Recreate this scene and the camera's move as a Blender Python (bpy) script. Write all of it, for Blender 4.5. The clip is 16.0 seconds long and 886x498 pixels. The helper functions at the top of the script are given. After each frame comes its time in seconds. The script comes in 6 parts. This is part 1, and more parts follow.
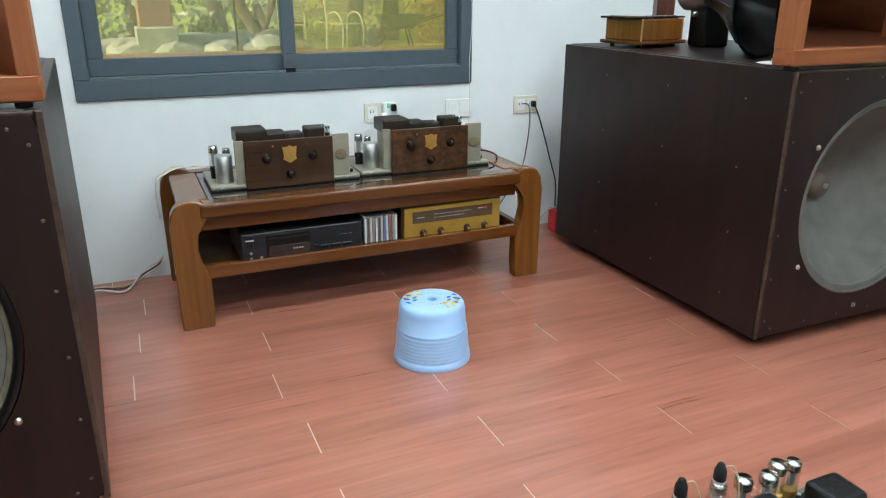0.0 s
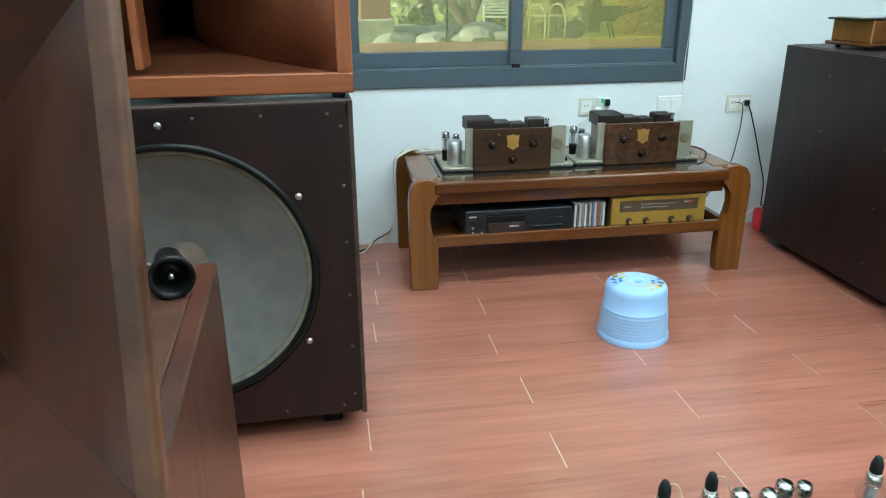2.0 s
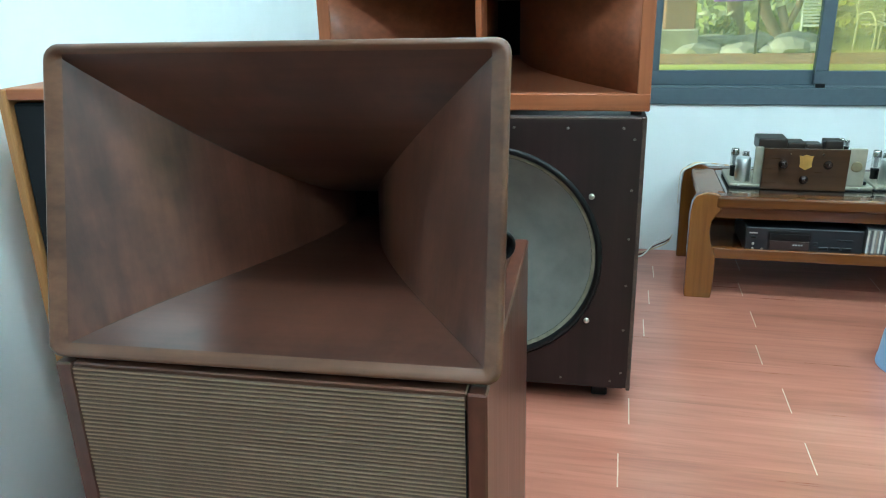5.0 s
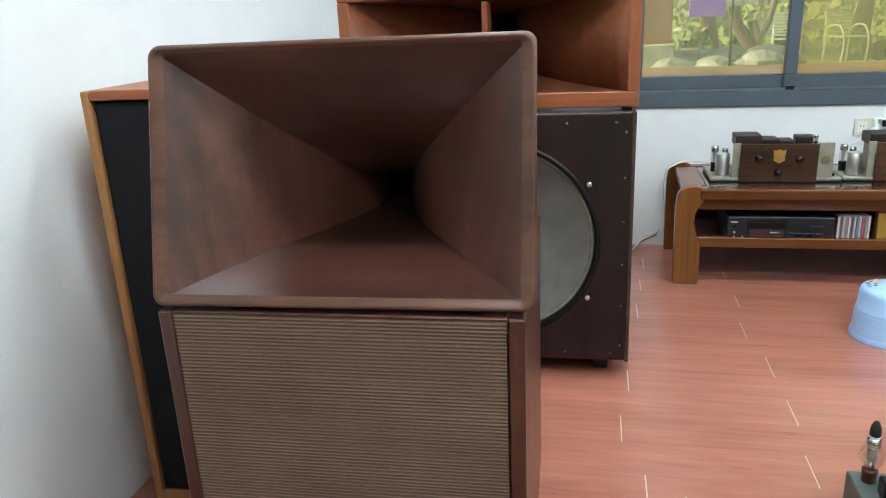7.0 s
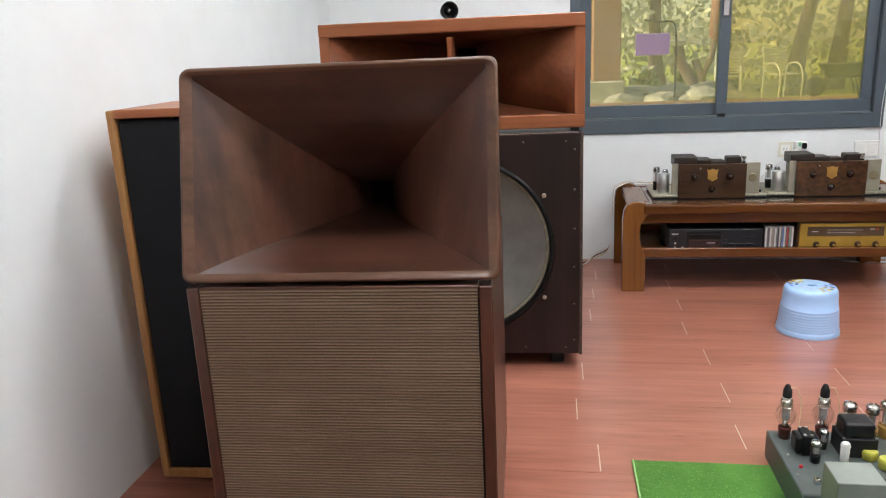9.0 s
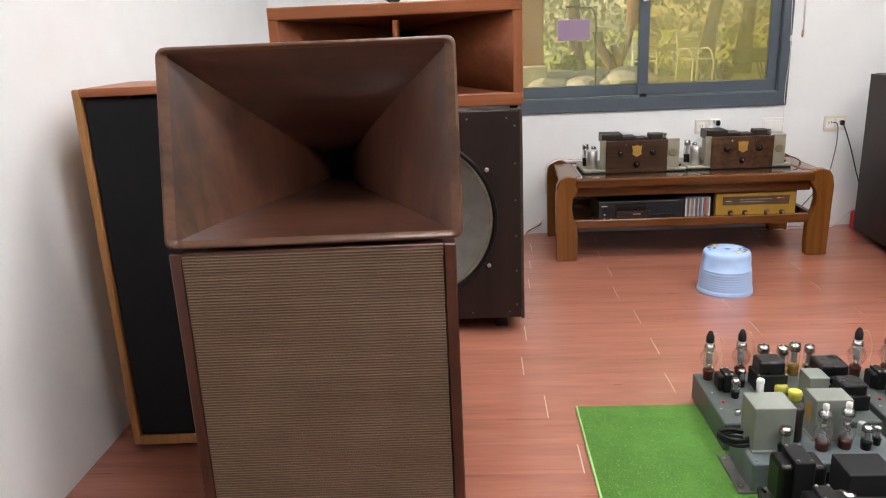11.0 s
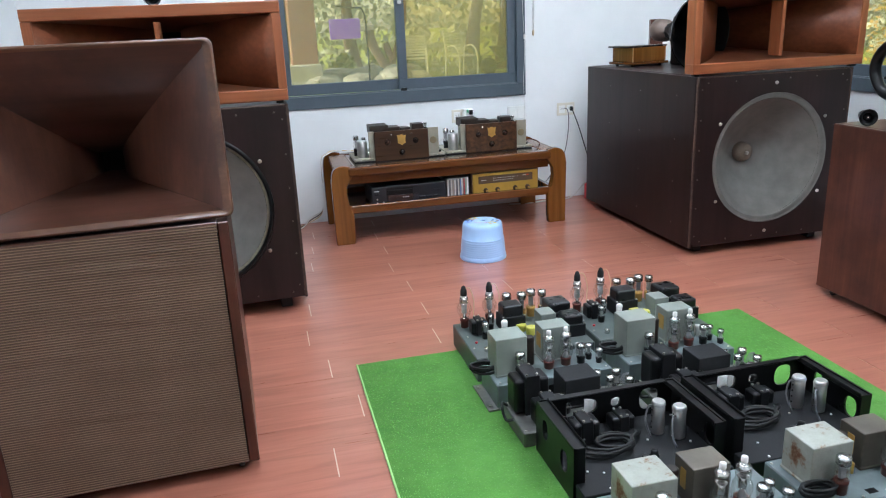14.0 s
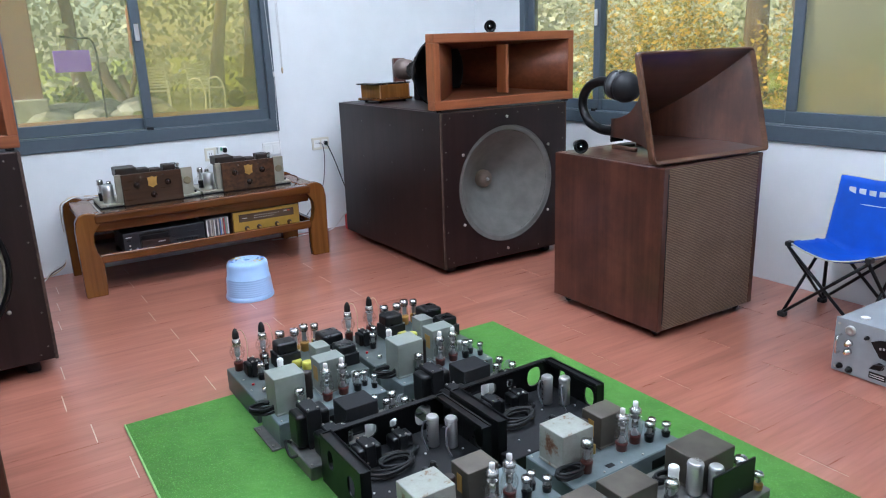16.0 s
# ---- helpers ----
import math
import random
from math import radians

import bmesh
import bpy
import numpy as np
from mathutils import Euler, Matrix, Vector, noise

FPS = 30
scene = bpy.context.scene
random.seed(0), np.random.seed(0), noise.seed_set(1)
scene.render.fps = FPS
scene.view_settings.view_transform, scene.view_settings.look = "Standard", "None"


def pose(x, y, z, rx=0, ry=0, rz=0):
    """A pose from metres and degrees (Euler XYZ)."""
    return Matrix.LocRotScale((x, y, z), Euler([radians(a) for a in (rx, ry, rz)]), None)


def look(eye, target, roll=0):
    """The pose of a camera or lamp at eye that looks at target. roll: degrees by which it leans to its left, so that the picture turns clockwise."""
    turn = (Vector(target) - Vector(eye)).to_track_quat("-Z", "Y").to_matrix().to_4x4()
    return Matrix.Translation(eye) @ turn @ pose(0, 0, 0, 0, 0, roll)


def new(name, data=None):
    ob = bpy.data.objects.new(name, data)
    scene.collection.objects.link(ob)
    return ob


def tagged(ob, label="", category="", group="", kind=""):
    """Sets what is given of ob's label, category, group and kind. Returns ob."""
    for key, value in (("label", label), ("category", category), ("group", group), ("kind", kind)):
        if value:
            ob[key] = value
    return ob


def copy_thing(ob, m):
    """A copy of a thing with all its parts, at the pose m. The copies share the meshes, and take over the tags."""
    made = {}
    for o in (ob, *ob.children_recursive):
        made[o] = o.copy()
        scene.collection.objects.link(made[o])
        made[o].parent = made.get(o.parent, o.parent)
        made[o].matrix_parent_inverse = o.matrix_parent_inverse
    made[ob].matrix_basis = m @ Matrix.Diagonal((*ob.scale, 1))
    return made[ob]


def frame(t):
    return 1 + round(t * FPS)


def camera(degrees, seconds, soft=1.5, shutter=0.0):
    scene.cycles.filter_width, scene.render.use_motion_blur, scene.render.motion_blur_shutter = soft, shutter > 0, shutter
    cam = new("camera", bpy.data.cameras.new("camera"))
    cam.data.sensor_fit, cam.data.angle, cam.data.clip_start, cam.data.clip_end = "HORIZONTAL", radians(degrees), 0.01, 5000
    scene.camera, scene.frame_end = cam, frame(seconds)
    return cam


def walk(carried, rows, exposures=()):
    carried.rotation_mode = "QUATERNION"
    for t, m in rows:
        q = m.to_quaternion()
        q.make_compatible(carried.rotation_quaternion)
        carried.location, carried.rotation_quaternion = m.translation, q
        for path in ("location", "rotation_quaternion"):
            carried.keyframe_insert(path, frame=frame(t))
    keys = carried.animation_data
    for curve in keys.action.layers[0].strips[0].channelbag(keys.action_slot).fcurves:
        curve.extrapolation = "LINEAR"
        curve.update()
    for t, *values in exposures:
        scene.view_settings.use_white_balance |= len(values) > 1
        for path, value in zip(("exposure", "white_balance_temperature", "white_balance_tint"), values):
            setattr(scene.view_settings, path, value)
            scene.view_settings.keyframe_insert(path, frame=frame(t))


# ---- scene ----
cam = camera(62.3, 16.0, 1.1)
PATH = [
    (0, (-0.327, -1.863, 1.098), (0.426, -0.134, 0.433), 0.1),
    (0.5, (-0.345, -1.911, 1.097), (0.324, -0.15, 0.423), -0.2),
    (1, (-0.406, -1.953, 1.114), (0.154, -0.159, 0.429), -0.4),
    (1.5, (-0.484, -2.021, 1.129), (-0.05, -0.194, 0.44), -0.5),
    (2, (-0.517, -2.083, 1.151), (-0.229, -0.227, 0.463), -0.4),
    (2.5, (-0.474, -2.135, 1.175), (-0.462, -0.247, 0.515), -0.4),
    (3, (-0.404, -2.181, 1.207), (-0.648, -0.306, 0.557), -0.5),
    (3.5, (-0.393, -2.221, 1.229), (-0.804, -0.378, 0.572), -0.9),
    (4, (-0.432, -2.268, 1.238), (-0.901, -0.442, 0.572), -1.4),
    (4.5, (-0.509, -2.339, 1.234), (-0.964, -0.509, 0.568), -1.4),
    (7, (-0.574, -2.671, 1.203), (-0.982, -0.811, 0.592), -2.6),
    (7.5, (-0.623, -2.739, 1.196), (-0.961, -0.857, 0.612), -2.2),
    (8, (-0.602, -2.807, 1.188), (-0.922, -0.907, 0.651), -2.1),
    (8.5, (-0.551, -2.904, 1.185), (-0.874, -0.998, 0.671), -2.4),
    (11, (-0.628, -3.147, 1.172), (-0.732, -1.23, 0.612), -2.5),
    (11.5, (-0.592, -3.236, 1.173), (-0.656, -1.316, 0.614), -2.7),
    (12, (-0.586, -3.304, 1.175), (-0.611, -1.384, 0.615), -3.0),
    (12.5, (-0.611, -3.326, 1.169), (-0.572, -1.408, 0.604), -3.2),
    (13, (-0.665, -3.362, 1.17), (-0.526, -1.451, 0.596), -3.2),
    (13.5, (-0.642, -3.404, 1.175), (-0.37, -1.511, 0.587), -3.0),
    (14, (-0.576, -3.447, 1.179), (-0.133, -1.588, 0.591), -2.6),
    (14.5, (-0.528, -3.472, 1.182), (0.061, -1.647, 0.613), -2.7),
    (15, (-0.547, -3.472, 1.206), (0.235, -1.716, 0.653), -3.3),
    (15.5, (-0.598, -3.491, 1.223), (0.353, -1.82, 0.672), -3.1),
    (16, (-0.622, -3.519, 1.231), (0.416, -1.897, 0.69), -2.0),
]
EXPOSURES = (
    (0.0, 0.20, 5600, -3), (1.5, 0.26, 5300, -11), (3.0, 0.42, 4980, -16), (4.5, 0.44, 4780, -21), (7.0, 0.28, 5650, 0), (8.5, 0.15, 6050, 8),
    (11.0, 0.18, 6450, 13), (12.5, 0.24, 6550, 14), (13.5, 0.24, 5950, 10), (14.5, 0.22, 5180, 5), (16.0, 0.14, 5200, 9),
)
walk(cam, [(t, look(eye, target, roll)) for t, eye, target, roll in PATH], EXPOSURES)

# ---- world and light ----
world = bpy.data.worlds.new("sky")
scene.world = world
world.use_nodes = True
wn = world.node_tree
sky = wn.nodes.new("ShaderNodeTexSky")
sky.sky_type, sky.sun_disc = "NISHITA", False
sky.sun_elevation, sky.sun_rotation = radians(38), radians(262)
wn.links.new(sky.outputs["Color"], wn.nodes["Background"].inputs["Color"])
wn.nodes["Background"].inputs["Strength"].default_value = 0.15
sun_data = bpy.data.lights.new("sun", "SUN")
sun_data.energy, sun_data.angle, sun_data.color = 5.0, radians(3), (1.0, 0.95, 0.86)
sun = new("sun", sun_data)
sun.matrix_world = look((-10, -1.5, 8), (0, 0, 0))


# ---- materials ----
def shader(name, rough=0.5, metal=0.0):
    m = bpy.data.materials.new(name)
    m.use_nodes = True
    nt = m.node_tree
    b = nt.nodes["Principled BSDF"]
    b.inputs["Roughness"].default_value = rough
    b.inputs["Metallic"].default_value = metal
    b.inputs["Specular IOR Level"].default_value = 0.36
    return m, nt, b


def coords(nt, scale=(1, 1, 1)):
    tc = nt.nodes.new("ShaderNodeTexCoord")
    mp = nt.nodes.new("ShaderNodeMapping")
    mp.inputs["Scale"].default_value = scale
    nt.links.new(tc.outputs["Object"], mp.inputs["Vector"])
    return mp.outputs["Vector"]


def noise_tex(nt, vec, scale, detail=4, rough=0.55):
    n = nt.nodes.new("ShaderNodeTexNoise")
    n.inputs["Scale"].default_value = scale
    n.inputs["Detail"].default_value = detail
    n.inputs["Roughness"].default_value = rough
    nt.links.new(vec, n.inputs["Vector"])
    return n.outputs["Fac"]


def ramp(nt, fac, stops):
    r = nt.nodes.new("ShaderNodeValToRGB")
    while len(r.color_ramp.elements) < len(stops):
        r.color_ramp.elements.new(0.5)
    for e, (p, c) in zip(r.color_ramp.elements, stops):
        e.position, e.color = p, (*c, 1)
    nt.links.new(fac, r.inputs["Fac"])
    return r.outputs["Color"]


def mix(nt, a, b, fac, kind="MULTIPLY"):
    x = nt.nodes.new("ShaderNodeMix")
    x.data_type, x.blend_type = "RGBA", kind
    for sock, v in ((x.inputs["Factor"], fac), (x.inputs["A"], a), (x.inputs["B"], b)):
        if isinstance(v, (int, float)):
            sock.default_value = v
        elif isinstance(v, tuple):
            sock.default_value = (*v, 1)
        else:
            nt.links.new(v, sock)
    return x.outputs["Result"]


def bump(nt, b, height, strength, dist=0.002):
    n = nt.nodes.new("ShaderNodeBump")
    n.inputs["Strength"].default_value = strength
    n.inputs["Distance"].default_value = dist
    nt.links.new(height, n.inputs["Height"])
    nt.links.new(n.outputs["Normal"], b.inputs["Normal"])


def rough_from(nt, b, fac, lo, hi):
    r = nt.nodes.new("ShaderNodeMapRange")
    r.inputs["To Min"].default_value, r.inputs["To Max"].default_value = lo, hi
    nt.links.new(fac, r.inputs["Value"])
    nt.links.new(r.outputs["Result"], b.inputs["Roughness"])


def plain(name, col, rough=0.5, metal=0.0, vary=0.15, scale=25, bumps=0.08, coat=0.0):
    """Paint, plastic or metal with faint mottling and fine relief."""
    m, nt, b = shader(name, rough, metal)
    v = coords(nt)
    n1, n2 = noise_tex(nt, v, scale), noise_tex(nt, v, scale * 0.14, 3)
    lo = tuple(c * (1 - vary) for c in col)
    hi = tuple(min(1, c * (1 + vary * 0.7)) for c in col)
    c1 = ramp(nt, n1, [(0.3, lo), (0.7, hi)])
    c2 = ramp(nt, n2, [(0.3, (1 - vary,) * 3), (0.65, (1, 1, 1))])
    nt.links.new(mix(nt, c1, c2, 1.0), b.inputs["Base Color"])
    rough_from(nt, b, n1, max(0.03, rough - 0.07), min(1, rough + 0.09))
    if bumps:
        bump(nt, b, noise_tex(nt, v, scale * 6, 2), bumps, 0.001)
    b.inputs["Coat Weight"].default_value = coat
    return m


def wood(name, dark, light, rough=0.4, axis=0, grain=1.0, coat=0.0, per_piece=0.0, wear=0.0, pores=0.75, stretch=0.5):
    """Wood with its grain along an axis: long streaks, broad figure, fine pores."""
    m, nt, b = shader(name, rough)
    s = [11.0 * grain] * 3
    s[axis] = stretch * grain
    v = coords(nt, tuple(s))
    if per_piece:
        oi = nt.nodes.new("ShaderNodeObjectInfo")
        add = nt.nodes.new("ShaderNodeVectorMath")
        mul = nt.nodes.new("ShaderNodeMath")
        mul.operation = "MULTIPLY"
        mul.inputs[1].default_value = 60
        nt.links.new(oi.outputs["Random"], mul.inputs[0])
        nt.links.new(v, add.inputs[0])
        nt.links.new(mul.outputs[0], add.inputs[1])
        v = add.outputs[0]
    figure = noise_tex(nt, v, 1.0, 6, 0.62)
    fine = noise_tex(nt, v, 7.0, 4, 0.6)
    mid = tuple((p + q) / 2 for p, q in zip(dark, light))
    c = ramp(nt, figure, [(0.3, dark), (0.5, mid), (0.72, light)])
    c = mix(nt, c, ramp(nt, fine, [(0.35, (0.72, 0.7, 0.68)), (0.6, (1, 1, 1))]), pores)
    if per_piece:
        c = mix(nt, c, ramp(nt, oi.outputs["Random"], [(0.0, (1 - per_piece,) * 3), (1.0, (1, 1, 1))]), 1.0)
    if wear:
        blot = noise_tex(nt, coords(nt), 4.5, 5, 0.65)
        c = mix(nt, c, ramp(nt, blot, [(0.38, (1 - wear,) * 3), (0.62, (1, 1, 1))]), 1.0)
    nt.links.new(c, b.inputs["Base Color"])
    rough_from(nt, b, fine, rough - 0.06, rough + 0.1)
    bump(nt, b, fine, 0.16 * pores, 0.0015)
    b.inputs["Coat Weight"].default_value = coat
    b.inputs["Coat Roughness"].default_value = 0.12
    return m


def glass_mat(name, tint=(1, 1, 1), gloss=0.9, rough=0.0, ior=1.5, haze=0.0):
    m = bpy.data.materials.new(name)
    m.use_nodes = True
    nt = m.node_tree
    nt.nodes.clear()
    out = nt.nodes.new("ShaderNodeOutputMaterial")
    tr, gl = nt.nodes.new("ShaderNodeBsdfTransparent"), nt.nodes.new("ShaderNodeBsdfGlossy")
    lw, mx = nt.nodes.new("ShaderNodeLayerWeight"), nt.nodes.new("ShaderNodeMixShader")
    fr, pw = nt.nodes.new("ShaderNodeMapRange"), nt.nodes.new("ShaderNodeMath")
    lw.inputs["Blend"].default_value = 0.5
    pw.operation, pw.inputs[1].default_value = "POWER", 4.0
    fr.inputs["To Min"].default_value, fr.inputs["To Max"].default_value = ((ior - 1) / (ior + 1)) ** 2, 0.9
    nt.links.new(lw.outputs["Facing"], pw.inputs[0])
    nt.links.new(pw.outputs[0], fr.inputs["Value"])
    tr.inputs["Color"].default_value = (*tint, 1)
    gl.inputs["Color"].default_value = (gloss,) * 3 + (1,)
    gl.inputs["Roughness"].default_value = rough
    for a, c in ((fr.outputs[0], mx.inputs[0]), (tr.outputs[0], mx.inputs[1]), (gl.outputs[0], mx.inputs[2]), (mx.outputs[0], out.inputs[0])):
        nt.links.new(a, c)
    if haze:
        tl, m2 = nt.nodes.new("ShaderNodeBsdfTranslucent"), nt.nodes.new("ShaderNodeMixShader")
        tl.inputs["Color"].default_value = (0.97, 0.88, 0.68, 1)
        m2.inputs[0].default_value = haze
        nt.links.new(tr.outputs[0], m2.inputs[1])
        nt.links.new(tl.outputs[0], m2.inputs[2])
        nt.links.new(m2.outputs[0], mx.inputs[1])
    return m


def glow(name, col, strength):
    m, nt, b = shader(name, 0.5)
    b.inputs["Base Color"].default_value = (*col, 1)
    b.inputs["Emission Color"].default_value = (*col, 1)
    b.inputs["Emission Strength"].default_value = strength
    return m


def leafy(name, dark, light, scale=9.0):
    m, nt, b = shader(name, 0.7)
    v = coords(nt)
    n = noise_tex(nt, v, scale, 6, 0.7)
    big = noise_tex(nt, v, scale * 0.12, 3)
    c = ramp(nt, n, [(0.32, dark), (0.66, light)])
    nt.links.new(mix(nt, c, ramp(nt, big, [(0.35, (0.55, 0.6, 0.45)), (0.65, (1, 1, 1))]), 1.0), b.inputs["Base Color"])
    bump(nt, b, n, 0.6, 0.02)
    return m


def laminate_mat():
    """Printed red-brown laminate: soft long grain, wavy figure and a satin lacquer."""
    m, nt, b = shader("red_brown_laminate", 0.3)
    oi = nt.nodes.new("ShaderNodeObjectInfo")
    mul = nt.nodes.new("ShaderNodeMath")
    mul.operation, mul.inputs[1].default_value = "MULTIPLY", 47
    nt.links.new(oi.outputs["Random"], mul.inputs[0])

    def shifted(scale):
        add = nt.nodes.new("ShaderNodeVectorMath")
        nt.links.new(coords(nt, scale), add.inputs[0])
        nt.links.new(mul.outputs[0], add.inputs[1])
        return add.outputs[0]

    broad = noise_tex(nt, shifted((1.6, 13, 13)), 1.0, 3, 0.5)
    grain = noise_tex(nt, shifted((3.2, 70, 70)), 1.0, 5, 0.6)
    figure = nt.nodes.new("ShaderNodeTexNoise")
    figure.inputs["Scale"].default_value, figure.inputs["Detail"].default_value, figure.inputs["Distortion"].default_value = 1.0, 3, 1.6
    nt.links.new(shifted((2.2, 26, 26)), figure.inputs["Vector"])
    c = ramp(nt, broad, [(0.25, (0.310, 0.113, 0.075)), (0.5, (0.372, 0.145, 0.098)), (0.75, (0.430, 0.180, 0.123))])
    c = mix(nt, c, ramp(nt, figure.outputs["Fac"], [(0.30, (0.74, 0.71, 0.68)), (0.50, (0.96, 0.95, 0.94)), (0.70, (1.06, 1.06, 1.05))]), 0.65)
    c = mix(nt, c, ramp(nt, grain, [(0.32, (0.78, 0.75, 0.72)), (0.55, (1, 1, 1))]), 0.55)
    c = mix(nt, c, ramp(nt, oi.outputs["Random"], [(0.0, (0.90, 0.88, 0.86)), (1.0, (1.04, 1.04, 1.04))]), 1.0)
    nt.links.new(c, b.inputs["Base Color"])
    rough_from(nt, b, grain, 0.24, 0.35)
    bump(nt, b, grain, 0.05, 0.0006)
    b.inputs["Specular IOR Level"].default_value = 0.5
    b.inputs["Coat Weight"].default_value = 0.5
    b.inputs["Coat Roughness"].default_value = 0.15
    return m


M_WALL = plain("white_wall_paint", (0.73, 0.745, 0.75), 0.75, vary=0.03, scale=6, bumps=0.05)
M_CEIL = plain("ceiling_paint", (0.88, 0.88, 0.86), 0.8, vary=0.03, scale=6)
M_FLOOR = laminate_mat()
M_GAP = plain("pale_joint", (0.62, 0.52, 0.42), 0.8)
M_ALU = plain("blue_grey_aluminium", (0.075, 0.095, 0.115), 0.45, vary=0.06, scale=40)
M_ALU_LIP = plain("grey_frame_edge", (0.12, 0.14, 0.16), 0.45, vary=0.06)
# haze mixes in a pale film for dust and the room's milky reflections
M_GLASS = glass_mat("clear_yellow_pane", (0.99, 0.93, 0.74), ior=1.6, haze=0.15)
M_AMBER = glass_mat("amber_pane", (0.98, 0.86, 0.52), ior=1.7, haze=0.25)
M_HAZE = glass_mat("dusty_amber_pane", (0.97, 0.88, 0.66), ior=1.7, haze=0.5)
M_DARKPLY = wood("dark_stained_plywood", (0.010, 0.0046, 0.0046), (0.031, 0.0140, 0.0130), 0.40, 2, 0.7, 0.0, wear=0.3)
M_PLYEDGE = wood("plywood_edge", (0.035, 0.020, 0.015), (0.095, 0.060, 0.044), 0.6, 1, 2.0)
M_CONE = plain("grey_paper_cone", (0.185, 0.180, 0.162), 0.85, vary=0.16, scale=14, bumps=0.3)
M_CONE_DUST = plain("brown_dust_cap", (0.20, 0.155, 0.12), 0.7, vary=0.2)
M_CONE_RIM = plain("yellowed_cone_rim", (0.24, 0.22, 0.155), 0.85, vary=0.3, scale=30)
M_BLACK = plain("black_enamel", (0.006, 0.006, 0.0065), 0.3, vary=0.2)
M_BLACK_MATT = plain("black_wrinkle_paint", (0.013, 0.0135, 0.015), 0.5, vary=0.25, scale=60, bumps=0.3)
for _m in (M_BLACK, M_BLACK_MATT):
    _m.node_tree.nodes["Principled BSDF"].inputs["Specular IOR Level"].default_value = 0.25
M_RUBBER = plain("black_rubber", (0.014, 0.014, 0.014), 0.65, vary=0.2)
M_NAIL = plain("dull_nail_head", (0.16, 0.145, 0.13), 0.4, 0.8, 0.3)
M_STEEL = plain("plated_screw_steel", (0.55, 0.52, 0.46), 0.3, 1.0, 0.2)
M_CHROME = plain("chrome", (0.75, 0.75, 0.74), 0.12, 1.0, 0.06, bumps=0.0)
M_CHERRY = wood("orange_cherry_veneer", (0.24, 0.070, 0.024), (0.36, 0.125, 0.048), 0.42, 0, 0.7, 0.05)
# same cherry darkened: the shade inside the flare is put into its colour
M_CHERRY_V = wood("orange_cherry_inner_shaded", (0.17, 0.050, 0.021), (0.26, 0.088, 0.038), 0.42, 1, 0.7, 0.05)
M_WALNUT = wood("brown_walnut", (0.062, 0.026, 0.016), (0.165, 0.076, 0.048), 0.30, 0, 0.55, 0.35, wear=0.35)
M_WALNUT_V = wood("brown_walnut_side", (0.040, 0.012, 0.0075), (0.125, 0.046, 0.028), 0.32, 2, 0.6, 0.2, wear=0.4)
M_OAK = wood("honey_oak_edge", (0.26, 0.12, 0.035), (0.46, 0.24, 0.085), 0.45, 2, 1.0)
M_GRILLE_BLACK = plain("black_grille_cloth", (0.006, 0.0065, 0.009), 0.9, vary=0.12, scale=50, bumps=0.3)
M_BENCH = wood("varnished_brown_wood", (0.068, 0.021, 0.0035), (0.150, 0.051, 0.010), 0.20, 0, 0.6, 0.3)
M_BENCH_V = wood("varnished_leg_wood", (0.115, 0.040, 0.006), (0.22, 0.085, 0.018), 0.22, 2, 0.6, 0.3)


# ---- building helpers ----
def box(bm, c, s, bevel=0.0, seg=1):
    m = Matrix.LocRotScale(c, None, s)
    r = bmesh.ops.create_cube(bm, size=1.0, matrix=m)
    if bevel:
        edges = {e for v in r["verts"] for e in v.link_edges}
        bmesh.ops.bevel(bm, geom=list(edges), offset=bevel, segments=seg, profile=0.5, affect="EDGES")
    return bm


def boxm(c, s, bevel=0.0, seg=1):
    return box(bmesh.new(), c, s, bevel, seg)


def lathe(bm, prof, at=(0, 0, 0), axis=(0, 0, 1), seg=24, close=True):
    """Turns a profile of (radius, height) round an axis that starts at a place."""
    rot = Vector((0, 0, 1)).rotation_difference(Vector(axis).normalized()).to_matrix()
    at = Vector(at)
    rings = []
    for r, h in prof:
        if r < 1e-5:
            rings.append([bm.verts.new(at + rot @ Vector((0, 0, h)))])
        else:
            rings.append([bm.verts.new(at + rot @ Vector((r * math.cos(2 * math.pi * i / seg), r * math.sin(2 * math.pi * i / seg), h))) for i in range(seg)])
    for a, b in zip(rings, rings[1:]):
        for i in range(seg):
            j = (i + 1) % seg
            if len(a) == 1 and len(b) == 1:
                continue
            if len(a) == 1:
                f = (a[0], b[j], b[i])
            elif len(b) == 1:
                f = (a[i], a[j], b[0])
            else:
                f = (a[i], a[j], b[j], b[i])
            bm.faces.new(f).smooth = True
    if close:
        for ring in (rings[0], rings[-1]):
            if len(ring) > 2:
                bm.faces.new(ring)
    return bm


def turned(prof, at=(0, 0, 0), axis=(0, 0, 1), seg=24, close=True):
    return lathe(bmesh.new(), prof, at, axis, seg, close)


def can(r, h, at=(0, 0, 0), axis=(0, 0, 1), seg=20, edge=0.002):
    return turned([(r - edge, 0), (r, edge), (r, h - edge), (r - edge, h)], at, axis, seg)


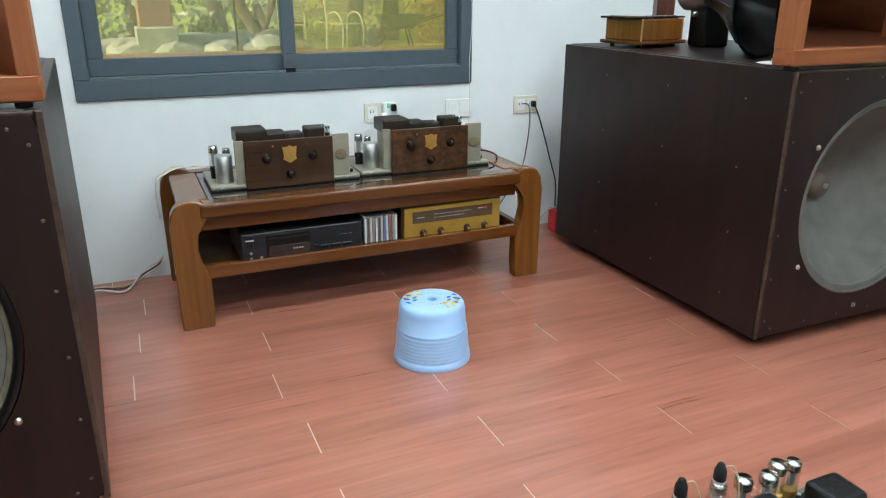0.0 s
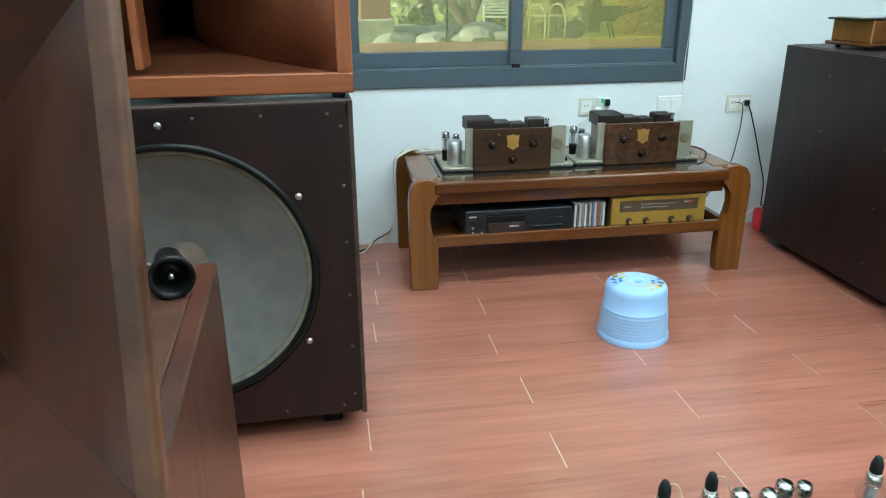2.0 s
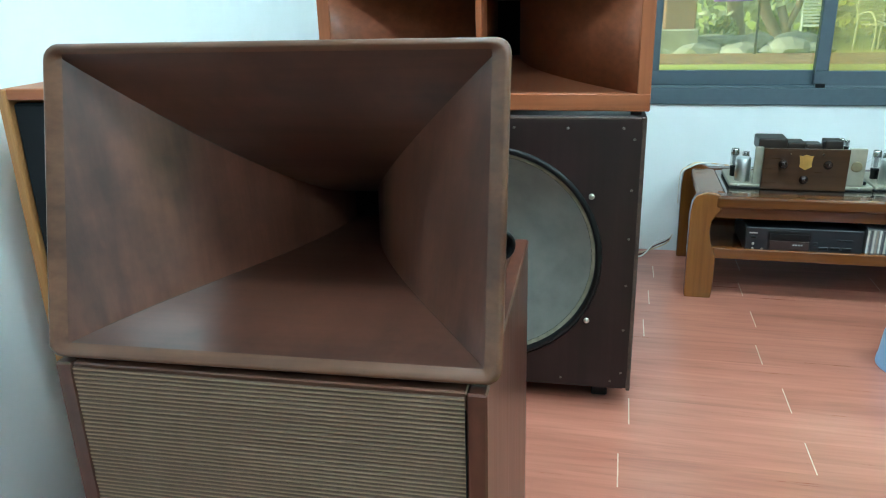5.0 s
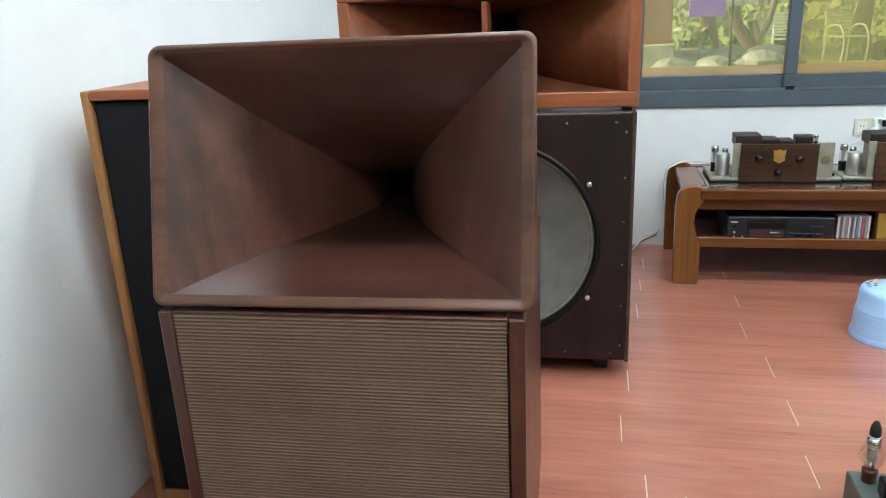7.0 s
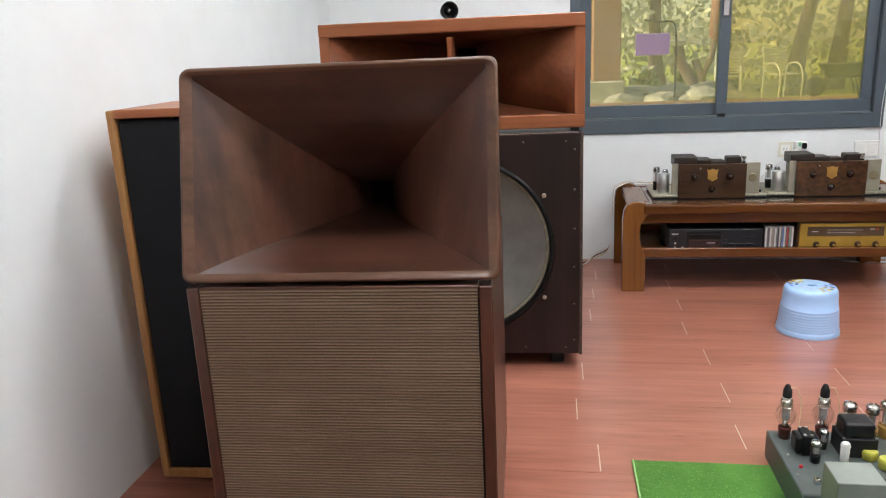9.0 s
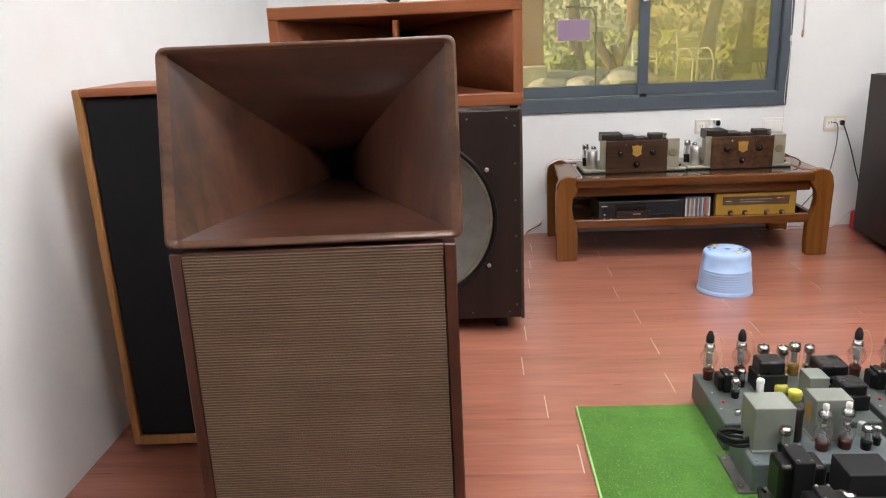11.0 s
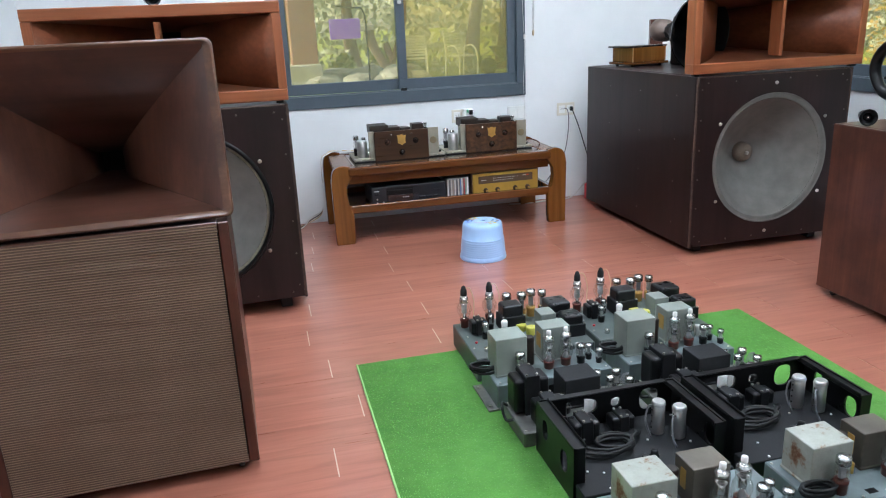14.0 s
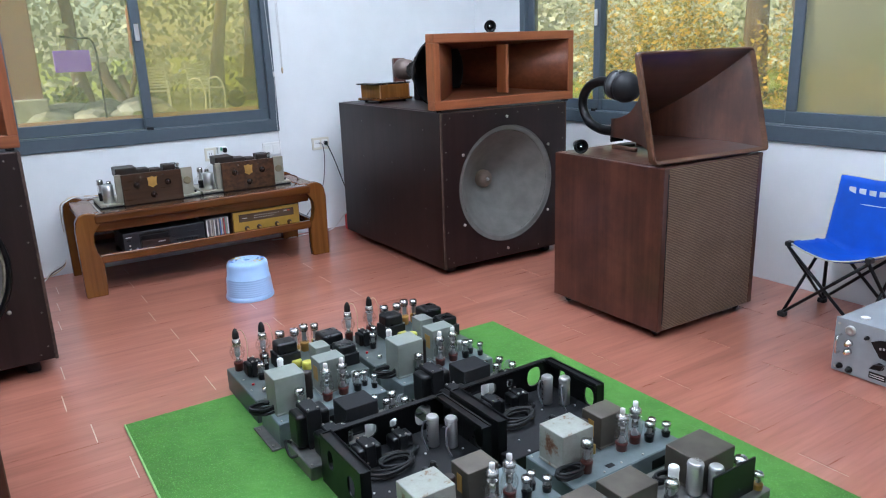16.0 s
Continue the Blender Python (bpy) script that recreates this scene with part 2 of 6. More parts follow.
def tube(bm, pts, r, seg=8):
    """A round rod or cable along points."""
    pts = [Vector(p) for p in pts]
    rings = []
    n = None
    for i, p in enumerate(pts):
        d = (pts[min(i + 1, len(pts) - 1)] - pts[max(i - 1, 0)]).normalized()
        if n is None:
            n = d.orthogonal().normalized()
        n = (n - d * n.dot(d)).normalized()
        b = d.cross(n)
        rings.append([bm.verts.new(p + r * (math.cos(2 * math.pi * k / seg) * n + math.sin(2 * math.pi * k / seg) * b)) for k in range(seg)])
    for a, c in zip(rings, rings[1:]):
        for k in range(seg):
            bm.faces.new((a[k], a[(k + 1) % seg], c[(k + 1) % seg], c[k])).smooth = True
    bm.faces.new(rings[0])
    bm.faces.new(rings[-1])
    return bm


def curve_pts(ctrl, n=8):
    """A smooth line through the control points."""
    c = [Vector(p) for p in ctrl]
    c = [2 * c[0] - c[1]] + c + [2 * c[-1] - c[-2]]
    out = []
    for i in range(1, len(c) - 2):
        for k in range(n):
            t = k / n
            a, b, d, e = c[i - 1], c[i], c[i + 1], c[i + 2]
            out.append(0.5 * (2 * b + (d - a) * t + (2 * a - 5 * b + 4 * d - e) * t * t + (3 * b - a - 3 * d + e) * t ** 3))
    return out + [c[-2]]


def cable(ctrl, r=0.003, n=8, seg=6):
    return tube(bmesh.new(), curve_pts(ctrl, n), r, seg)


def prism(outline, y0, y1, bevel=0.0):
    """A slab with an outline in x and z, from y0 to y1."""
    bm = bmesh.new()
    a = [bm.verts.new((x, y0, z)) for x, z in outline]
    b = [bm.verts.new((x, y1, z)) for x, z in outline]
    bm.faces.new(a)
    bm.faces.new(b[::-1])
    for i in range(len(a)):
        j = (i + 1) % len(a)
        bm.faces.new((a[j], a[i], b[i], b[j]))
    if bevel:
        bmesh.ops.bevel(bm, geom=list(bm.edges), offset=bevel, segments=2, profile=0.5, affect="EDGES")
    return bm


def mesh_of(name, bm, material):
    bmesh.ops.recalc_face_normals(bm, faces=bm.faces)
    me = bpy.data.meshes.new(name)
    bm.to_mesh(me)
    bm.free()
    me.materials.append(material)
    return me


def part(name, bm, material, parent, label=""):
    ob = new(name, mesh_of(name, bm, material))
    ob.parent = parent
    if label:
        tagged(ob, label)
    return ob


def thing(name, place, label, category, group="", rz=0.0):
    ob = new(name)
    ob.empty_display_size = 0.05
    ob.matrix_world = pose(*place, 0, 0, rz)
    return tagged(ob, label, category, group)


def single(name, bm, material, label, category, place=(0, 0, 0), rz=0.0, group="", kind=""):
    ob = new(name, mesh_of(name, bm, material))
    ob.matrix_world = pose(*place, 0, 0, rz)
    return tagged(ob, label, category, group, kind)


def structure(name, bm, material, label="", parent=None):
    ob = new(name, mesh_of(name, bm, material))
    ob.parent = parent
    return tagged(ob, label, "", "", "structure")


# ---- room ----
XW, XE, YN, YS, HC = -1.785, 2.712, 1.145, -5.2, 2.75
T = 0.15
NX0, NX1, SILL, HEAD = -0.476, 1.116, 0.712, 1.95      # north window opening
EY0, EY1 = 0.60, -3.30                                # east window opening


def wall_with_hole(name, x0, x1, u0, u1, axis, p0, p1, label):
    """A wall from u0 to u1 with an opening from x0 to x1, sill to head; axis tells which way it runs."""
    bm = bmesh.new()
    spans = ((u0, x0, 0, HC), (x1, u1, 0, HC), (x0, x1, 0, SILL), (x0, x1, HEAD, HC))
    for a, b, z0, z1 in spans:
        c, s = (a + b) / 2, abs(b - a)
        pc, ps = (p0 + p1) / 2, abs(p1 - p0)
        if axis == "x":
            box(bm, (c, pc, (z0 + z1) / 2), (s, ps, z1 - z0))
        else:
            box(bm, (pc, c, (z0 + z1) / 2), (ps, s, z1 - z0))
    bmesh.ops.remove_doubles(bm, verts=bm.verts, dist=0.0005)
    return structure(name, bm, M_WALL, label)


wall_with_hole("wall_north", NX0, NX1, XW - T, XE + T, "x", YN, YN + T, "white painted plaster wall with a sliding window")
wall_with_hole("wall_east", EY1, EY0, YS, YN, "y", XE, XE + T, "white painted plaster wall with a wide window")
structure("wall_west", boxm((XW - T / 2, (YS + YN) / 2, HC / 2), (T, YN - YS, HC)), M_WALL, "white painted plaster wall")
structure("wall_south", boxm(((XW + XE) / 2, YS - T / 2, HC / 2), (XE - XW + 2 * T, T, HC)), M_WALL, "white painted plaster wall")
structure("ceiling", boxm(((XW + XE) / 2, (YS + YN) / 2, HC + 0.05), (XE - XW + 2 * T, YN - YS + 2 * T, 0.1)), M_CEIL, "plain white ceiling")


def window(name, axis, a, b, face, out, mullions, label, glazing):
    """An aluminium sliding window set in an opening; face is the wall's inner plane and out the way outwards."""
    root = new(name)
    tagged(root, label, "window", "", "structure")

    def bar(nm, u0, u1, z0, z1, d0, d1, m=M_ALU, bev=0.003):
        p0, p1 = face + out * d0, face + out * d1
        c, s = ((u0 + u1) / 2, (p0 + p1) / 2, (z0 + z1) / 2), (abs(u1 - u0), abs(p1 - p0), z1 - z0)
        if axis == "y":
            c, s = (c[1], c[0], c[2]), (s[1], s[0], s[2])
        return part(nm, boxm(c, s, bev), m, root)

    lo, hi = min(a, b), max(a, b)
    bar("bottom_frame", lo, hi, SILL, SILL + 0.075, -0.012, 0.11)
    bar("top_frame", lo, hi, HEAD - 0.06, HEAD, -0.012, 0.11)
    bar("side_frame", lo, lo + 0.055, SILL + 0.075, HEAD - 0.06, -0.012, 0.11)
    bar("side_frame", hi - 0.055, hi, SILL + 0.075, HEAD - 0.06, -0.012, 0.11)
    bar("inner_lip", lo + 0.055, hi - 0.055, SILL + 0.075, SILL + 0.083, 0.0, 0.012, M_ALU_LIP, 0.002)
    edges = [lo + 0.055] + sorted(mullions) + [hi - 0.055]
    for k, (u0, u1) in enumerate(zip(edges, edges[1:])):
        d = 0.02 if k % 2 else 0.055
        z0, z1 = SILL + 0.08, HEAD - 0.065
        o = 0.03 if k else 0.0
        o2 = 0.03 if k < len(edges) - 2 else 0.0
        bar("sash_rail", u0 - o, u1 + o2, z0, z0 + 0.065, d, d + 0.032)
        bar("sash_rail", u0 - o, u1 + o2, z1 - 0.05, z1, d, d + 0.032)
        bar("sash_stile", u0 - o, u0 - o + 0.055, z0 + 0.065, z1 - 0.05, d, d + 0.032)
        bar("sash_stile", u1 + o2 - 0.055, u1 + o2, z0 + 0.065, z1 - 0.05, d, d + 0.032)
        p = bar("pane", u0 - o + 0.05, u1 + o2 - 0.05, z0 + 0.06, z1 - 0.045, d + 0.013, d + 0.018, glazing[k], 0)
        p.visible_shadow = False
        if k:
            bar("sash_guide", u0 - o + 0.005, u0 - o + 0.045, z0 - 0.012, z0 + 0.012, d - 0.022, d, M_BLACK)
            bar("latch", u0 - o + 0.012, u0 - o + 0.04, 1.30, 1.40, d - 0.014, d, M_CHROME)
    return root


window("window_1", "x", NX0, NX1, YN, 1, [0.321], "blue-grey aluminium sliding window looking onto a garden", (M_GLASS, M_AMBER))
window("window_2", "y", EY1, EY0, XE, 1, [-0.11, -1.43, -2.4], "wide blue-grey aluminium window with tinted panes", (M_HAZE, M_HAZE, M_GLASS, M_GLASS))

# laminate floor: planks of 0.152 by 0.914 m in a half bond
floor = structure("floor", boxm(((XW + XE) / 2, (YS + YN) / 2, -0.0515), (XE - XW + 0.2, YN - YS + 0.2, 0.1)), M_GAP, "red-brown wood laminate floor with pale end joints")


def lamp_panel(x, y):
    t = thing("ceiling_light", (x, y, HC - 0.045), "flat white ceiling light panel", "ceiling light", "ceiling lights")
    part("frame", boxm((0, 0, 0.03), (1.24, 0.34, 0.03), 0.004), M_CEIL, t)
    part("diffuser", boxm((0, 0, 0.01), (1.2, 0.3, 0.012), 0.003), glow_panel, t)


glow_panel = glow("light_diffuser", (1.0, 0.985, 0.96), 27.0)
for lx, ly in ((-0.4, -0.35), (1.5, -0.35), (-0.4, -1.9), (1.5, -1.9), (0.9, -3.5)):
    lamp_panel(lx, ly)


# ---- loudspeakers ----
def baffle(w, h, r, t, cz, seg=72):
    """A board in x and z with a round hole, its front at y = 0."""
    bm = bmesh.new()
    rings = []
    for y in (0.0, t):
        inner, outer = [], []
        for i in range(seg):
            a = 2 * math.pi * i / seg
            cx, sz = math.cos(a), math.sin(a)
            k = min(w / 2 / max(abs(cx), 1e-6), (h / 2) / max(abs(sz), 1e-6))
            inner.append(bm.verts.new((r * cx, y, cz + r * sz)))
            outer.append(bm.verts.new((k * cx, y, cz + k * sz)))
        rings.append((inner, outer))
    (i0, o0), (i1, o1) = rings
    for k in range(seg):
        j = (k + 1) % seg
        bm.faces.new((i0[k], i0[j], o0[j], o0[k]))
        bm.faces.new((i1[k], o1[k], o1[j], i1[j]))
        bm.faces.new((i0[k], i1[k], i1[j], i0[j]))
        bm.faces.new((o0[k], o0[j], o1[j], o1[k]))
    return bm


def bass_cabinet(place, h, feet, black_ring, label, rs=1.0, ds=1.0, rz=0.0):
    """A big plywood bass box with a 30-inch paper cone; its front faces -y and its local origin is under the front's middle."""
    w, d = 0.868, 1.19
    t = thing("bass_speaker", place, label, "loudspeaker", "bass speakers", rz)
    z0, z1 = feet, feet + h
    th = 0.028
    part("side_panel", boxm((-w / 2 + th / 2, d / 2, (z0 + z1) / 2), (th, d, h), 0.002), M_DARKPLY, t)
    part("side_panel", boxm((w / 2 - th / 2, d / 2, (z0 + z1) / 2), (th, d, h), 0.002), M_DARKPLY, t)
    part("top_panel", boxm((0, d / 2, z1 - th / 2 + 0.002), (w - 2 * th, d, th), 0.002), M_DARKPLY, t)
    part("bottom_panel", boxm((0, d / 2, z0 + th / 2), (w - 2 * th - 0.002, d, th), 0.002), M_DARKPLY, t)
    part("back_panel", boxm((0, d - th / 2 - 0.004, (z0 + z1) / 2), (w - 2 * th - 0.004, th, h - 2 * th - 0.004), 0.002), M_DARKPLY, t)
    f = part("front_baffle", baffle(w - 0.012, h - 0.012, 0.326 * rs, 0.03, 0), M_DARKPLY, t)
    f.matrix_local = pose(0, -0.012, (z0 + z1) / 2)
    for sx in (-1, 1):
        part("corner_strip", boxm((sx * (w / 2 - 0.006), -0.008, (z0 + z1) / 2), (0.012, 0.01, h), 0.002), M_PLYEDGE, t, "worn pale plywood edge")
    part("top_edge_strip", boxm((0, -0.007, z1 - 0.005), (w - 0.03, 0.009, 0.009), 0.002), M_PLYEDGE, t, "worn pale plywood edge")
    cz = (z0 + z1) / 2 + (0.003 if black_ring else 0.0)
    # cone, its rings and cap
    y = -0.012
    prof = [(0.324, 0.012), (0.317, 0.004), (0.310, 0.014), (0.303, 0.007), (0.296, 0.020)]
    cone = part("cone", turned([(r * rs, -v * ds) for r, v in ((0.295, 0.020), (0.25, 0.075), (0.19, 0.140), (0.125, 0.195), (0.060, 0.240), (0.0, 0.245))], (0, y, cz), (0, -1, 0), 72, False), M_CONE, t, "grey paper woofer cone")
    part("surround", turned([(r * rs, -v * ds) for r, v in prof], (0, y, cz), (0, -1, 0), 72, False), M_CONE_RIM if black_ring else M_CONE, cone, "ribbed paper cone edge")
    part("dust_cap", turned([(r, v * ds) for r, v in ((0.052, -0.245), (0.052, -0.222), (0.046, -0.205), (0.032, -0.194), (0.012, -0.189), (0.0, -0.188))], (0, y, cz), (0, -1, 0), 32, False), M_CONE_DUST, cone, "brown domed dust cap")
    part("cap_screw", turned([(0.010, -0.190 * ds), (0.010, -0.190 * ds + 0.007), (0.006, -0.190 * ds + 0.010), (0.0, -0.190 * ds + 0.010)], (0, y, cz), (0, -1, 0), 12, False), M_STEEL, cone)
    ring_m = M_BLACK if black_ring else M_CONE
    part("gasket", turned([(r * rs, v) for r, v in ((0.306, -0.008), (0.308, 0.003), (0.315, 0.006), (0.324, 0.003), (0.325, -0.001))] if black_ring else [(0.317, -0.006), (0.321, 0.001), (0.325, -0.002)], (0, y, cz), (0, -1, 0), 72, False), ring_m, t)
    for a in (90, 31, -31, -90, 211, 149):
        p = (0.345 * math.cos(radians(a)), y, cz + 0.372 * math.sin(radians(a)))
        part("clamp_screw", turned([(0.0085, 0), (0.0085, 0.003), (0.005, 0.006), (0.0, 0.007)], p, (0, -1, 0), 12), M_STEEL, t)
    nail = mesh_of("nail", turned([(0.004, 0), (0.0035, 0.0015), (0, 0.002)], (0, 0, 0), (0, -1, 0), 8), M_NAIL)
    for k in range(6):
        u = -w / 2 + 0.06 + k * (w - 0.12) / 5
        for p in ((u, y, z1 - 0.03), (u, y, z0 + 0.03), (w / 2 - 0.03, y, z0 + 0.06 + k * (h - 0.12) / 5), (-w / 2 + 0.03, y, z0 + 0.06 + k * (h - 0.12) / 5)):
            n = new("nail", nail)
            n.parent, n.location = t, p
    for i in range(3):
        for k in range(4):
            n = new("nail", nail)
            n.parent = t
            n.matrix_local = pose(-w / 2, 0.16 + i * 0.36, z0 + 0.1 + k * 0.215, 0, 0, -90)
    for sx in (-1, 1):
        part("skid", boxm((sx * (w / 2 - 0.09), d / 2, z0 / 2), (0.05, d - 0.10, z0), 0.004), M_BLACK_MATT, t)
    return t


bass_cabinet((1.436 + 0.434, -0.305, 0), 0.842, 0.042, False, "dark plywood bass speaker with a bare grey 30-inch cone")
bass_cabinet((-0.460 - 0.434, -0.366, 0), 0.836, 0.058, True, "dark plywood bass speaker with a black-ringed grey cone", 1.025, 0.58, 2.0)


def loft(bm, sections):
    rows = [[bm.verts.new(p) for p in s] for s in sections]
    n = len(rows[0])
    for a, b in zip(rows, rows[1:]):
        for i in range(n):
            bm.faces.new((a[i], a[(i + 1) % n], b[(i + 1) % n], b[i]))
    return rows


def flat_horn(place, w, h, label, rz=0.0):
    """A wooden sectoral horn: a square front frame, a flaring throat behind it and one middle fin."""
    d, fr, fd = 0.60, 0.036, 0.075
    t = thing("mid_horn", place, label, "horn speaker", "wooden horns", rz)
    foot = 0.012
    for sx in (-1, 1):
        part("foot", boxm((sx * (w / 2 - 0.035), 0.035, foot / 2), (0.03, 0.03, foot), 0.002), M_BLACK, t)
    z0, z1 = foot, foot + h
    part("top_board", boxm((0, fd / 2 + 0.001, z1 - 0.022), (w, fd, 0.045), 0.003), M_CHERRY, t)
    part("bottom_board", boxm((0, fd / 2 + 0.001, z0 + 0.023), (w, fd, 0.047), 0.003), M_CHERRY, t)
    for sx in (-1, 1):
        part("side_board", boxm((sx * (w / 2 - fr / 2), fd / 2 + 0.002, (z0 + z1) / 2), (fr, fd, h - 0.090), 0.002), M_CHERRY_UP, t)
    zi0, zi1 = z0 + 0.046, z1 - 0.045
    iw = w / 2 - fr
    steps = 16
    prof = []
    for k in range(steps + 1):
        s = k / steps
        prof.append((0.010 + s * d, 0.040 + (iw - 0.040) * (1 - s) ** 1.8, 0.055 * s))
    th = 0.014

    def slab(rows_in, rows_out, nm, m):
        bm = bmesh.new()
        prev = None
        for p, q in zip(rows_in, rows_out):
            row = [bm.verts.new(v) for v in (*p, *q)]
            if prev:
                for i in range(4):
                    bm.faces.new((prev[i], prev[(i + 1) % 4], row[(i + 1) % 4], row[i])).smooth = True
            else:
                bm.faces.new(row)
            prev = row
        bm.faces.new(prev)
        part(nm, bm, m, t)

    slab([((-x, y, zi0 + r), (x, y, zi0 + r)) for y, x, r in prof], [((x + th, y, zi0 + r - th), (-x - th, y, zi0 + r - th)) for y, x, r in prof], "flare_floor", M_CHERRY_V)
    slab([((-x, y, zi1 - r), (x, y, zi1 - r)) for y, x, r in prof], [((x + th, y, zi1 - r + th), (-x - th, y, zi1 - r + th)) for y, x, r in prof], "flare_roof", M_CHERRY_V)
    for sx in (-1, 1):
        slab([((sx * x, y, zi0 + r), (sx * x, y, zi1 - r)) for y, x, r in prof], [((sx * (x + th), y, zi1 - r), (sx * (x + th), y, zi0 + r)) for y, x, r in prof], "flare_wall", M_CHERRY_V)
    part("throat_plate", boxm((0, d + 0.016, (zi0 + zi1) / 2), (0.16, 0.012, zi1 - zi0 - 0.08)), M_HOLE, t, "dark horn throat")
    part("rear_support", boxm((0, d - 0.04, (zi0 + 0.055) / 2 - 0.008), (0.14, 0.05, zi0 + 0.035), 0.003), M_DARKPLY, t)
    part("driver", can(0.075, 0.11, (0, d + 0.022, (zi0 + zi1) / 2), (0, 1, 0), 28), M_BLACK_MATT, t, "black driver pot")
    part("fin", boxm((0, 0.050, (zi0 + zi1) / 2), (0.019, 0.085, zi1 - zi0 - 0.032), 0.003), M_CHERRY_UP, t)
    return t


M_HOLE = plain("dark_hole", (0.003, 0.003, 0.003), 0.9)
M_HOLE.node_tree.nodes["Principled BSDF"].inputs["Specular IOR Level"].default_value = 0.05
M_CHERRY_UP = wood("orange_cherry_upright", (0.24, 0.070, 0.024), (0.36, 0.125, 0.048), 0.42, 2, 0.7, 0.05)
flat_horn((1.880, -0.322, 0.886), 0.948, 0.378, "orange-brown cherry wood horn with a middle fin, on a bass box", 0.6)
flat_horn((-0.922, -0.352, 0.896), 0.935, 0.385, "orange-brown cherry wood horn with a middle fin, on a bass box", 0.4)


def bullet_tweeter(place, rz, label):
    t = thing("bullet_tweeter", place, label, "tweeter", "small tweeters", rz)
    part("body", turned([(0.014, 0.085), (0.021, 0.08), (0.023, 0.05), (0.021, 0.025), (0.0, 0.024)], (0, 0, 0.033), (0, 1, 0), 24), M_BLACK, t)
    part("horn", turned([(0.0, 0.040), (0.012, 0.038), (0.016, 0.025), (0.024, 0.008), (0.030, 0.0), (0.033, 0.004), (0.032, 0.014), (0.024, 0.028), (0.021, 0.04)], (0, 0, 0.033), (0, 1, 0), 28, False), M_BLACK, t, "black flared mouth")
    part("plug", turned([(0.0, 0.004), (0.005, 0.008), (0.008, 0.02), (0.008, 0.037)], (0, 0, 0.033), (0, 1, 0), 16), M_CHROME, t, "bright bullet plug")
    return t


bullet_tweeter((1.863, -0.19, 1.276), -25, "small black bullet tweeter on top of a wooden horn")
bullet_tweeter((-0.932, -0.22, 1.293), 20, "small black bullet tweeter on top of a wooden horn")


def ribbed_cloth(w, h, pitch=0.0069):
    """Tan grille cloth woven in level ribs, in x and z, front at y = 0."""
    bm = bmesh.new()
    n = int(h / pitch)
    xs = [-w / 2 + w * i / 12 for i in range(13)]
    prev = None
    for k in range(n + 1):
        for dz, dy in ((0.0, 0.0013), (0.34, 0.0), (0.66, 0.0), (1.0, 0.0013)):
            z = (k + dz) * pitch
            if z > h:
                break
            row = [bm.verts.new((x, dy + 0.0006 * math.sin(9 * x + k), z + 0.0003 * math.sin(7 * x + 0.3 * k) * min(1, z * 8, (h - z) * 8))) for x in xs]
            if prev:
                for a in range(12):
                    bm.faces.new((prev[a], prev[a + 1], row[a + 1], row[a]))
            prev = row
    bmesh.ops.remove_doubles(bm, verts=bm.verts, dist=0.0002)
    return bm


def cloth_mat():
    m, nt, b = shader("ribbed_cloth", 0.85)
    tc = nt.nodes.new("ShaderNodeTexCoord")
    sep = nt.nodes.new("ShaderNodeSeparateXYZ")
    nt.links.new(tc.outputs["Object"], sep.inputs[0])
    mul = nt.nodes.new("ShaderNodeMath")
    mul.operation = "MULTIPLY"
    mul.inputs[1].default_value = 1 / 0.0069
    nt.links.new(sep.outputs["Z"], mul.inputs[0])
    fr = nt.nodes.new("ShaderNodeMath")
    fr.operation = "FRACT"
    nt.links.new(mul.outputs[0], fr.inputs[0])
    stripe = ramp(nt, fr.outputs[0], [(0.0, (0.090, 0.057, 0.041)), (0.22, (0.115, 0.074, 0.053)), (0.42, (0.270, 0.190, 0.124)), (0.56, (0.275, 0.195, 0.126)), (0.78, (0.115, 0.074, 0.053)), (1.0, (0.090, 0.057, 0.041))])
    v = coords(nt)
    n = noise_tex(nt, v, 5, 4)
    c = mix(nt, stripe, ramp(nt, n, [(0.3, (0.8, 0.78, 0.75)), (0.7, (1, 1, 1))]), 1.0)
    weave = noise_tex(nt, coords(nt, (320, 1, 90)), 1.0, 2)
    c = mix(nt, c, ramp(nt, weave, [(0.3, (0.75, 0.75, 0.75)), (0.7, (1, 1, 1))]), 0.4)
    nt.links.new(c, b.inputs["Base Color"])
    bump(nt, b, weave, 0.3, 0.001)
    return m


M_RIB = cloth_mat()


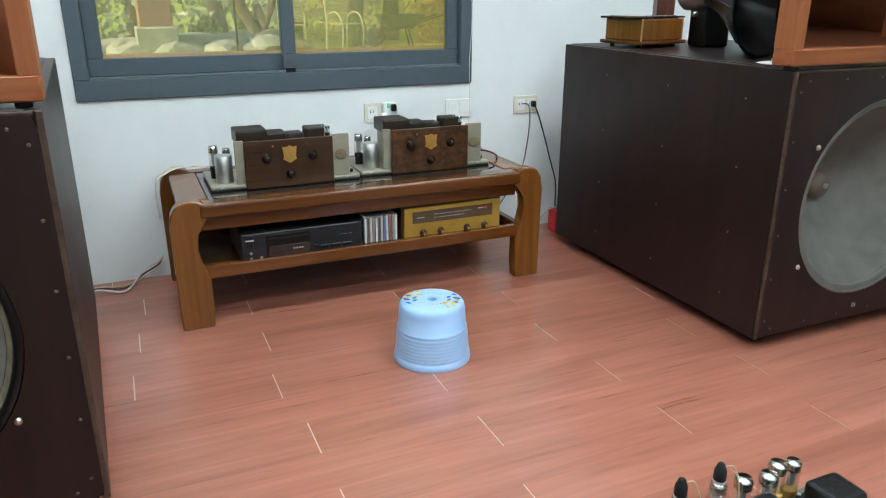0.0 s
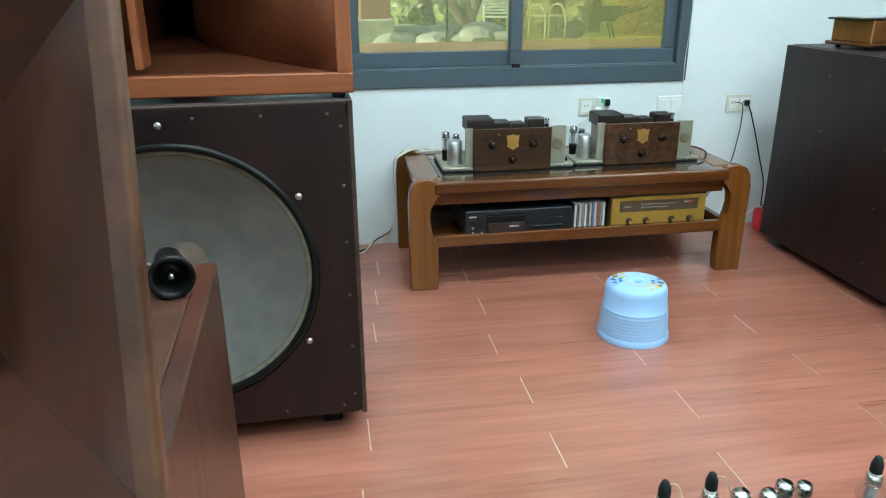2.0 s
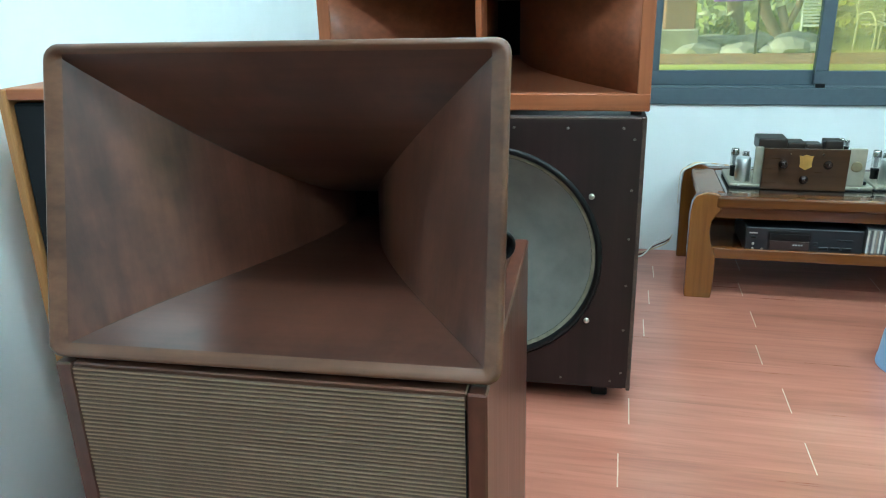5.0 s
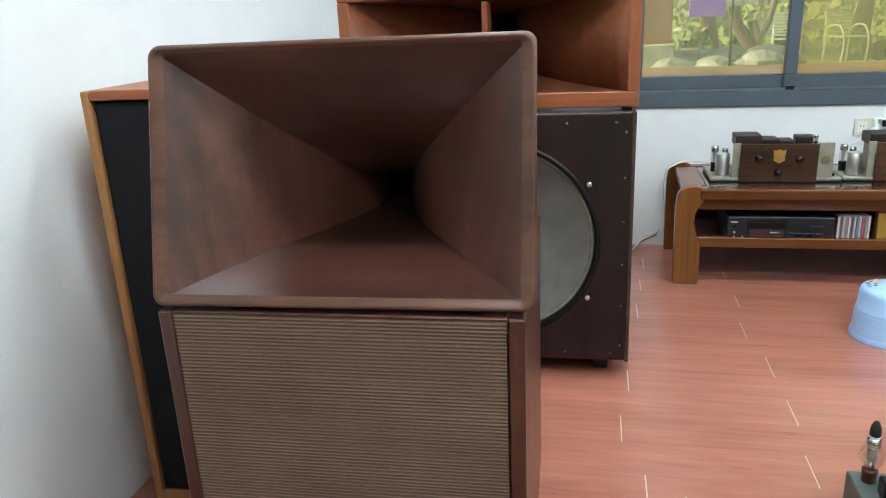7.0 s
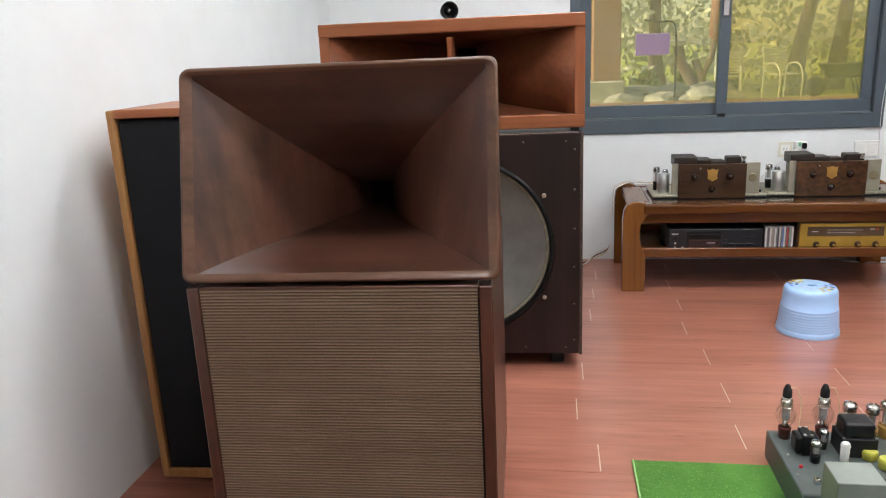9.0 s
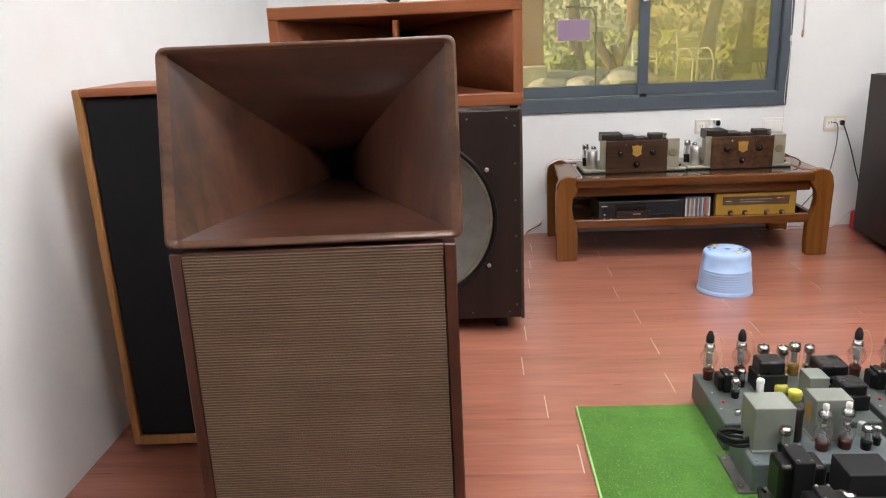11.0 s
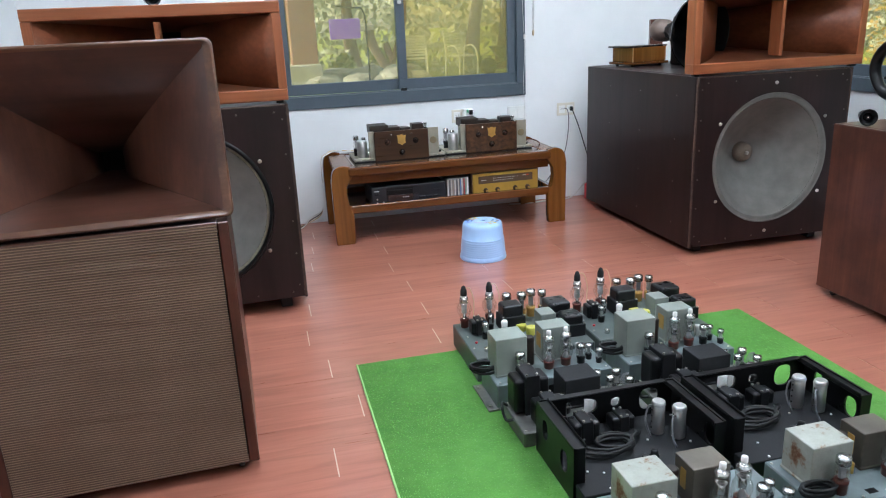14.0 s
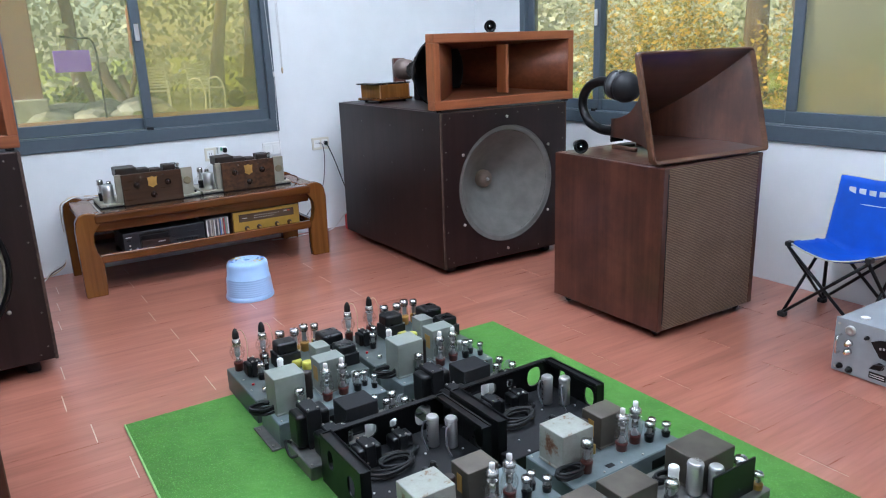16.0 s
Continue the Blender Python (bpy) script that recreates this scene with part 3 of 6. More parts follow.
def horn_cabinet(place, rz, label, w=0.628):
    """A walnut cabinet with a ribbed cloth front; local front at y = 0."""
    d, z0, z1 = 0.648, 0.035, 0.726
    t = thing("horn_cabinet", place, label, "speaker cabinet", "horn cabinets", rz)
    th = 0.028
    for sx in (-1, 1):
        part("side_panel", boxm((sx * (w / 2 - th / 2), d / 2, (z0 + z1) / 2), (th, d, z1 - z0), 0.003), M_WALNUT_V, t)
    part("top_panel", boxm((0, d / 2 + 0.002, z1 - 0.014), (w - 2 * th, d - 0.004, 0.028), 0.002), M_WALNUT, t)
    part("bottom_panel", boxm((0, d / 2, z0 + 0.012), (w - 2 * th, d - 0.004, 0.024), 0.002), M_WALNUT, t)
    part("back_panel", boxm((0, d - 0.012, (z0 + z1) / 2), (w - 2 * th, 0.018, z1 - z0 - 0.06)), M_DARKPLY, t)
    part("grille_board", boxm((0, 0.018, (z0 + z1) / 2), (w - 2 * th, 0.022, z1 - z0 - 0.004)), M_BLACK_MATT, t)
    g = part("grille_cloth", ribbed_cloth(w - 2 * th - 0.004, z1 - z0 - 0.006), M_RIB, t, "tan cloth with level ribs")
    g.matrix_local = pose(0, -0.001, z0 + 0.003)
    for sx in (-1, 1):
        for y in (0.05, d - 0.05):
            c = part("caster", turned([(0.007, -0.009), (0.017, -0.007), (0.017, 0.007), (0.007, 0.009)], (sx * (w / 2 - 0.05), y, 0.017), (1, 0, 0), 16), M_RUBBER, t)
            part("fork", boxm((sx * (w / 2 - 0.05), y + 0.004, 0.028), (0.026, 0.022, 0.016), 0.002), M_STEEL, c)
    return t


def round_rect(w, h, y, z, r, tilt_y=0.0, n=5):
    """Points of a rounded rectangle in x and z."""
    pts = []
    for cx, cz, a0 in ((w / 2 - r, h / 2 - r, 0), (-w / 2 + r, h / 2 - r, 90), (-w / 2 + r, -h / 2 + r, 180), (w / 2 - r, -h / 2 + r, 270)):
        for k in range(n):
            a = radians(a0 + 90 * k / (n - 1))
            pts.append(Vector((cx + r * math.cos(a), y, z + cz + r * math.sin(a))))
    return pts


M_WALNUT_EDGE = wood("worn_walnut_rim", (0.070, 0.028, 0.014), (0.20, 0.095, 0.050), 0.36, 0, 0.8, 0.2, wear=0.3)
# one walnut, shading put into colour: upper and lower boards darker than sides
M_WALNUT_IN = wood("brown_walnut_upright_lit", (0.058, 0.021, 0.0125), (0.180, 0.071, 0.043), 0.34, 2, 0.8, 0.8, wear=0.45, pores=0.45)
M_HORN = wood("brown_walnut_shaded", (0.033, 0.012, 0.0075), (0.108, 0.042, 0.026), 0.34, 0, 0.8, 0.8, wear=0.45, pores=0.35)
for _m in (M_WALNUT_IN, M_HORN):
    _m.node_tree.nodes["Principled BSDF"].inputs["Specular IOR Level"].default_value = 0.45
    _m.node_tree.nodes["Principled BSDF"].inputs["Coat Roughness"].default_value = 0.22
M_DRV_BAND = plain("dull_grey_band", (0.075, 0.076, 0.078), 0.38, 0.3, vary=0.2)
M_ZINC_PLATE = plain("small_zinc_plate", (0.30, 0.30, 0.28), 0.4, 0.6)
# black sheet closing the throat; its colour stands in for the unlit hole
M_THROAT = plain("throat_shade_black", (0.0045, 0.0025, 0.002), 0.75, vary=0.3)
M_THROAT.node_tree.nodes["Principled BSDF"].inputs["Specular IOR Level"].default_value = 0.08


def wooden_horn(place, rz, label):
    """A large walnut horn: a leaning mouth, four curved boards that narrow down to a low neck, and a black bent pipe up to its driver."""
    t = thing("treble_horn", place, label, "horn speaker", "walnut horns", rz)
    W, H, L = 0.670, 0.452, 0.585
    lean = radians(15)

    def place_pt(x, dpt, v):
        """v: up along the mouth from its lower edge; dpt: depth behind the mouth."""
        k = max(0.0, 1 - max(dpt, 0.0) / L)
        return Vector((x, 0.012 + dpt + v * math.sin(lean) * k, 0.009 + v * math.cos(lean)))

    def size(s):
        """Half width, lower and upper edge of the air way at a share of the depth."""
        k = 1 - s
        hw = 0.032 + (W / 2 - 0.041) * k ** 1.85
        top = 0.115 + (H - 0.124) * k ** 1.6
        low = 0.009 + 0.044 * (1 - k ** 4.5)
        return hw, low, top

    def inner(s):
        hw, low, top = size(s)
        return [place_pt(x, s * L, v) for x, v in ((-hw, low), (hw, low), (hw, top), (-hw, top))]

    def outer(s):
        hw, low, top = size(s)
        g = 0.009 + 0.006 * min(1, s * 6)
        pts = round_rect(2 * (hw + g), top - low + 2 * g, 0, 0, 0.004 + 0.014 * max(0, 1 - 8 * s), n=5)
        return [place_pt(p.x, s * L, (low + top) / 2 + p.z) for p in pts]

    # rolled lip and outside
    lip = [[place_pt(p.x, 0.0105, H * 0.5 + p.z) for p in round_rect(W - 0.050, H - 0.035, 0, 0, 0.003)]]
    for gr, dp in ((-0.016, -0.003), (-0.010, -0.004), (-0.003, -0.001), (0.0, 0.006)):
        lip.append([place_pt(p.x, dp, H * 0.5 + p.z) for p in round_rect(W + gr, H + gr, 0, 0, 0.020)])
    outside = [[place_pt(p.x, 0.026, H * 0.5 + p.z) for p in round_rect(W - 0.002, H - 0.002, 0, 0, 0.020)]] + [outer(0.06 + 0.94 * i / 22) for i in range(23)]
    bm = bmesh.new()
    rows = loft(bm, outside)
    for f in bm.faces:
        f.smooth = True
    bm.faces.new(rows[-1])
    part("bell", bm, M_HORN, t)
    bm = bmesh.new()
    loft(bm, lip + outside[:1])
    for f in bm.faces:
        f.smooth = True
    part("lip", bm, M_WALNUT_EDGE, t, "worn paler wooden rim")
    # four curved boards meet in sharp mitres inside
    for q, nm in ((0, "lower_board"), (1, "side_board"), (2, "upper_board"), (3, "side_board")):
        bm = bmesh.new()
        prev = None
        for i in range(41):
            pts = inner(0.010 + 0.985 * i / 40)
            row = [bm.verts.new(pts[q]), bm.verts.new(pts[(q + 1) % 4])]
            if prev:
                bm.faces.new((prev[0], prev[1], row[1], row[0])).smooth = True
            prev = row
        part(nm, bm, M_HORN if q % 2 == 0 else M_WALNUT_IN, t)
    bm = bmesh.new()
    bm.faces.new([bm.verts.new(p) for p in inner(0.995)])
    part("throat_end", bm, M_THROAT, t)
    # pale glue lines in the inside corners
    mid = inner(0.5)[0].lerp(inner(0.5)[2], 0.5)
    for q, s0, s1 in ((0, 0.10, 0.85), (1, 0.05, 0.60), (3, 0.22, 0.46)):
        pts = [inner(s0 + (s1 - s0) * i / 20)[q] for i in range(21)]
        part("glue_seam", tube(bmesh.new(), [p + (mid - p).normalized() * 0.0006 for p in pts], 0.0007, 5), M_PLYEDGE, t)
    part("front_rail", boxm((0, 0.06, 0.006), (0.50, 0.04, 0.012), 0.003), M_DARKPLY, t)
    part("rear_rail", boxm((0, 0.55, 0.0065), (0.10, 0.04, 0.013), 0.003), M_DARKPLY, t)
    for sx in (-1, 1):
        part("side_batten", boxm((sx * 0.075, 0.47, 0.009), (0.018, 0.16, 0.018), 0.003), M_WALNUT, t)
    # compression driver, dome forwards and slightly down
    c = Vector((0, 0.640, 0.290))
    ax = Vector((0, -1, -0.16))
    drv = part("driver", turned([(0.0, 0.0), (0.050, 0.0), (0.066, 0.006), (0.068, 0.014), (0.068, 0.060), (0.066, 0.066), (0.070, 0.070), (0.071, 0.090), (0.064, 0.116), (0.050, 0.138), (0.030, 0.152), (0.0, 0.157)], c, ax, 36, False), M_BLACK_MATT, t, "black compression driver with a domed nose")
    part("band", turned([(0.0690, 0.018), (0.0700, 0.019), (0.0700, 0.056), (0.0690, 0.057)], c, ax, 36, False), M_DRV_BAND, drv, "dull grey metal band")
    part("name_plate", boxm((-0.010, 0.598, 0.3545), (0.034, 0.020, 0.004), 0.001), M_ZINC_PLATE, drv)
    for x in (-0.026, 0.026):
        part("terminal", can(0.006, 0.010, (x, 0.570, 0.346), (0, 0, 1), 10, 0.001), M_STEEL, drv)
    part("adapter", can(0.033, 0.024, (0, 0.634, 0.291), (0, 1, 0.10), 24), M_BLACK, t)
    part("bent_pipe", tube(bmesh.new(), curve_pts([(0, 0.650, 0.293), (0, 0.730, 0.300), (0, 0.815, 0.275), (0, 0.862, 0.218), (0, 0.860, 0.155), (0, 0.812, 0.098), (0, 0.730, 0.070), (0, 0.655, 0.066), (0, 0.598, 0.066)], 7), 0.0235, 20), M_BLACK, t, "black bent metal pipe")
    part("flange", boxm((0, 0.606, 0.066), (0.082, 0.010, 0.092), 0.004), M_BLACK, t)
    for x in (-0.033, 0.033):
        for z in (0.030, 0.102):
            part("bolt", can(0.005, 0.006, (x, 0.611, z), (0, 1, 0), 8, 0.001), M_STEEL, t)
    return t


horn_cabinet((-1.006, -1.592, 0), 2.2, "walnut speaker cabinet with tan ribbed grille cloth", 0.645)
horn_cabinet((1.967, -1.600, 0), -0.5, "walnut speaker cabinet with tan ribbed grille cloth")
wooden_horn((-1.000, -1.598, 0.726), 3.0, "large brown walnut horn on a cloth-fronted cabinet")
wooden_horn((1.958, -1.606, 0.726), -4.5, "large brown walnut horn on a cloth-fronted cabinet")
bullet_tweeter((-0.748, -1.080, 0.726), 14, "small black bullet tweeter on a walnut cabinet top")
bullet_tweeter((1.700, -1.080, 0.726), -30, "small black bullet tweeter on a walnut cabinet top")


def tall_speaker(place, rz):
    w, d, h = 0.325, 0.33, 1.05
    t = thing("tall_speaker", place, "tall oak-framed speaker with a black cloth front", "loudspeaker", "", rz)
    z0 = 0.024
    for x in (0.011, w - 0.011):
        part("side_panel", boxm((x, d / 2, z0 + h / 2), (0.022, d, h), 0.003), M_OAK, t)
    part("top_panel", boxm((w / 2, d / 2, z0 + h - 0.011 + 0.002), (w - 0.044, d, 0.022), 0.002), M_CHERRY, t)
    part("bottom_panel", boxm((w / 2, d / 2, z0 + 0.014), (w - 0.044, d, 0.028), 0.002), M_OAK, t)
    part("back_panel", boxm((w / 2, d - 0.012, z0 + h / 2), (w - 0.05, 0.012, h - 0.06)), M_DARKPLY, t)
    part("grille", boxm((w / 2, 0.018, z0 + h / 2), (w - 0.05, 0.02, h - 0.054), 0.006, 2), M_GRILLE_BLACK, t, "black cloth grille")
    part("plinth", boxm((w / 2, d / 2 + 0.01, z0 / 2), (w - 0.06, d - 0.06, z0), 0.002), M_BLACK_MATT, t)
    return t


tall_speaker((-1.690, -1.232, 0), 2.0)


# ---- low table ----
def low_table():
    t = thing("low_table", (0, 0, 0), "low varnished wooden table with a dark glass top and a shelf", "table")
    x0, x1, yf, yb, zt = -0.236, 1.154, 0.559, 1.108, 0.425

    def leg_outline(xa, side):
        """A slab leg: square foot, waisted inside, rounded shoulder; side is +1 where the inside lies towards +x."""
        o = [(0.0, 0.0), (0.105, 0.0), (0.108, 0.05), (0.110, 0.17), (0.098, 0.215), (0.078, 0.245), (0.070, 0.29), (0.074, 0.335), (0.092, 0.365), (0.118, 0.385), (0.118, 0.425),
             (0.105, 0.443), (0.075, 0.452), (0.045, 0.450), (0.018, 0.436), (0.003, 0.41), (-0.003, 0.36)]
        return [(xa + side * u, v) for u, v in o]

    for y in (yf, yb - 0.05):
        part("leg", prism(leg_outline(x0 + 0.003, 1), y, y + 0.05, 0.006), M_BENCH_V, t)
        part("leg", prism(leg_outline(x1 - 0.003, -1), y, y + 0.05, 0.006), M_BENCH_V, t)
    # top frame round the glass
    for y in (yf + 0.032, yb - 0.032):
        part("top_rail", boxm(((x0 + x1) / 2, y, zt - 0.012), (x1 - x0 - 0.19, 0.072, 0.05), 0.012, 3), M_BENCH, t)
    for x in (x0 + 0.085, x1 - 0.085):
        part("end_rail", boxm((x, (yf + yb) / 2, zt - 0.010), (0.10, yb - yf - 0.136, 0.046), 0.010, 3), M_BENCH_V, t)
    part("apron", boxm(((x0 + x1) / 2, yf + 0.045, zt - 0.060), (x1 - x0 - 0.20, 0.022, 0.055), 0.003), M_BENCH, t)
    part("apron", boxm(((x0 + x1) / 2, yb - 0.045, zt - 0.060), (x1 - x0 - 0.20, 0.022, 0.055), 0.003), M_BENCH, t)
    part("glass_top", boxm(((x0 + x1) / 2, (yf + yb) / 2, zt + 0.004), (x1 - x0 - 0.27, yb - yf - 0.136, 0.010), 0.002), M_SMOKE, t, "dark smoked glass panel")
    # shelf
    part("shelf_rail", boxm(((x0 + x1) / 2, yf + 0.026, 0.196), (x1 - x0 - 0.20, 0.030, 0.046), 0.005, 2), M_BENCH, t)
    part("shelf_rail", boxm(((x0 + x1) / 2, yb - 0.026, 0.196), (x1 - x0 - 0.20, 0.030, 0.046), 0.005, 2), M_BENCH, t)
    for x in (x0 + 0.08, x1 - 0.08):
        part("shelf_end", boxm((x, (yf + yb) / 2, 0.196), (0.03, yb - yf - 0.09, 0.046), 0.004), M_BENCH_V, t)
    part("shelf_board", boxm(((x0 + x1) / 2, (yf + yb) / 2, 0.184), (x1 - x0 - 0.19, yb - yf - 0.086, 0.012)), M_BENCH, t)
    return t


M_SMOKE = plain("smoked_glass", (0.012, 0.009, 0.008), 0.05, 0.0, 0.1, bumps=0.0)
M_SMOKE.node_tree.nodes["Principled BSDF"].inputs["Coat Weight"].default_value = 0.6
low_table()


# ---- plastic stool ----
def stool():
    t = thing("plastic_stool", (0.478, 0.072, 0), "low round light-blue plastic stool with a printed seat", "stool")
    prof = [(0.121, 0.0), (0.122, 0.004), (0.120, 0.020), (0.1165, 0.023)]
    for k in range(7):
        z = 0.026 + k * 0.011
        r = 0.1160 - 0.0009 * k
        prof += [(r + 0.0011, z), (r + 0.0011, z + 0.006), (r, z + 0.0085)]
    prof += [(0.1095, 0.104), (0.1105, 0.108), (0.1095, 0.112), (0.1070, 0.114), (0.1035, 0.168), (0.101, 0.181), (0.096, 0.189), (0.088, 0.193), (0.076, 0.194), (0.030, 0.195), (0.016, 0.195), (0.014, 0.192), (0.014, 0.170)]
    part("shell", turned(prof, (0, 0, 0), (0, 0, 1), 56, False), M_STOOL, t)
    # printed fish and leaves round the seat
    for a, m in ((160, M_PR_BLUE), (128, M_PR_YEL), (-20, M_PR_BLUE), (-52, M_PR_YEL)):
        bm = bmesh.new()
        for k in range(5):
            b = radians(a + (k - 2) * 11)
            rr = 0.066 + 0.012 * (-1) ** k
            o = Vector((rr * math.cos(b), rr * math.sin(b), 0.1952 + 0.0002 * k))
            bmesh.ops.create_circle(bm, cap_ends=True, segments=7, radius=0.0105 + 0.003 * (k == 2), matrix=Matrix.Translation(o) @ Matrix.Rotation(b + k * 1.3, 4, "Z") @ Matrix.Diagonal((1.0, 0.55, 1, 1)))
        part("print", bm, m, t)
    for r, a0, a1, m in ((0.046, 200, 300, M_PR_PINK), (0.046, 30, 110, M_PR_GREEN)):
        bm = bmesh.new()
        for k in range(7):
            b = radians(a0 + (a1 - a0) * k / 6)
            box(bm, (r * math.cos(b), r * math.sin(b), 0.1954), (0.005, 0.0035, 0.0006))
        part("print", bm, m, t)
    return t


M_STOOL = plain("light_blue_plastic", (0.385, 0.565, 0.86), 0.30, vary=0.03, scale=8, bumps=0.02)
M_STOOL.node_tree.nodes["Principled BSDF"].inputs["Subsurface Weight"].default_value = 0.0
M_PR_BLUE = plain("blue_print", (0.03, 0.13, 0.50), 0.4)
M_PR_YEL = plain("yellow_print", (0.80, 0.55, 0.03), 0.4)
M_PR_PINK = plain("pink_print", (0.75, 0.20, 0.35), 0.4)
M_PR_GREEN = plain("green_print", (0.18, 0.55, 0.30), 0.4)
stool()


# ---- green turf ----
def turf():
    bm = boxm((0.452, -2.12, 0.004), (1.576, 2.22, 0.008), 0.002)
    t = single("turf_mat", bm, M_TURF, "bright green artificial turf mat on the floor", "mat")
    # short blades, densest near the open side
    rnd = random.Random(4)
    verts, faces = [], []
    for k in range(90000):
        x, y = rnd.uniform(-0.333, 1.237), rnd.uniform(-3.2, -1.012)
        a, h = rnd.uniform(0, 6.28), rnd.uniform(0.0008, 0.0028)
        lx, ly = rnd.uniform(-0.006, 0.006), rnd.uniform(-0.006, 0.006)
        dx, dy = 0.0022 * math.cos(a), 0.0022 * math.sin(a)
        n = len(verts)
        verts += [(x - dx, y - dy, 0.007), (x + dx, y + dy, 0.007), (x + lx, y + ly, 0.008 + h)]
        faces.append((n, n + 1, n + 2))
    me = bpy.data.meshes.new("blades")
    me.from_pydata(verts, [], faces)
    me.materials.append(M_BLADE)
    b = new("turf_pile", me)
    b.parent = t
    tagged(b, kind="stuff")
    tape = new("edge_tape", mesh_of("edge_tape", boxm((-0.3365, -2.12, 0.005), (0.006, 2.22, 0.009), 0.001), M_TURF_EDGE))
    tape.parent = t


M_TURF = leafy("turf_base", (0.085, 0.235, 0.034), (0.115, 0.29, 0.046), 14)
M_TURF_EDGE = plain("pale_turf_edge", (0.32, 0.55, 0.20), 0.8)
_m, _nt, _b = shader("turf_blade", 0.5)
_g = _nt.nodes.new("ShaderNodeNewGeometry")
_nt.links.new(ramp(_nt, _g.outputs["Random Per Island"], [(0.0, (0.075, 0.22, 0.03)), (0.6, (0.115, 0.30, 0.045)), (1.0, (0.18, 0.38, 0.085))]), _b.inputs["Base Color"])
M_BLADE = _m
turf()


# ---- garden outside ----
M_LAWN = leafy("sunlit_lawn", (0.42, 0.46, 0.06), (0.64, 0.66, 0.13), 3)
M_BARK = wood("tree_bark", (0.10, 0.065, 0.045), (0.30, 0.21, 0.15), 0.9, 2, 1.5)
M_STONE = plain("pale_garden_stone", (0.52, 0.50, 0.44), 0.9, vary=0.3, scale=5, bumps=0.4)
M_BRICKWALL = plain("terracotta_post", (0.40, 0.20, 0.13), 0.85, vary=0.2)
M_PURPLE = plain("purple_panel", (0.34, 0.13, 1.0), 0.6, vary=0.1)
_m, _nt, _b = shader("leaf", 0.6)
_g = _nt.nodes.new("ShaderNodeNewGeometry")
_nt.links.new(ramp(_nt, _g.outputs["Random Per Island"], [(0.0, (0.06, 0.10, 0.02)), (0.6, (0.20, 0.26, 0.05)), (1.0, (0.46, 0.40, 0.10))]), _b.inputs["Base Color"])
M_LEAF = _m
_m, _nt, _b = shader("golden_leaf", 0.6)
_g = _nt.nodes.new("ShaderNodeNewGeometry")
_nt.links.new(ramp(_nt, _g.outputs["Random Per Island"], [(0.0, (0.12, 0.14, 0.03)), (0.5, (0.45, 0.30, 0.04)), (1.0, (0.75, 0.45, 0.06))]), _b.inputs["Base Color"])
M_LEAF_GOLD = _m


def rise(y):
    """Height of the garden: it banks up behind the building and falls away again."""
    k = min(max((y - 1.6) / 2.4, 0.0), 1.0)
    q = min(max((y - 8.0) / 5.0, 0.0), 1.0)
    return -0.3 + 0.64 * k * k * (3 - 2 * k) - 0.34 * q


def ground_sheet():
    bm = bmesh.new()
    ys = [-200, 1.6] + [1.6 + 0.2 * k for k in range(1, 13)] + [6, 8, 13, 30, 200]
    xs = [-200, -20, 0, 20, 200]
    grid = [[bm.verts.new((x, y, rise(y))) for x in xs] for y in ys]
    for r, q in zip(grid, grid[1:]):
        for i in range(len(xs) - 1):
            bm.faces.new((r[i], r[i + 1], q[i + 1], q[i])).smooth = True
    return bm


single("ground", ground_sheet(), M_LAWN, "sunlit yellow-green lawn around the building", "lawn", kind="structure")
single("soil_bed", boxm((0.9, 7.55, 0.335), (9.0, 1.3, 0.05), 0.02), plain("red_brown_soil", (0.36, 0.20, 0.11), 0.95, vary=0.4, scale=9, bumps=0.5), "strip of bare red-brown soil on the lawn", "soil")



def tree(x, y, h, r, seed, label="slim garden tree with a loose leafy crown"):
    rnd = random.Random(seed)
    t = thing("garden_tree", (x, y, rise(y)), label, "tree", "garden trees")
    lean = Vector((rnd.uniform(-0.12, 0.12), rnd.uniform(-0.12, 0.12), 1))
    pts = [lean * (h * k / 6) + Vector((rnd.uniform(-0.05, 0.05), rnd.uniform(-0.05, 0.05), 0)) * k for k in range(7)]
    bm = bmesh.new()
    rings = []
    for k, p in enumerate(pts):
        rr = r * (1.25 - 0.14 * k) if k else r * 1.7
        rings.append([bm.verts.new(p + Vector((rr * math.cos(i * 0.7854), rr * math.sin(i * 0.7854), 0))) for i in range(8)])
    for a, b in zip(rings, rings[1:]):
        for i in range(8):
            bm.faces.new((a[i], a[(i + 1) % 8], b[(i + 1) % 8], b[i])).smooth = True
    limbs = []
    for k in range(6):
        s = pts[rnd.choice((4, 5, 6))]
        a = rnd.uniform(0, 6.28)
        e = s + Vector((math.cos(a), math.sin(a), 0.7)) * rnd.uniform(0.7, 1.6)
        tube(bm, curve_pts([s, (s + e) / 2 + Vector((0, 0, 0.15)), e], 4), r * 0.3, 6)
        limbs += [e, (s + e) / 2]
    part("trunk", bm, M_BARK, t)
    verts, faces = [], []
    for c in limbs + [pts[-1]]:
        for k in range(110):
            o = c + Vector((rnd.gauss(0, 0.42), rnd.gauss(0, 0.42), rnd.gauss(0, 0.32)))
            u = Vector((rnd.uniform(-1, 1), rnd.uniform(-1, 1), rnd.uniform(-1, 1))).normalized() * rnd.uniform(0.05, 0.10)
            w = u.orthogonal() * 0.5
            n = len(verts)
            verts += [o - u, o + w, o + u, o - w]
            faces.append((n, n + 1, n + 2, n + 3))
    me = bpy.data.meshes.new("crown")
    me.from_pydata(verts, [], faces)
    me.materials.append(M_LEAF)
    cr = new("crown", me)
    cr.parent = t
    return t


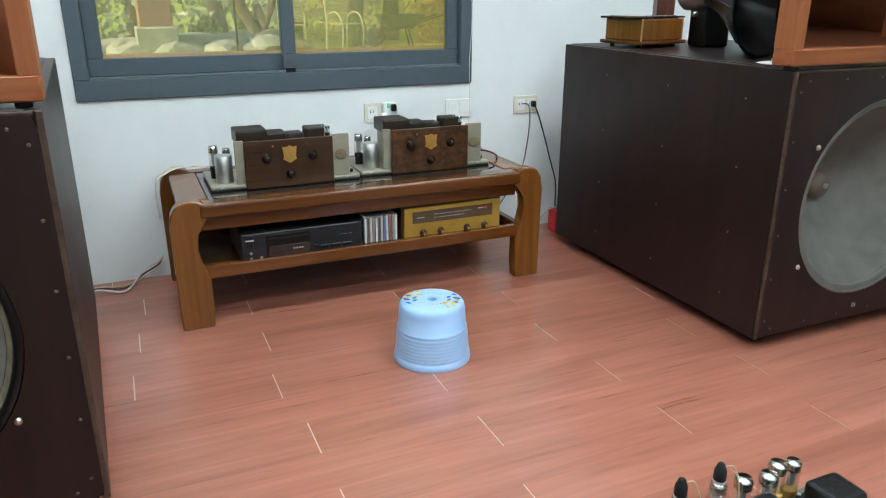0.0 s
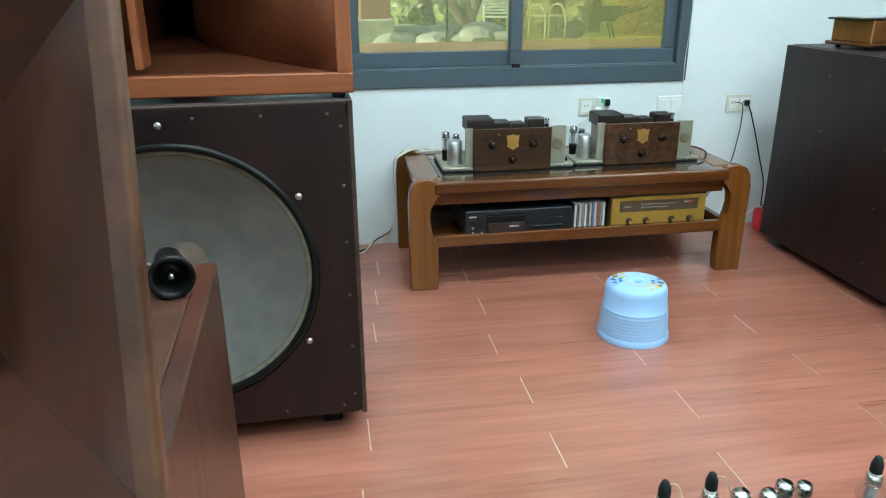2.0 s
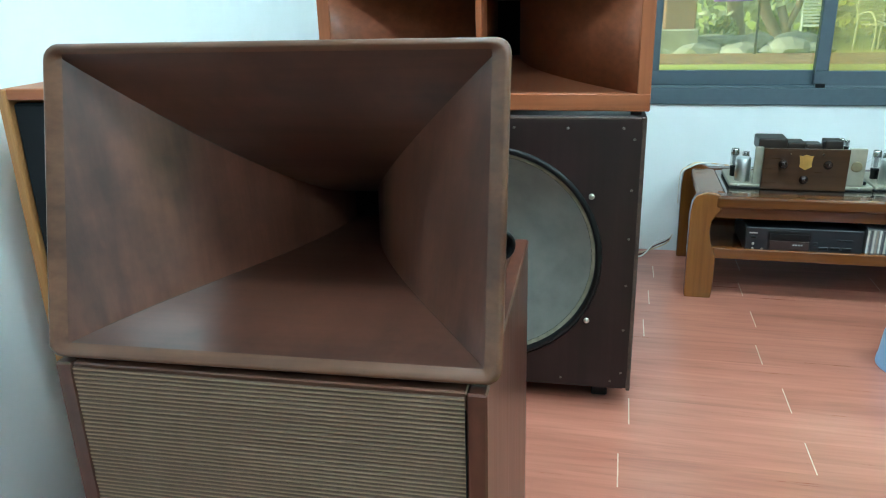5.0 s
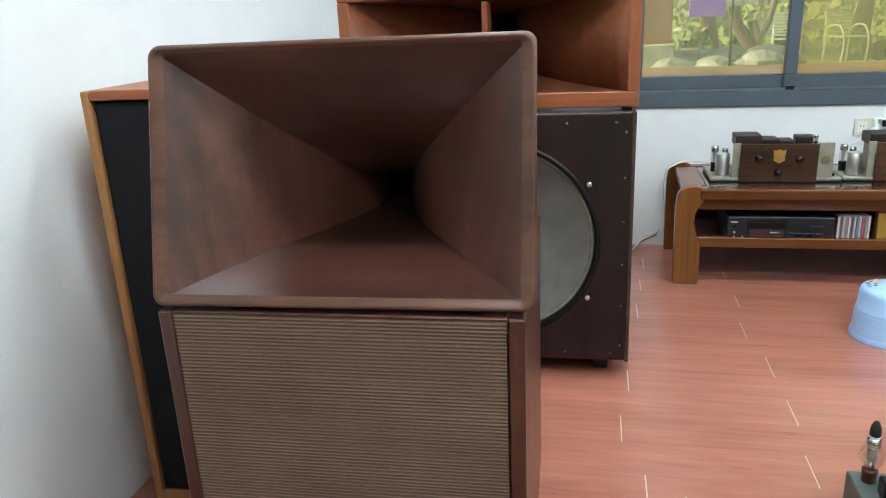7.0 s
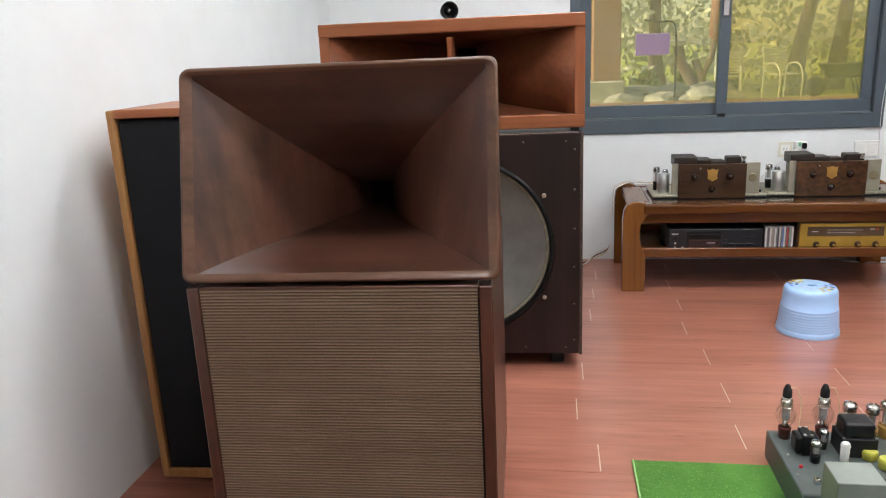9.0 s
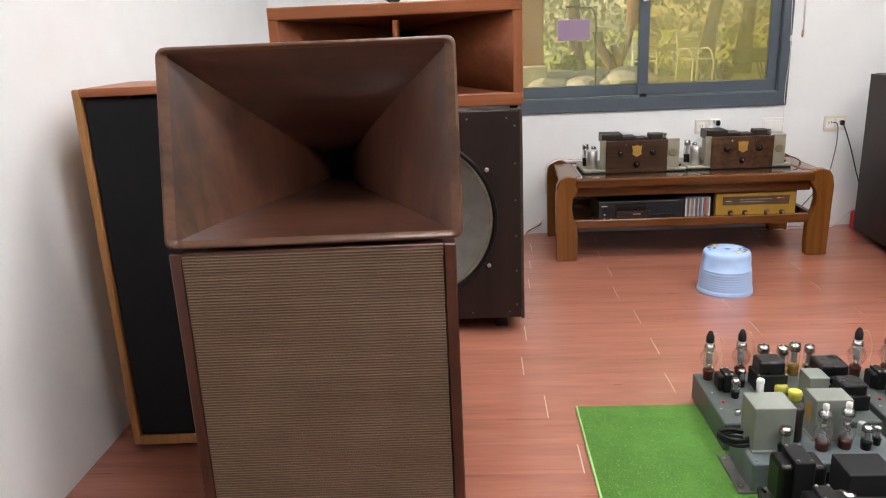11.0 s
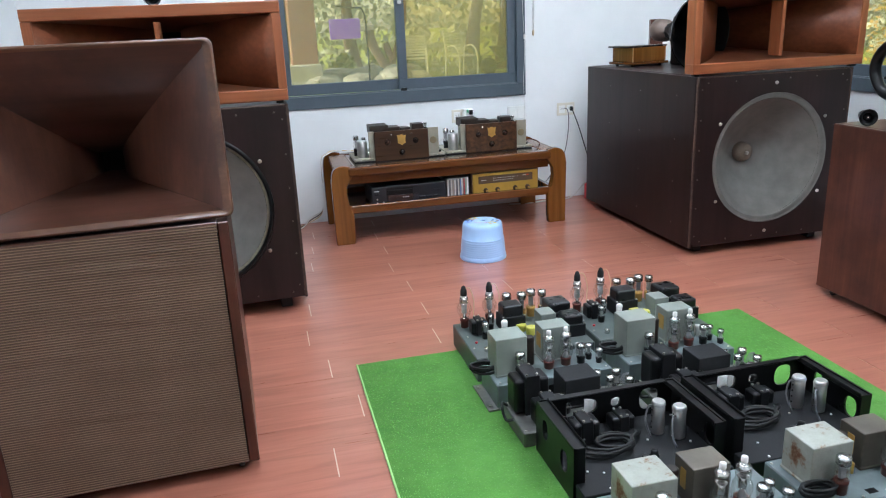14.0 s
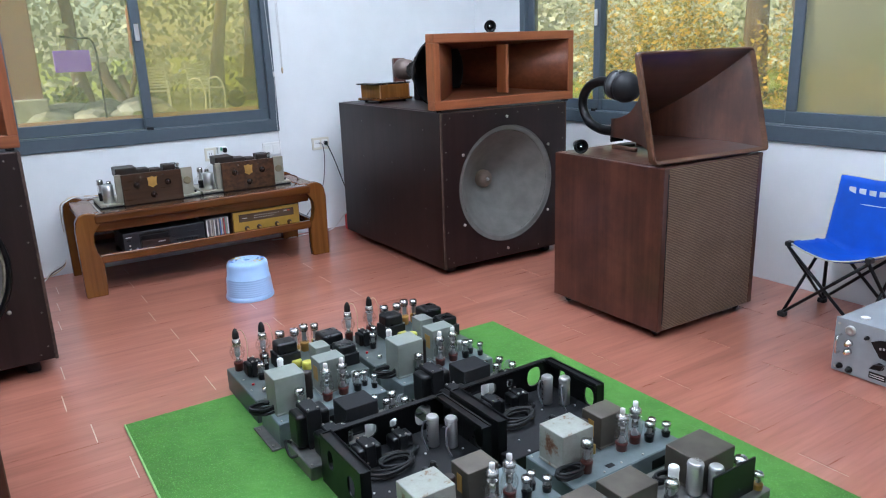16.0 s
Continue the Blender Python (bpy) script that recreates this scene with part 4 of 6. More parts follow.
for k, (x, y, h, r) in enumerate(((-1.9, 14.0, 6.2, 0.20), (1.9, 15.5, 6.6, 0.13), (4.6, 14.5, 6.4, 0.14), (5.7, 15.2, 6.6, 0.15), (7.2, 14.6, 6.2, 0.15), (-3.4, 12, 6.5, 0.16), (0.2, 16, 7, 0.15), (9.0, 15, 6, 0.15),
                                  (7.5, 1.5, 4, 0.12), (8.5, -0.6, 4.4, 0.14), (9.5, 3.5, 4.8, 0.16), (12, 1.0, 5, 0.16))):
    tree(x, y, h, r, 20 + k)


def bush(x, y, w, h, seed, z=-0.3, m=None):
    rnd = random.Random(seed)
    verts, faces = [], []
    fine = 0.42 if m else 1.0
    for k in range(4200 if m else 1200):
        a, b = rnd.uniform(0, 6.28), rnd.uniform(0, 1) ** 0.5
        o = Vector((x + w * b * math.cos(a) * rnd.uniform(0.6, 1.1), y + w * 0.6 * b * math.sin(a), z + h * rnd.uniform(0, 1) * (1.05 - 0.5 * b * b)))
        u = Vector((rnd.uniform(-1, 1), rnd.uniform(-1, 1), rnd.uniform(-1, 1))).normalized() * rnd.uniform(0.04, 0.11) * fine
        v = u.orthogonal() * 0.55
        n = len(verts)
        verts += [o - u, o + v, o + u, o - v]
        faces.append((n, n + 1, n + 2, n + 3))
    me = bpy.data.meshes.new("bush")
    me.from_pydata(verts, [], faces)
    me.materials.append(m or M_LEAF)
    tagged(new("garden_bush", me), "loose orange-yellow garden bush" if m else "loose yellow-green garden bush", "bush", "garden bushes")


for k, (x, y, w, h) in enumerate(((-2.5, 13.5, 0.8, 0.9), (1.35, 13.2, 0.26, 0.62), (2.2, 13.4, 0.26, 0.66), (3.05, 13.6, 0.24, 0.58), (4.3, 13.4, 0.26, 0.62), (6.4, 13.8, 0.75, 1.55), (7.2, 3.2, 1.3, 1.7), (6.8, 0.6, 1.1, 1.2), (7.5, -1.2, 1.3, 1.6), (9.0, 2.0, 1.6, 2.2), (10, -1.5, 1.8, 2.4), (9.5, 5.5, 1.8, 2.2), (-4, 10, 1.5, 1.8))):
    bush(x, y, w, h, 60 + k, rise(y), m=M_LEAF_GOLD if x > 6 else None)


def stones():
    rnd = random.Random(9)
    for k in range(16):
        bm = bmesh.new()
        bmesh.ops.create_icosphere(bm, subdivisions=2, radius=1.0)
        s = rnd.uniform(0.16, 0.34)
        for v in bm.verts:
            v.co *= 1 + 0.25 * noise.noise(v.co * 1.7 + Vector((k * 3.1, 0, 0)))
            v.co = Vector((v.co.x * s * 1.5, v.co.y * s, v.co.z * s * 0.55))
        x = -0.5 + 0.17 * k
        single("garden_stone", bm, M_STONE, "pale flat garden boulder on the lawn", "stone", (x, 9.1 + 0.3 * math.sin(k * 1.9), 0.33 + 0.05 * (k % 3)), rnd.uniform(0, 90), "garden stones")


stones()
hang = thing("hanging_sign", (0.80, 8.0, 0.04), "purple panel hung from a thin post outside", "sign")
part("panel", boxm((0, 0, 1.12), (0.46, 0.03, 0.29), 0.006), M_PURPLE, hang)
part("post", tube(bmesh.new(), curve_pts([(0.33, 0.05, -0.3), (0.33, 0.05, 0.8), (0.30, 0.05, 1.36), (0.1, 0.02, 1.42), (-0.12, 0, 1.45)], 5), 0.014, 8), M_BLACK, hang)
for sx in (-0.15, 0.15):
    part("hanger", tube(bmesh.new(), [(sx, 0, 1.25), (sx * 0.7, 0.01, 1.42)], 0.004, 6), M_BLACK, hang)
post = thing("garden_post", (0.22, 8.9, 0.25), "square terracotta garden post", "post")
part("shaft", boxm((0, 0, 1.1), (0.42, 0.42, 2.2), 0.02), M_BRICKWALL, post)
part("base", boxm((0, 0, 0.2), (0.52, 0.52, 0.4), 0.02), M_STONE, post)


def garden_chair(x, y, rz):
    t = thing("garden_chair", (x, y, rise(y)), "white slatted metal chair on the lawn", "chair", "garden chairs", rz)
    for k in range(7):
        part("seat_slat", boxm((0, -0.2 + 0.066 * k, 0.44), (0.46, 0.045, 0.02), 0.004), M_STONE_W, t)
    for k in range(8):
        part("back_slat", boxm((0, 0.24 + 0.01 * k, 0.50 + 0.055 * k), (0.46, 0.02, 0.035), 0.004), M_STONE_W, t)
    for sx in (-0.23, 0.23):
        part("side_frame", tube(bmesh.new(), curve_pts([(sx, -0.22, 0.0), (sx, -0.24, 0.4), (sx, -0.1, 0.62), (sx, 0.15, 0.62), (sx, 0.24, 0.5), (sx, 0.28, 0.0)], 5), 0.016, 8), M_STONE_W, t)
        part("back_post", tube(bmesh.new(), [(sx, 0.25, 0.45), (sx, 0.33, 0.95)], 0.016, 8), M_STONE_W, t)


def wheelbarrow(x, y, rz):
    t = thing("wheelbarrow", (x, y, rise(y)), "dark green wheelbarrow standing on the lawn", "wheelbarrow", "", rz)
    bm = bmesh.new()
    rows = loft(bm, [[Vector((sx * w, sy * l, z)) for sx, sy in ((-1, -1), (1, -1), (1, 1), (-1, 1))] for w, l, z in ((0.18, 0.25, 0.35), (0.32, 0.46, 0.62), (0.30, 0.44, 0.62), (0.16, 0.23, 0.37))])
    bm.faces.new(rows[0])
    bm.faces.new(rows[-1])
    part("tray", bm, M_DARKGREEN, t)
    part("wheel", turned([(0.05, -0.05), (0.16, -0.05), (0.19, -0.02), (0.19, 0.02), (0.16, 0.05), (0.05, 0.05)], (0, 0.5, 0.19), (1, 0, 0), 24), M_RUBBER, t)
    for sx in (-0.2, 0.2):
        part("handle", tube(bmesh.new(), [(sx * 0.4, 0.5, 0.19), (sx, 0, 0.36), (sx * 1.3, -0.85, 0.62)], 0.018, 8), M_DARKGREEN, t)
        part("leg", tube(bmesh.new(), [(sx, -0.15, 0.36), (sx, -0.25, 0.0)], 0.016, 8), M_DARKGREEN, t)


M_STONE_W = plain("white_garden_paint", (0.75, 0.74, 0.70), 0.5)
M_DARKGREEN = plain("dark_green_paint", (0.05, 0.07, 0.05), 0.5)
garden_chair(3.65, 11.8, 20)
garden_chair(2.75, 12.2, -10)
wheelbarrow(5.0, 12.6, 80)


def fork_trunk():
    """A dead forked trunk that leans beside the stones."""
    t = thing("forked_trunk", (1.75, 9.9, rise(9.9) - 0.02), "dead forked brown tree trunk standing on the lawn", "tree trunk")
    bm = tube(bmesh.new(), curve_pts([(0, 0, 0), (0.02, 0, 0.18), (-0.22, 0.05, 0.62), (-0.30, 0.05, 0.95)], 5), 0.085, 9)
    tube(bm, curve_pts([(0.02, 0, 0.05), (0.10, 0.02, 0.30), (-0.02, 0.06, 0.70)], 5), 0.065, 9)
    part("trunk", bm, M_BARK, t)
    part("shelf_top", boxm((-0.36, 0.05, 0.97), (0.34, 0.22, 0.09), 0.015), M_STONE, t)
    bm = bmesh.new()
    rnd = random.Random(5)
    lathe(bm, [(0.03, 0), (0.09, 0.12), (0.10, 0.45), (0.12, 0.75), (0.07, 0.95), (0.0, 1.0)], (0.28, 0.05, 0.95), (0.03, 0, 1), 10)
    for v in bm.verts:
        v.co += Vector((rnd.uniform(-0.02, 0.02), rnd.uniform(-0.02, 0.02), rnd.uniform(-0.02, 0.02)))
    part("upper_stump", bm, M_BRICKWALL, t, "red-brown broken stump")
    part("stump_stem", tube(bmesh.new(), [(0.04, 0, 0.28), (0.22, 0.04, 0.70), (0.28, 0.05, 1.0)], 0.05, 8), M_BARK, t)


fork_trunk()


def far_wood():
    """A loose band of distant foliage on two sides of the garden."""
    rnd = random.Random(33)
    verts, faces = [], []
    for k in range(36000):
        if k % 2:
            x, y = rnd.uniform(-16, 24), rnd.uniform(15, 20)
        else:
            x, y = rnd.uniform(13, 18), rnd.uniform(-12, 18)
        h = 3.6 + 1.3 * noise.noise(Vector((x * 0.35, y * 0.35, 0)))
        o = Vector((x, y, -0.3 + h * rnd.random() ** 0.8))
        u = Vector((rnd.uniform(-1, 1), rnd.uniform(-1, 1), rnd.uniform(-1, 1))).normalized() * rnd.uniform(0.06, 0.15)
        v = u.orthogonal() * 0.6
        n = len(verts)
        verts += [o - u, o + v, o + u, o - v]
        faces.append((n, n + 1, n + 2, n + 3))
    me = bpy.data.meshes.new("far_foliage")
    me.from_pydata(verts, [], faces)
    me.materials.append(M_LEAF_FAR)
    tagged(new("far_foliage", me), "distant trees beyond the lawn, leaf colour paled for haze", "trees", kind="stuff")


# leaf colours are paled to paint in the haze of distance
_m, _nt, _b = shader("hazed_far_leaf", 0.7)
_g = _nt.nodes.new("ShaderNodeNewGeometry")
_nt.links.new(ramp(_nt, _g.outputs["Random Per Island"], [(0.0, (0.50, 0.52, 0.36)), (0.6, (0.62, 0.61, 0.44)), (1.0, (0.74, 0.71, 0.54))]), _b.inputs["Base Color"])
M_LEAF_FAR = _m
far_wood()


# ---- things on and round the low table ----
M_CREAM = plain("cream_metal", (0.32, 0.30, 0.23), 0.45, 0.3, vary=0.12)
M_SILVER = plain("brushed_aluminium", (0.62, 0.62, 0.61), 0.32, 0.9, vary=0.08)
M_BURL = wood("dark_burl_panel", (0.016, 0.007, 0.003), (0.105, 0.048, 0.020), 0.30, 0, 4.0, 0.3, stretch=9.0)
M_PANEL = wood("dark_walnut_panel", (0.030, 0.013, 0.005), (0.062, 0.028, 0.011), 0.28, 0, 1.0, 0.3)
M_GOLD = plain("brass_badge", (0.62, 0.40, 0.11), 0.35, 0.8, vary=0.2)
M_DULLBRASS = plain("dull_brass", (0.26, 0.22, 0.13), 0.5, 0.5)
M_BROWNBOX = plain("dark_brown_can", (0.022, 0.014, 0.010), 0.4, vary=0.2)
M_BAKELITE = plain("dark_bakelite", (0.018, 0.009, 0.006), 0.25, vary=0.2)
M_VALVE = glass_mat("valve_glass", (0.95, 0.95, 0.94), ior=2.0)
M_GETTER = plain("silvered_getter", (0.80, 0.80, 0.80), 0.22, 1.0, vary=0.2, bumps=0)
M_PLATE = plain("grey_valve_plate", (0.34, 0.34, 0.34), 0.4, 0.3)
M_BASE_BROWN = plain("red_brown_valve_base", (0.075, 0.016, 0.010), 0.30, vary=0.2)
M_WHITECAP = plain("white_ceramic_cap", (0.72, 0.71, 0.68), 0.4, vary=0.08)


def valve(t, x, y, z, h=0.085, r=0.014, base=None, kind="getter"):
    """A radio valve: base, glass envelope with plates, and a cap of the given kind."""
    base = base or M_BLACK
    bh = h * (0.20 if kind == "coke" else 0.24 if kind == "cap" else 0.36)
    v = part("valve", turned([(r * 0.80, 0), (r * 0.88, 0.002), (r * 0.92, bh * 0.7), (r * 0.98, bh * 0.8), (r * 0.98, bh), (0, bh)], (x, y, z), seg=18), base, t)
    gz = z + bh
    gh = h - bh
    if kind == "cap":
        prof = [(r * 0.8, 0), (r * 0.95, gh * 0.08), (r * 1.50, gh * 0.26), (r * 1.62, gh * 0.36), (r * 1.45, gh * 0.46), (r * 0.95, gh * 0.60), (r * 0.92, gh * 0.72), (r * 0.80, gh * 0.78), (0, gh * 0.80)]
        part("plug_cap", turned([(r * 0.55, gh * 0.80), (r * 0.68, gh * 0.83), (r * 0.66, gh * 1.00), (r * 0.36, gh * 1.14), (0, gh * 1.18)], (x, y, gz), seg=16), M_RUBBER, v, "black rubber plug cap")
        part("collar", can(r * 0.70, gh * 0.05, (x, y, gz + gh * 0.77), seg=16, edge=0.001), M_SILVER, v)
        part("plates", turned([(r * 0.55, 0), (r * 0.60, gh * 0.02), (r * 0.60, gh * 0.30), (r * 0.50, gh * 0.32), (0, gh * 0.32)], (x, y, gz + gh * 0.20), seg=12), M_PLATE, v)
        part("mica_disc", can(r * 0.88, 0.0015, (x, y, gz + gh * 0.55), seg=16, edge=0.0003), M_GETTER, v)
        part("stem", turned([(r * 0.62, 0), (r * 0.40, gh * 0.10), (r * 0.22, gh * 0.22)], (x, y, gz), seg=10), M_GETTER, v)
        part("getter", turned([(r * 0.86, gh * 0.64), (r * 0.86, gh * 0.71), (r * 0.70, gh * 0.76), (0, gh * 0.77)], (x, y, gz), seg=16), M_GETTER, v)
    elif kind == "coke":
        prof = [(r * 0.85, 0), (r * 1.10, gh * 0.06), (r * 1.28, gh * 0.20), (r * 1.22, gh * 0.34), (r * 0.86, gh * 0.46), (r * 0.98, gh * 0.56), (r * 0.95, gh * 0.76), (r * 0.55, gh * 0.84), (0, gh * 0.85)]
        part("top_cap", turned([(r * 0.36, gh * 0.84), (r * 0.42, gh * 0.87), (r * 0.40, gh * 0.98), (r * 0.2, gh), (0, gh)], (x, y, gz), seg=12), M_WHITECAP, v, "white ceramic top cap")
        part("getter", turned([(r * 0.88, gh * 0.66), (r * 0.88, gh * 0.76), (r * 0.50, gh * 0.82), (0, gh * 0.83)], (x, y, gz), seg=14), M_GETTER, v)
        part("mica_disc", can(r * 0.74, 0.0015, (x, y, gz + gh * 0.50), seg=14, edge=0.0003), M_GETTER, v)
        part("plates", can(r * 0.52, gh * 0.28, (x, y, gz + gh * 0.21), seg=12), M_GETTER, v)
        part("upper_plates", can(r * 0.45, gh * 0.13, (x, y, gz + gh * 0.52), seg=12), M_PLATE, v)
        part("stem", turned([(r * 0.62, 0), (r * 0.40, gh * 0.10), (r * 0.22, gh * 0.20)], (x, y, gz), seg=10), M_PLATE, v)
    else:
        prof = [(r * 0.85, 0), (r, gh * 0.06), (r, gh * 0.90), (r * 0.86, gh * 0.98), (0, gh)]
        part("getter", turned([(r * 0.95, gh * 0.66), (r * 0.95, gh * 0.89), (r * 0.82, gh * 0.965), (0, gh * 0.985)], (x, y, gz), seg=16), M_GETTER, v, "silvered valve top")
        part("plates", boxm((x, y, gz + gh * 0.34), (r * 0.9, r * 0.55, gh * 0.55), 0.001), M_PLATE, v)
        part("mica_disc", can(r * 0.80, 0.0012, (x, y, gz + gh * 0.60), seg=12, edge=0.0003), M_GETTER, v)
    g = part("envelope", turned(prof, (x, y, gz), seg=20), M_VALVE, v, "clear glass envelope")
    g.visible_shadow = False
    return v


def knob(t, p, axis=(0, -1, 0), r=0.011, m=None):
    k = part("knob", turned([(r * 1.05, 0), (r * 1.05, 0.003), (r * 0.8, 0.005), (r * 0.72, 0.016), (r * 0.55, 0.018), (0, 0.018)], p, axis, 18), m or M_BAKELITE, t)
    return k


def preamp(x, y, z, panel_m, label):
    """A valve preamplifier on a cream tray, with a wooden front panel; local x runs along the panel."""
    t = thing("valve_preamp", (x, y, z), label, "amplifier", "preamps on the table")
    part("felt", boxm((-0.008, 0.115, 0.003), (0.535, 0.255, 0.006), 0.002), M_RUBBER, t)
    part("tray", boxm((-0.008, 0.115, 0.013), (0.540, 0.258, 0.016), 0.006, 2), M_CREAM, t, "cream painted metal tray")
    part("front_panel", boxm((0, -0.021, 0.086), (0.316, 0.014, 0.168), 0.002), panel_m, t)
    part("chassis", boxm((0.012, 0.075, 0.086), (0.340, 0.150, 0.130), 0.003), M_CREAM, t)
    part("side_bracket", boxm((-0.172, -0.006, 0.096), (0.032, 0.012, 0.152), 0.002), M_CREAM, t)
    part("side_bracket", boxm((0.190, -0.006, 0.096), (0.066, 0.012, 0.152), 0.002), M_CREAM, t)
    part("badge", prism([(-0.024, 0.136), (-0.026, 0.144), (-0.014, 0.142), (0, 0.148), (0.014, 0.142), (0.026, 0.144), (0.024, 0.136), (0.021, 0.110), (0.024, 0.100), (0.010, 0.092), (0, 0.086), (-0.010, 0.092), (-0.024, 0.100), (-0.021, 0.110)], -0.031, -0.028), M_GOLD, t, "gold shield badge")
    for dx, dz in ((-0.082, 0.108), (0.082, 0.108), (0, 0.046)):
        k = knob(t, (dx, -0.028, dz), r=0.0165)
        part("pointer", boxm((dx, -0.047, dz + 0.005), (0.0018, 0.001, 0.008)), M_CHROME, k)
    part("toggle", can(0.004, 0.012, (-0.06, -0.028, 0.150), (0, -1, 0), 10), M_CHROME, t)
    part("toggle", can(0.004, 0.010, (0.06, -0.028, 0.150), (0, -1, 0), 10), M_BLACK, t)
    part("meter", turned([(0.021, 0), (0.021, 0.003), (0.017, 0.004), (0, 0.004)], (0.190, -0.012, 0.100), (0, -1, 0), 20), M_DULLBRASS, t, "dull brass dial")
    for dx, dy, sx, sy, sz in ((-0.118, 0.085, 0.11, 0.12, 0.048), (-0.030, 0.07, 0.070, 0.09, 0.034), (0.04, 0.075, 0.060, 0.07, 0.026), (0.112, 0.07, 0.068, 0.07, 0.042)):
        part("transformer_can", boxm((dx, dy, 0.151 + sz / 2), (sx, sy, sz), 0.005, 2), M_BROWNBOX, t, "dark brown metal can")
    part("capacitor_can", can(0.030, 0.098, (-0.222, 0.040, 0.020), seg=28), M_SILVER, t, "aluminium capacitor can")
    part("capacitor_can", can(0.016, 0.075, (-0.205, 0.095, 0.020), seg=18), M_SILVER, t, "aluminium capacitor can")
    valve(t, -0.245, 0.12, 0.02, 0.12, 0.017)
    valve(t, -0.195, 0.16, 0.02, 0.10, 0.015)
    valve(t, 0.155, 0.11, 0.151, 0.04, 0.010)
    valve(t, 0.165, 0.07, 0.151, 0.04, 0.010)
    part("fuse_holder", can(0.008, 0.014, (0.235, 0.02, 0.020), seg=12), M_BLACK, t)
    for dx in (-0.24, -0.16, 0.21):
        part("tray_screw", can(0.004, 0.002, (dx, -0.013, 0.013), (0, -1, 0), 8, 0.0005), M_STEEL, t)
    return t


GT = 0.434
preamp(0.197, 0.728, GT, M_PANEL, "valve preamp with a dark walnut panel, on the table")
preamp(0.745, 0.745, GT, M_BURL, "valve preamp with a mottled burl panel, on the table")
M_LCD = plain("dim_display", (0.035, 0.022, 0.02), 0.15, vary=0.1)
M_PRINT = plain("pale_print", (0.55, 0.55, 0.55), 0.5)
M_CDBODY = plain("black_player_case", (0.014, 0.015, 0.018), 0.38, vary=0.15)


def cd_player():
    t = thing("cd_player", (0.201, 0.585, 0.190), "black compact disc player on the table's shelf", "disc player")
    part("case", boxm((0, 0.165, 0.062), (0.425, 0.29, 0.106), 0.003), M_CDBODY, t)
    part("front", boxm((0, 0.010, 0.062), (0.430, 0.022, 0.114), 0.003), M_CDBODY, t)
    part("tray_door", boxm((-0.052, -0.002, 0.085), (0.145, 0.006, 0.022), 0.001), M_BLACK, t)
    part("display", boxm((-0.052, -0.002, 0.048), (0.145, 0.004, 0.038), 0.001), M_LCD, t, "dark display window")
    part("display_frame", boxm((-0.052, -0.0005, 0.066), (0.158, 0.003, 0.086), 0.001), M_BLACK, t)
    for k in range(4):
        part("display_bar", boxm((-0.035 + 0.010 * k, -0.0045, 0.052), (0.006, 0.0008, 0.005)), M_PRINT, t)
    for k in range(3):
        part("button", boxm((0.075 + 0.042 * k, 0, 0.042), (0.034, 0.008, 0.014), 0.002), M_BLACK, t)
    for p in ((0.045, 0.05), (0.045, 0.065), (0.13, 0.078), (0.15, 0.078), (0.17, 0.078)):
        part("button", boxm((p[0], 0, p[1]), (0.014, 0.006, 0.006), 0.001), M_BLACK, t)
    part("power_button", boxm((-0.185, 0, 0.078), (0.022, 0.008, 0.010), 0.002), M_BLACK, t)
    part("maker_mark", boxm((-0.187, -0.0018, 0.096), (0.030, 0.0012, 0.005)), M_PRINT, t, "small pale maker's mark")
    for p in ((-0.185, 0.050), (-0.185, 0.030), (-0.15, 0.030)):
        part("jack", can(0.005, 0.004, (p[0], 0, p[1]), (0, -1, 0), 10, 0.001), M_STEEL, t)
    for sx in (-0.18, 0.18):
        for y in (0.04, 0.27):
            part("foot", can(0.016, 0.012, (sx, y, -0.002), seg=16), M_RUBBER, t)


cd_player()
M_GOLDFACE = plain("gold_tuner_face", (0.46, 0.31, 0.055), 0.38, 0.55, vary=0.08)
M_DIAL = plain("brown_dial_glass", (0.085, 0.058, 0.035), 0.12, vary=0.1)
M_TUNERCASE = wood("tuner_case_wood", (0.03, 0.013, 0.006), (0.07, 0.03, 0.014), 0.4, 0, 1.0)
M_REDLAMP = plain("red_indicator", (0.5, 0.06, 0.02), 0.3)


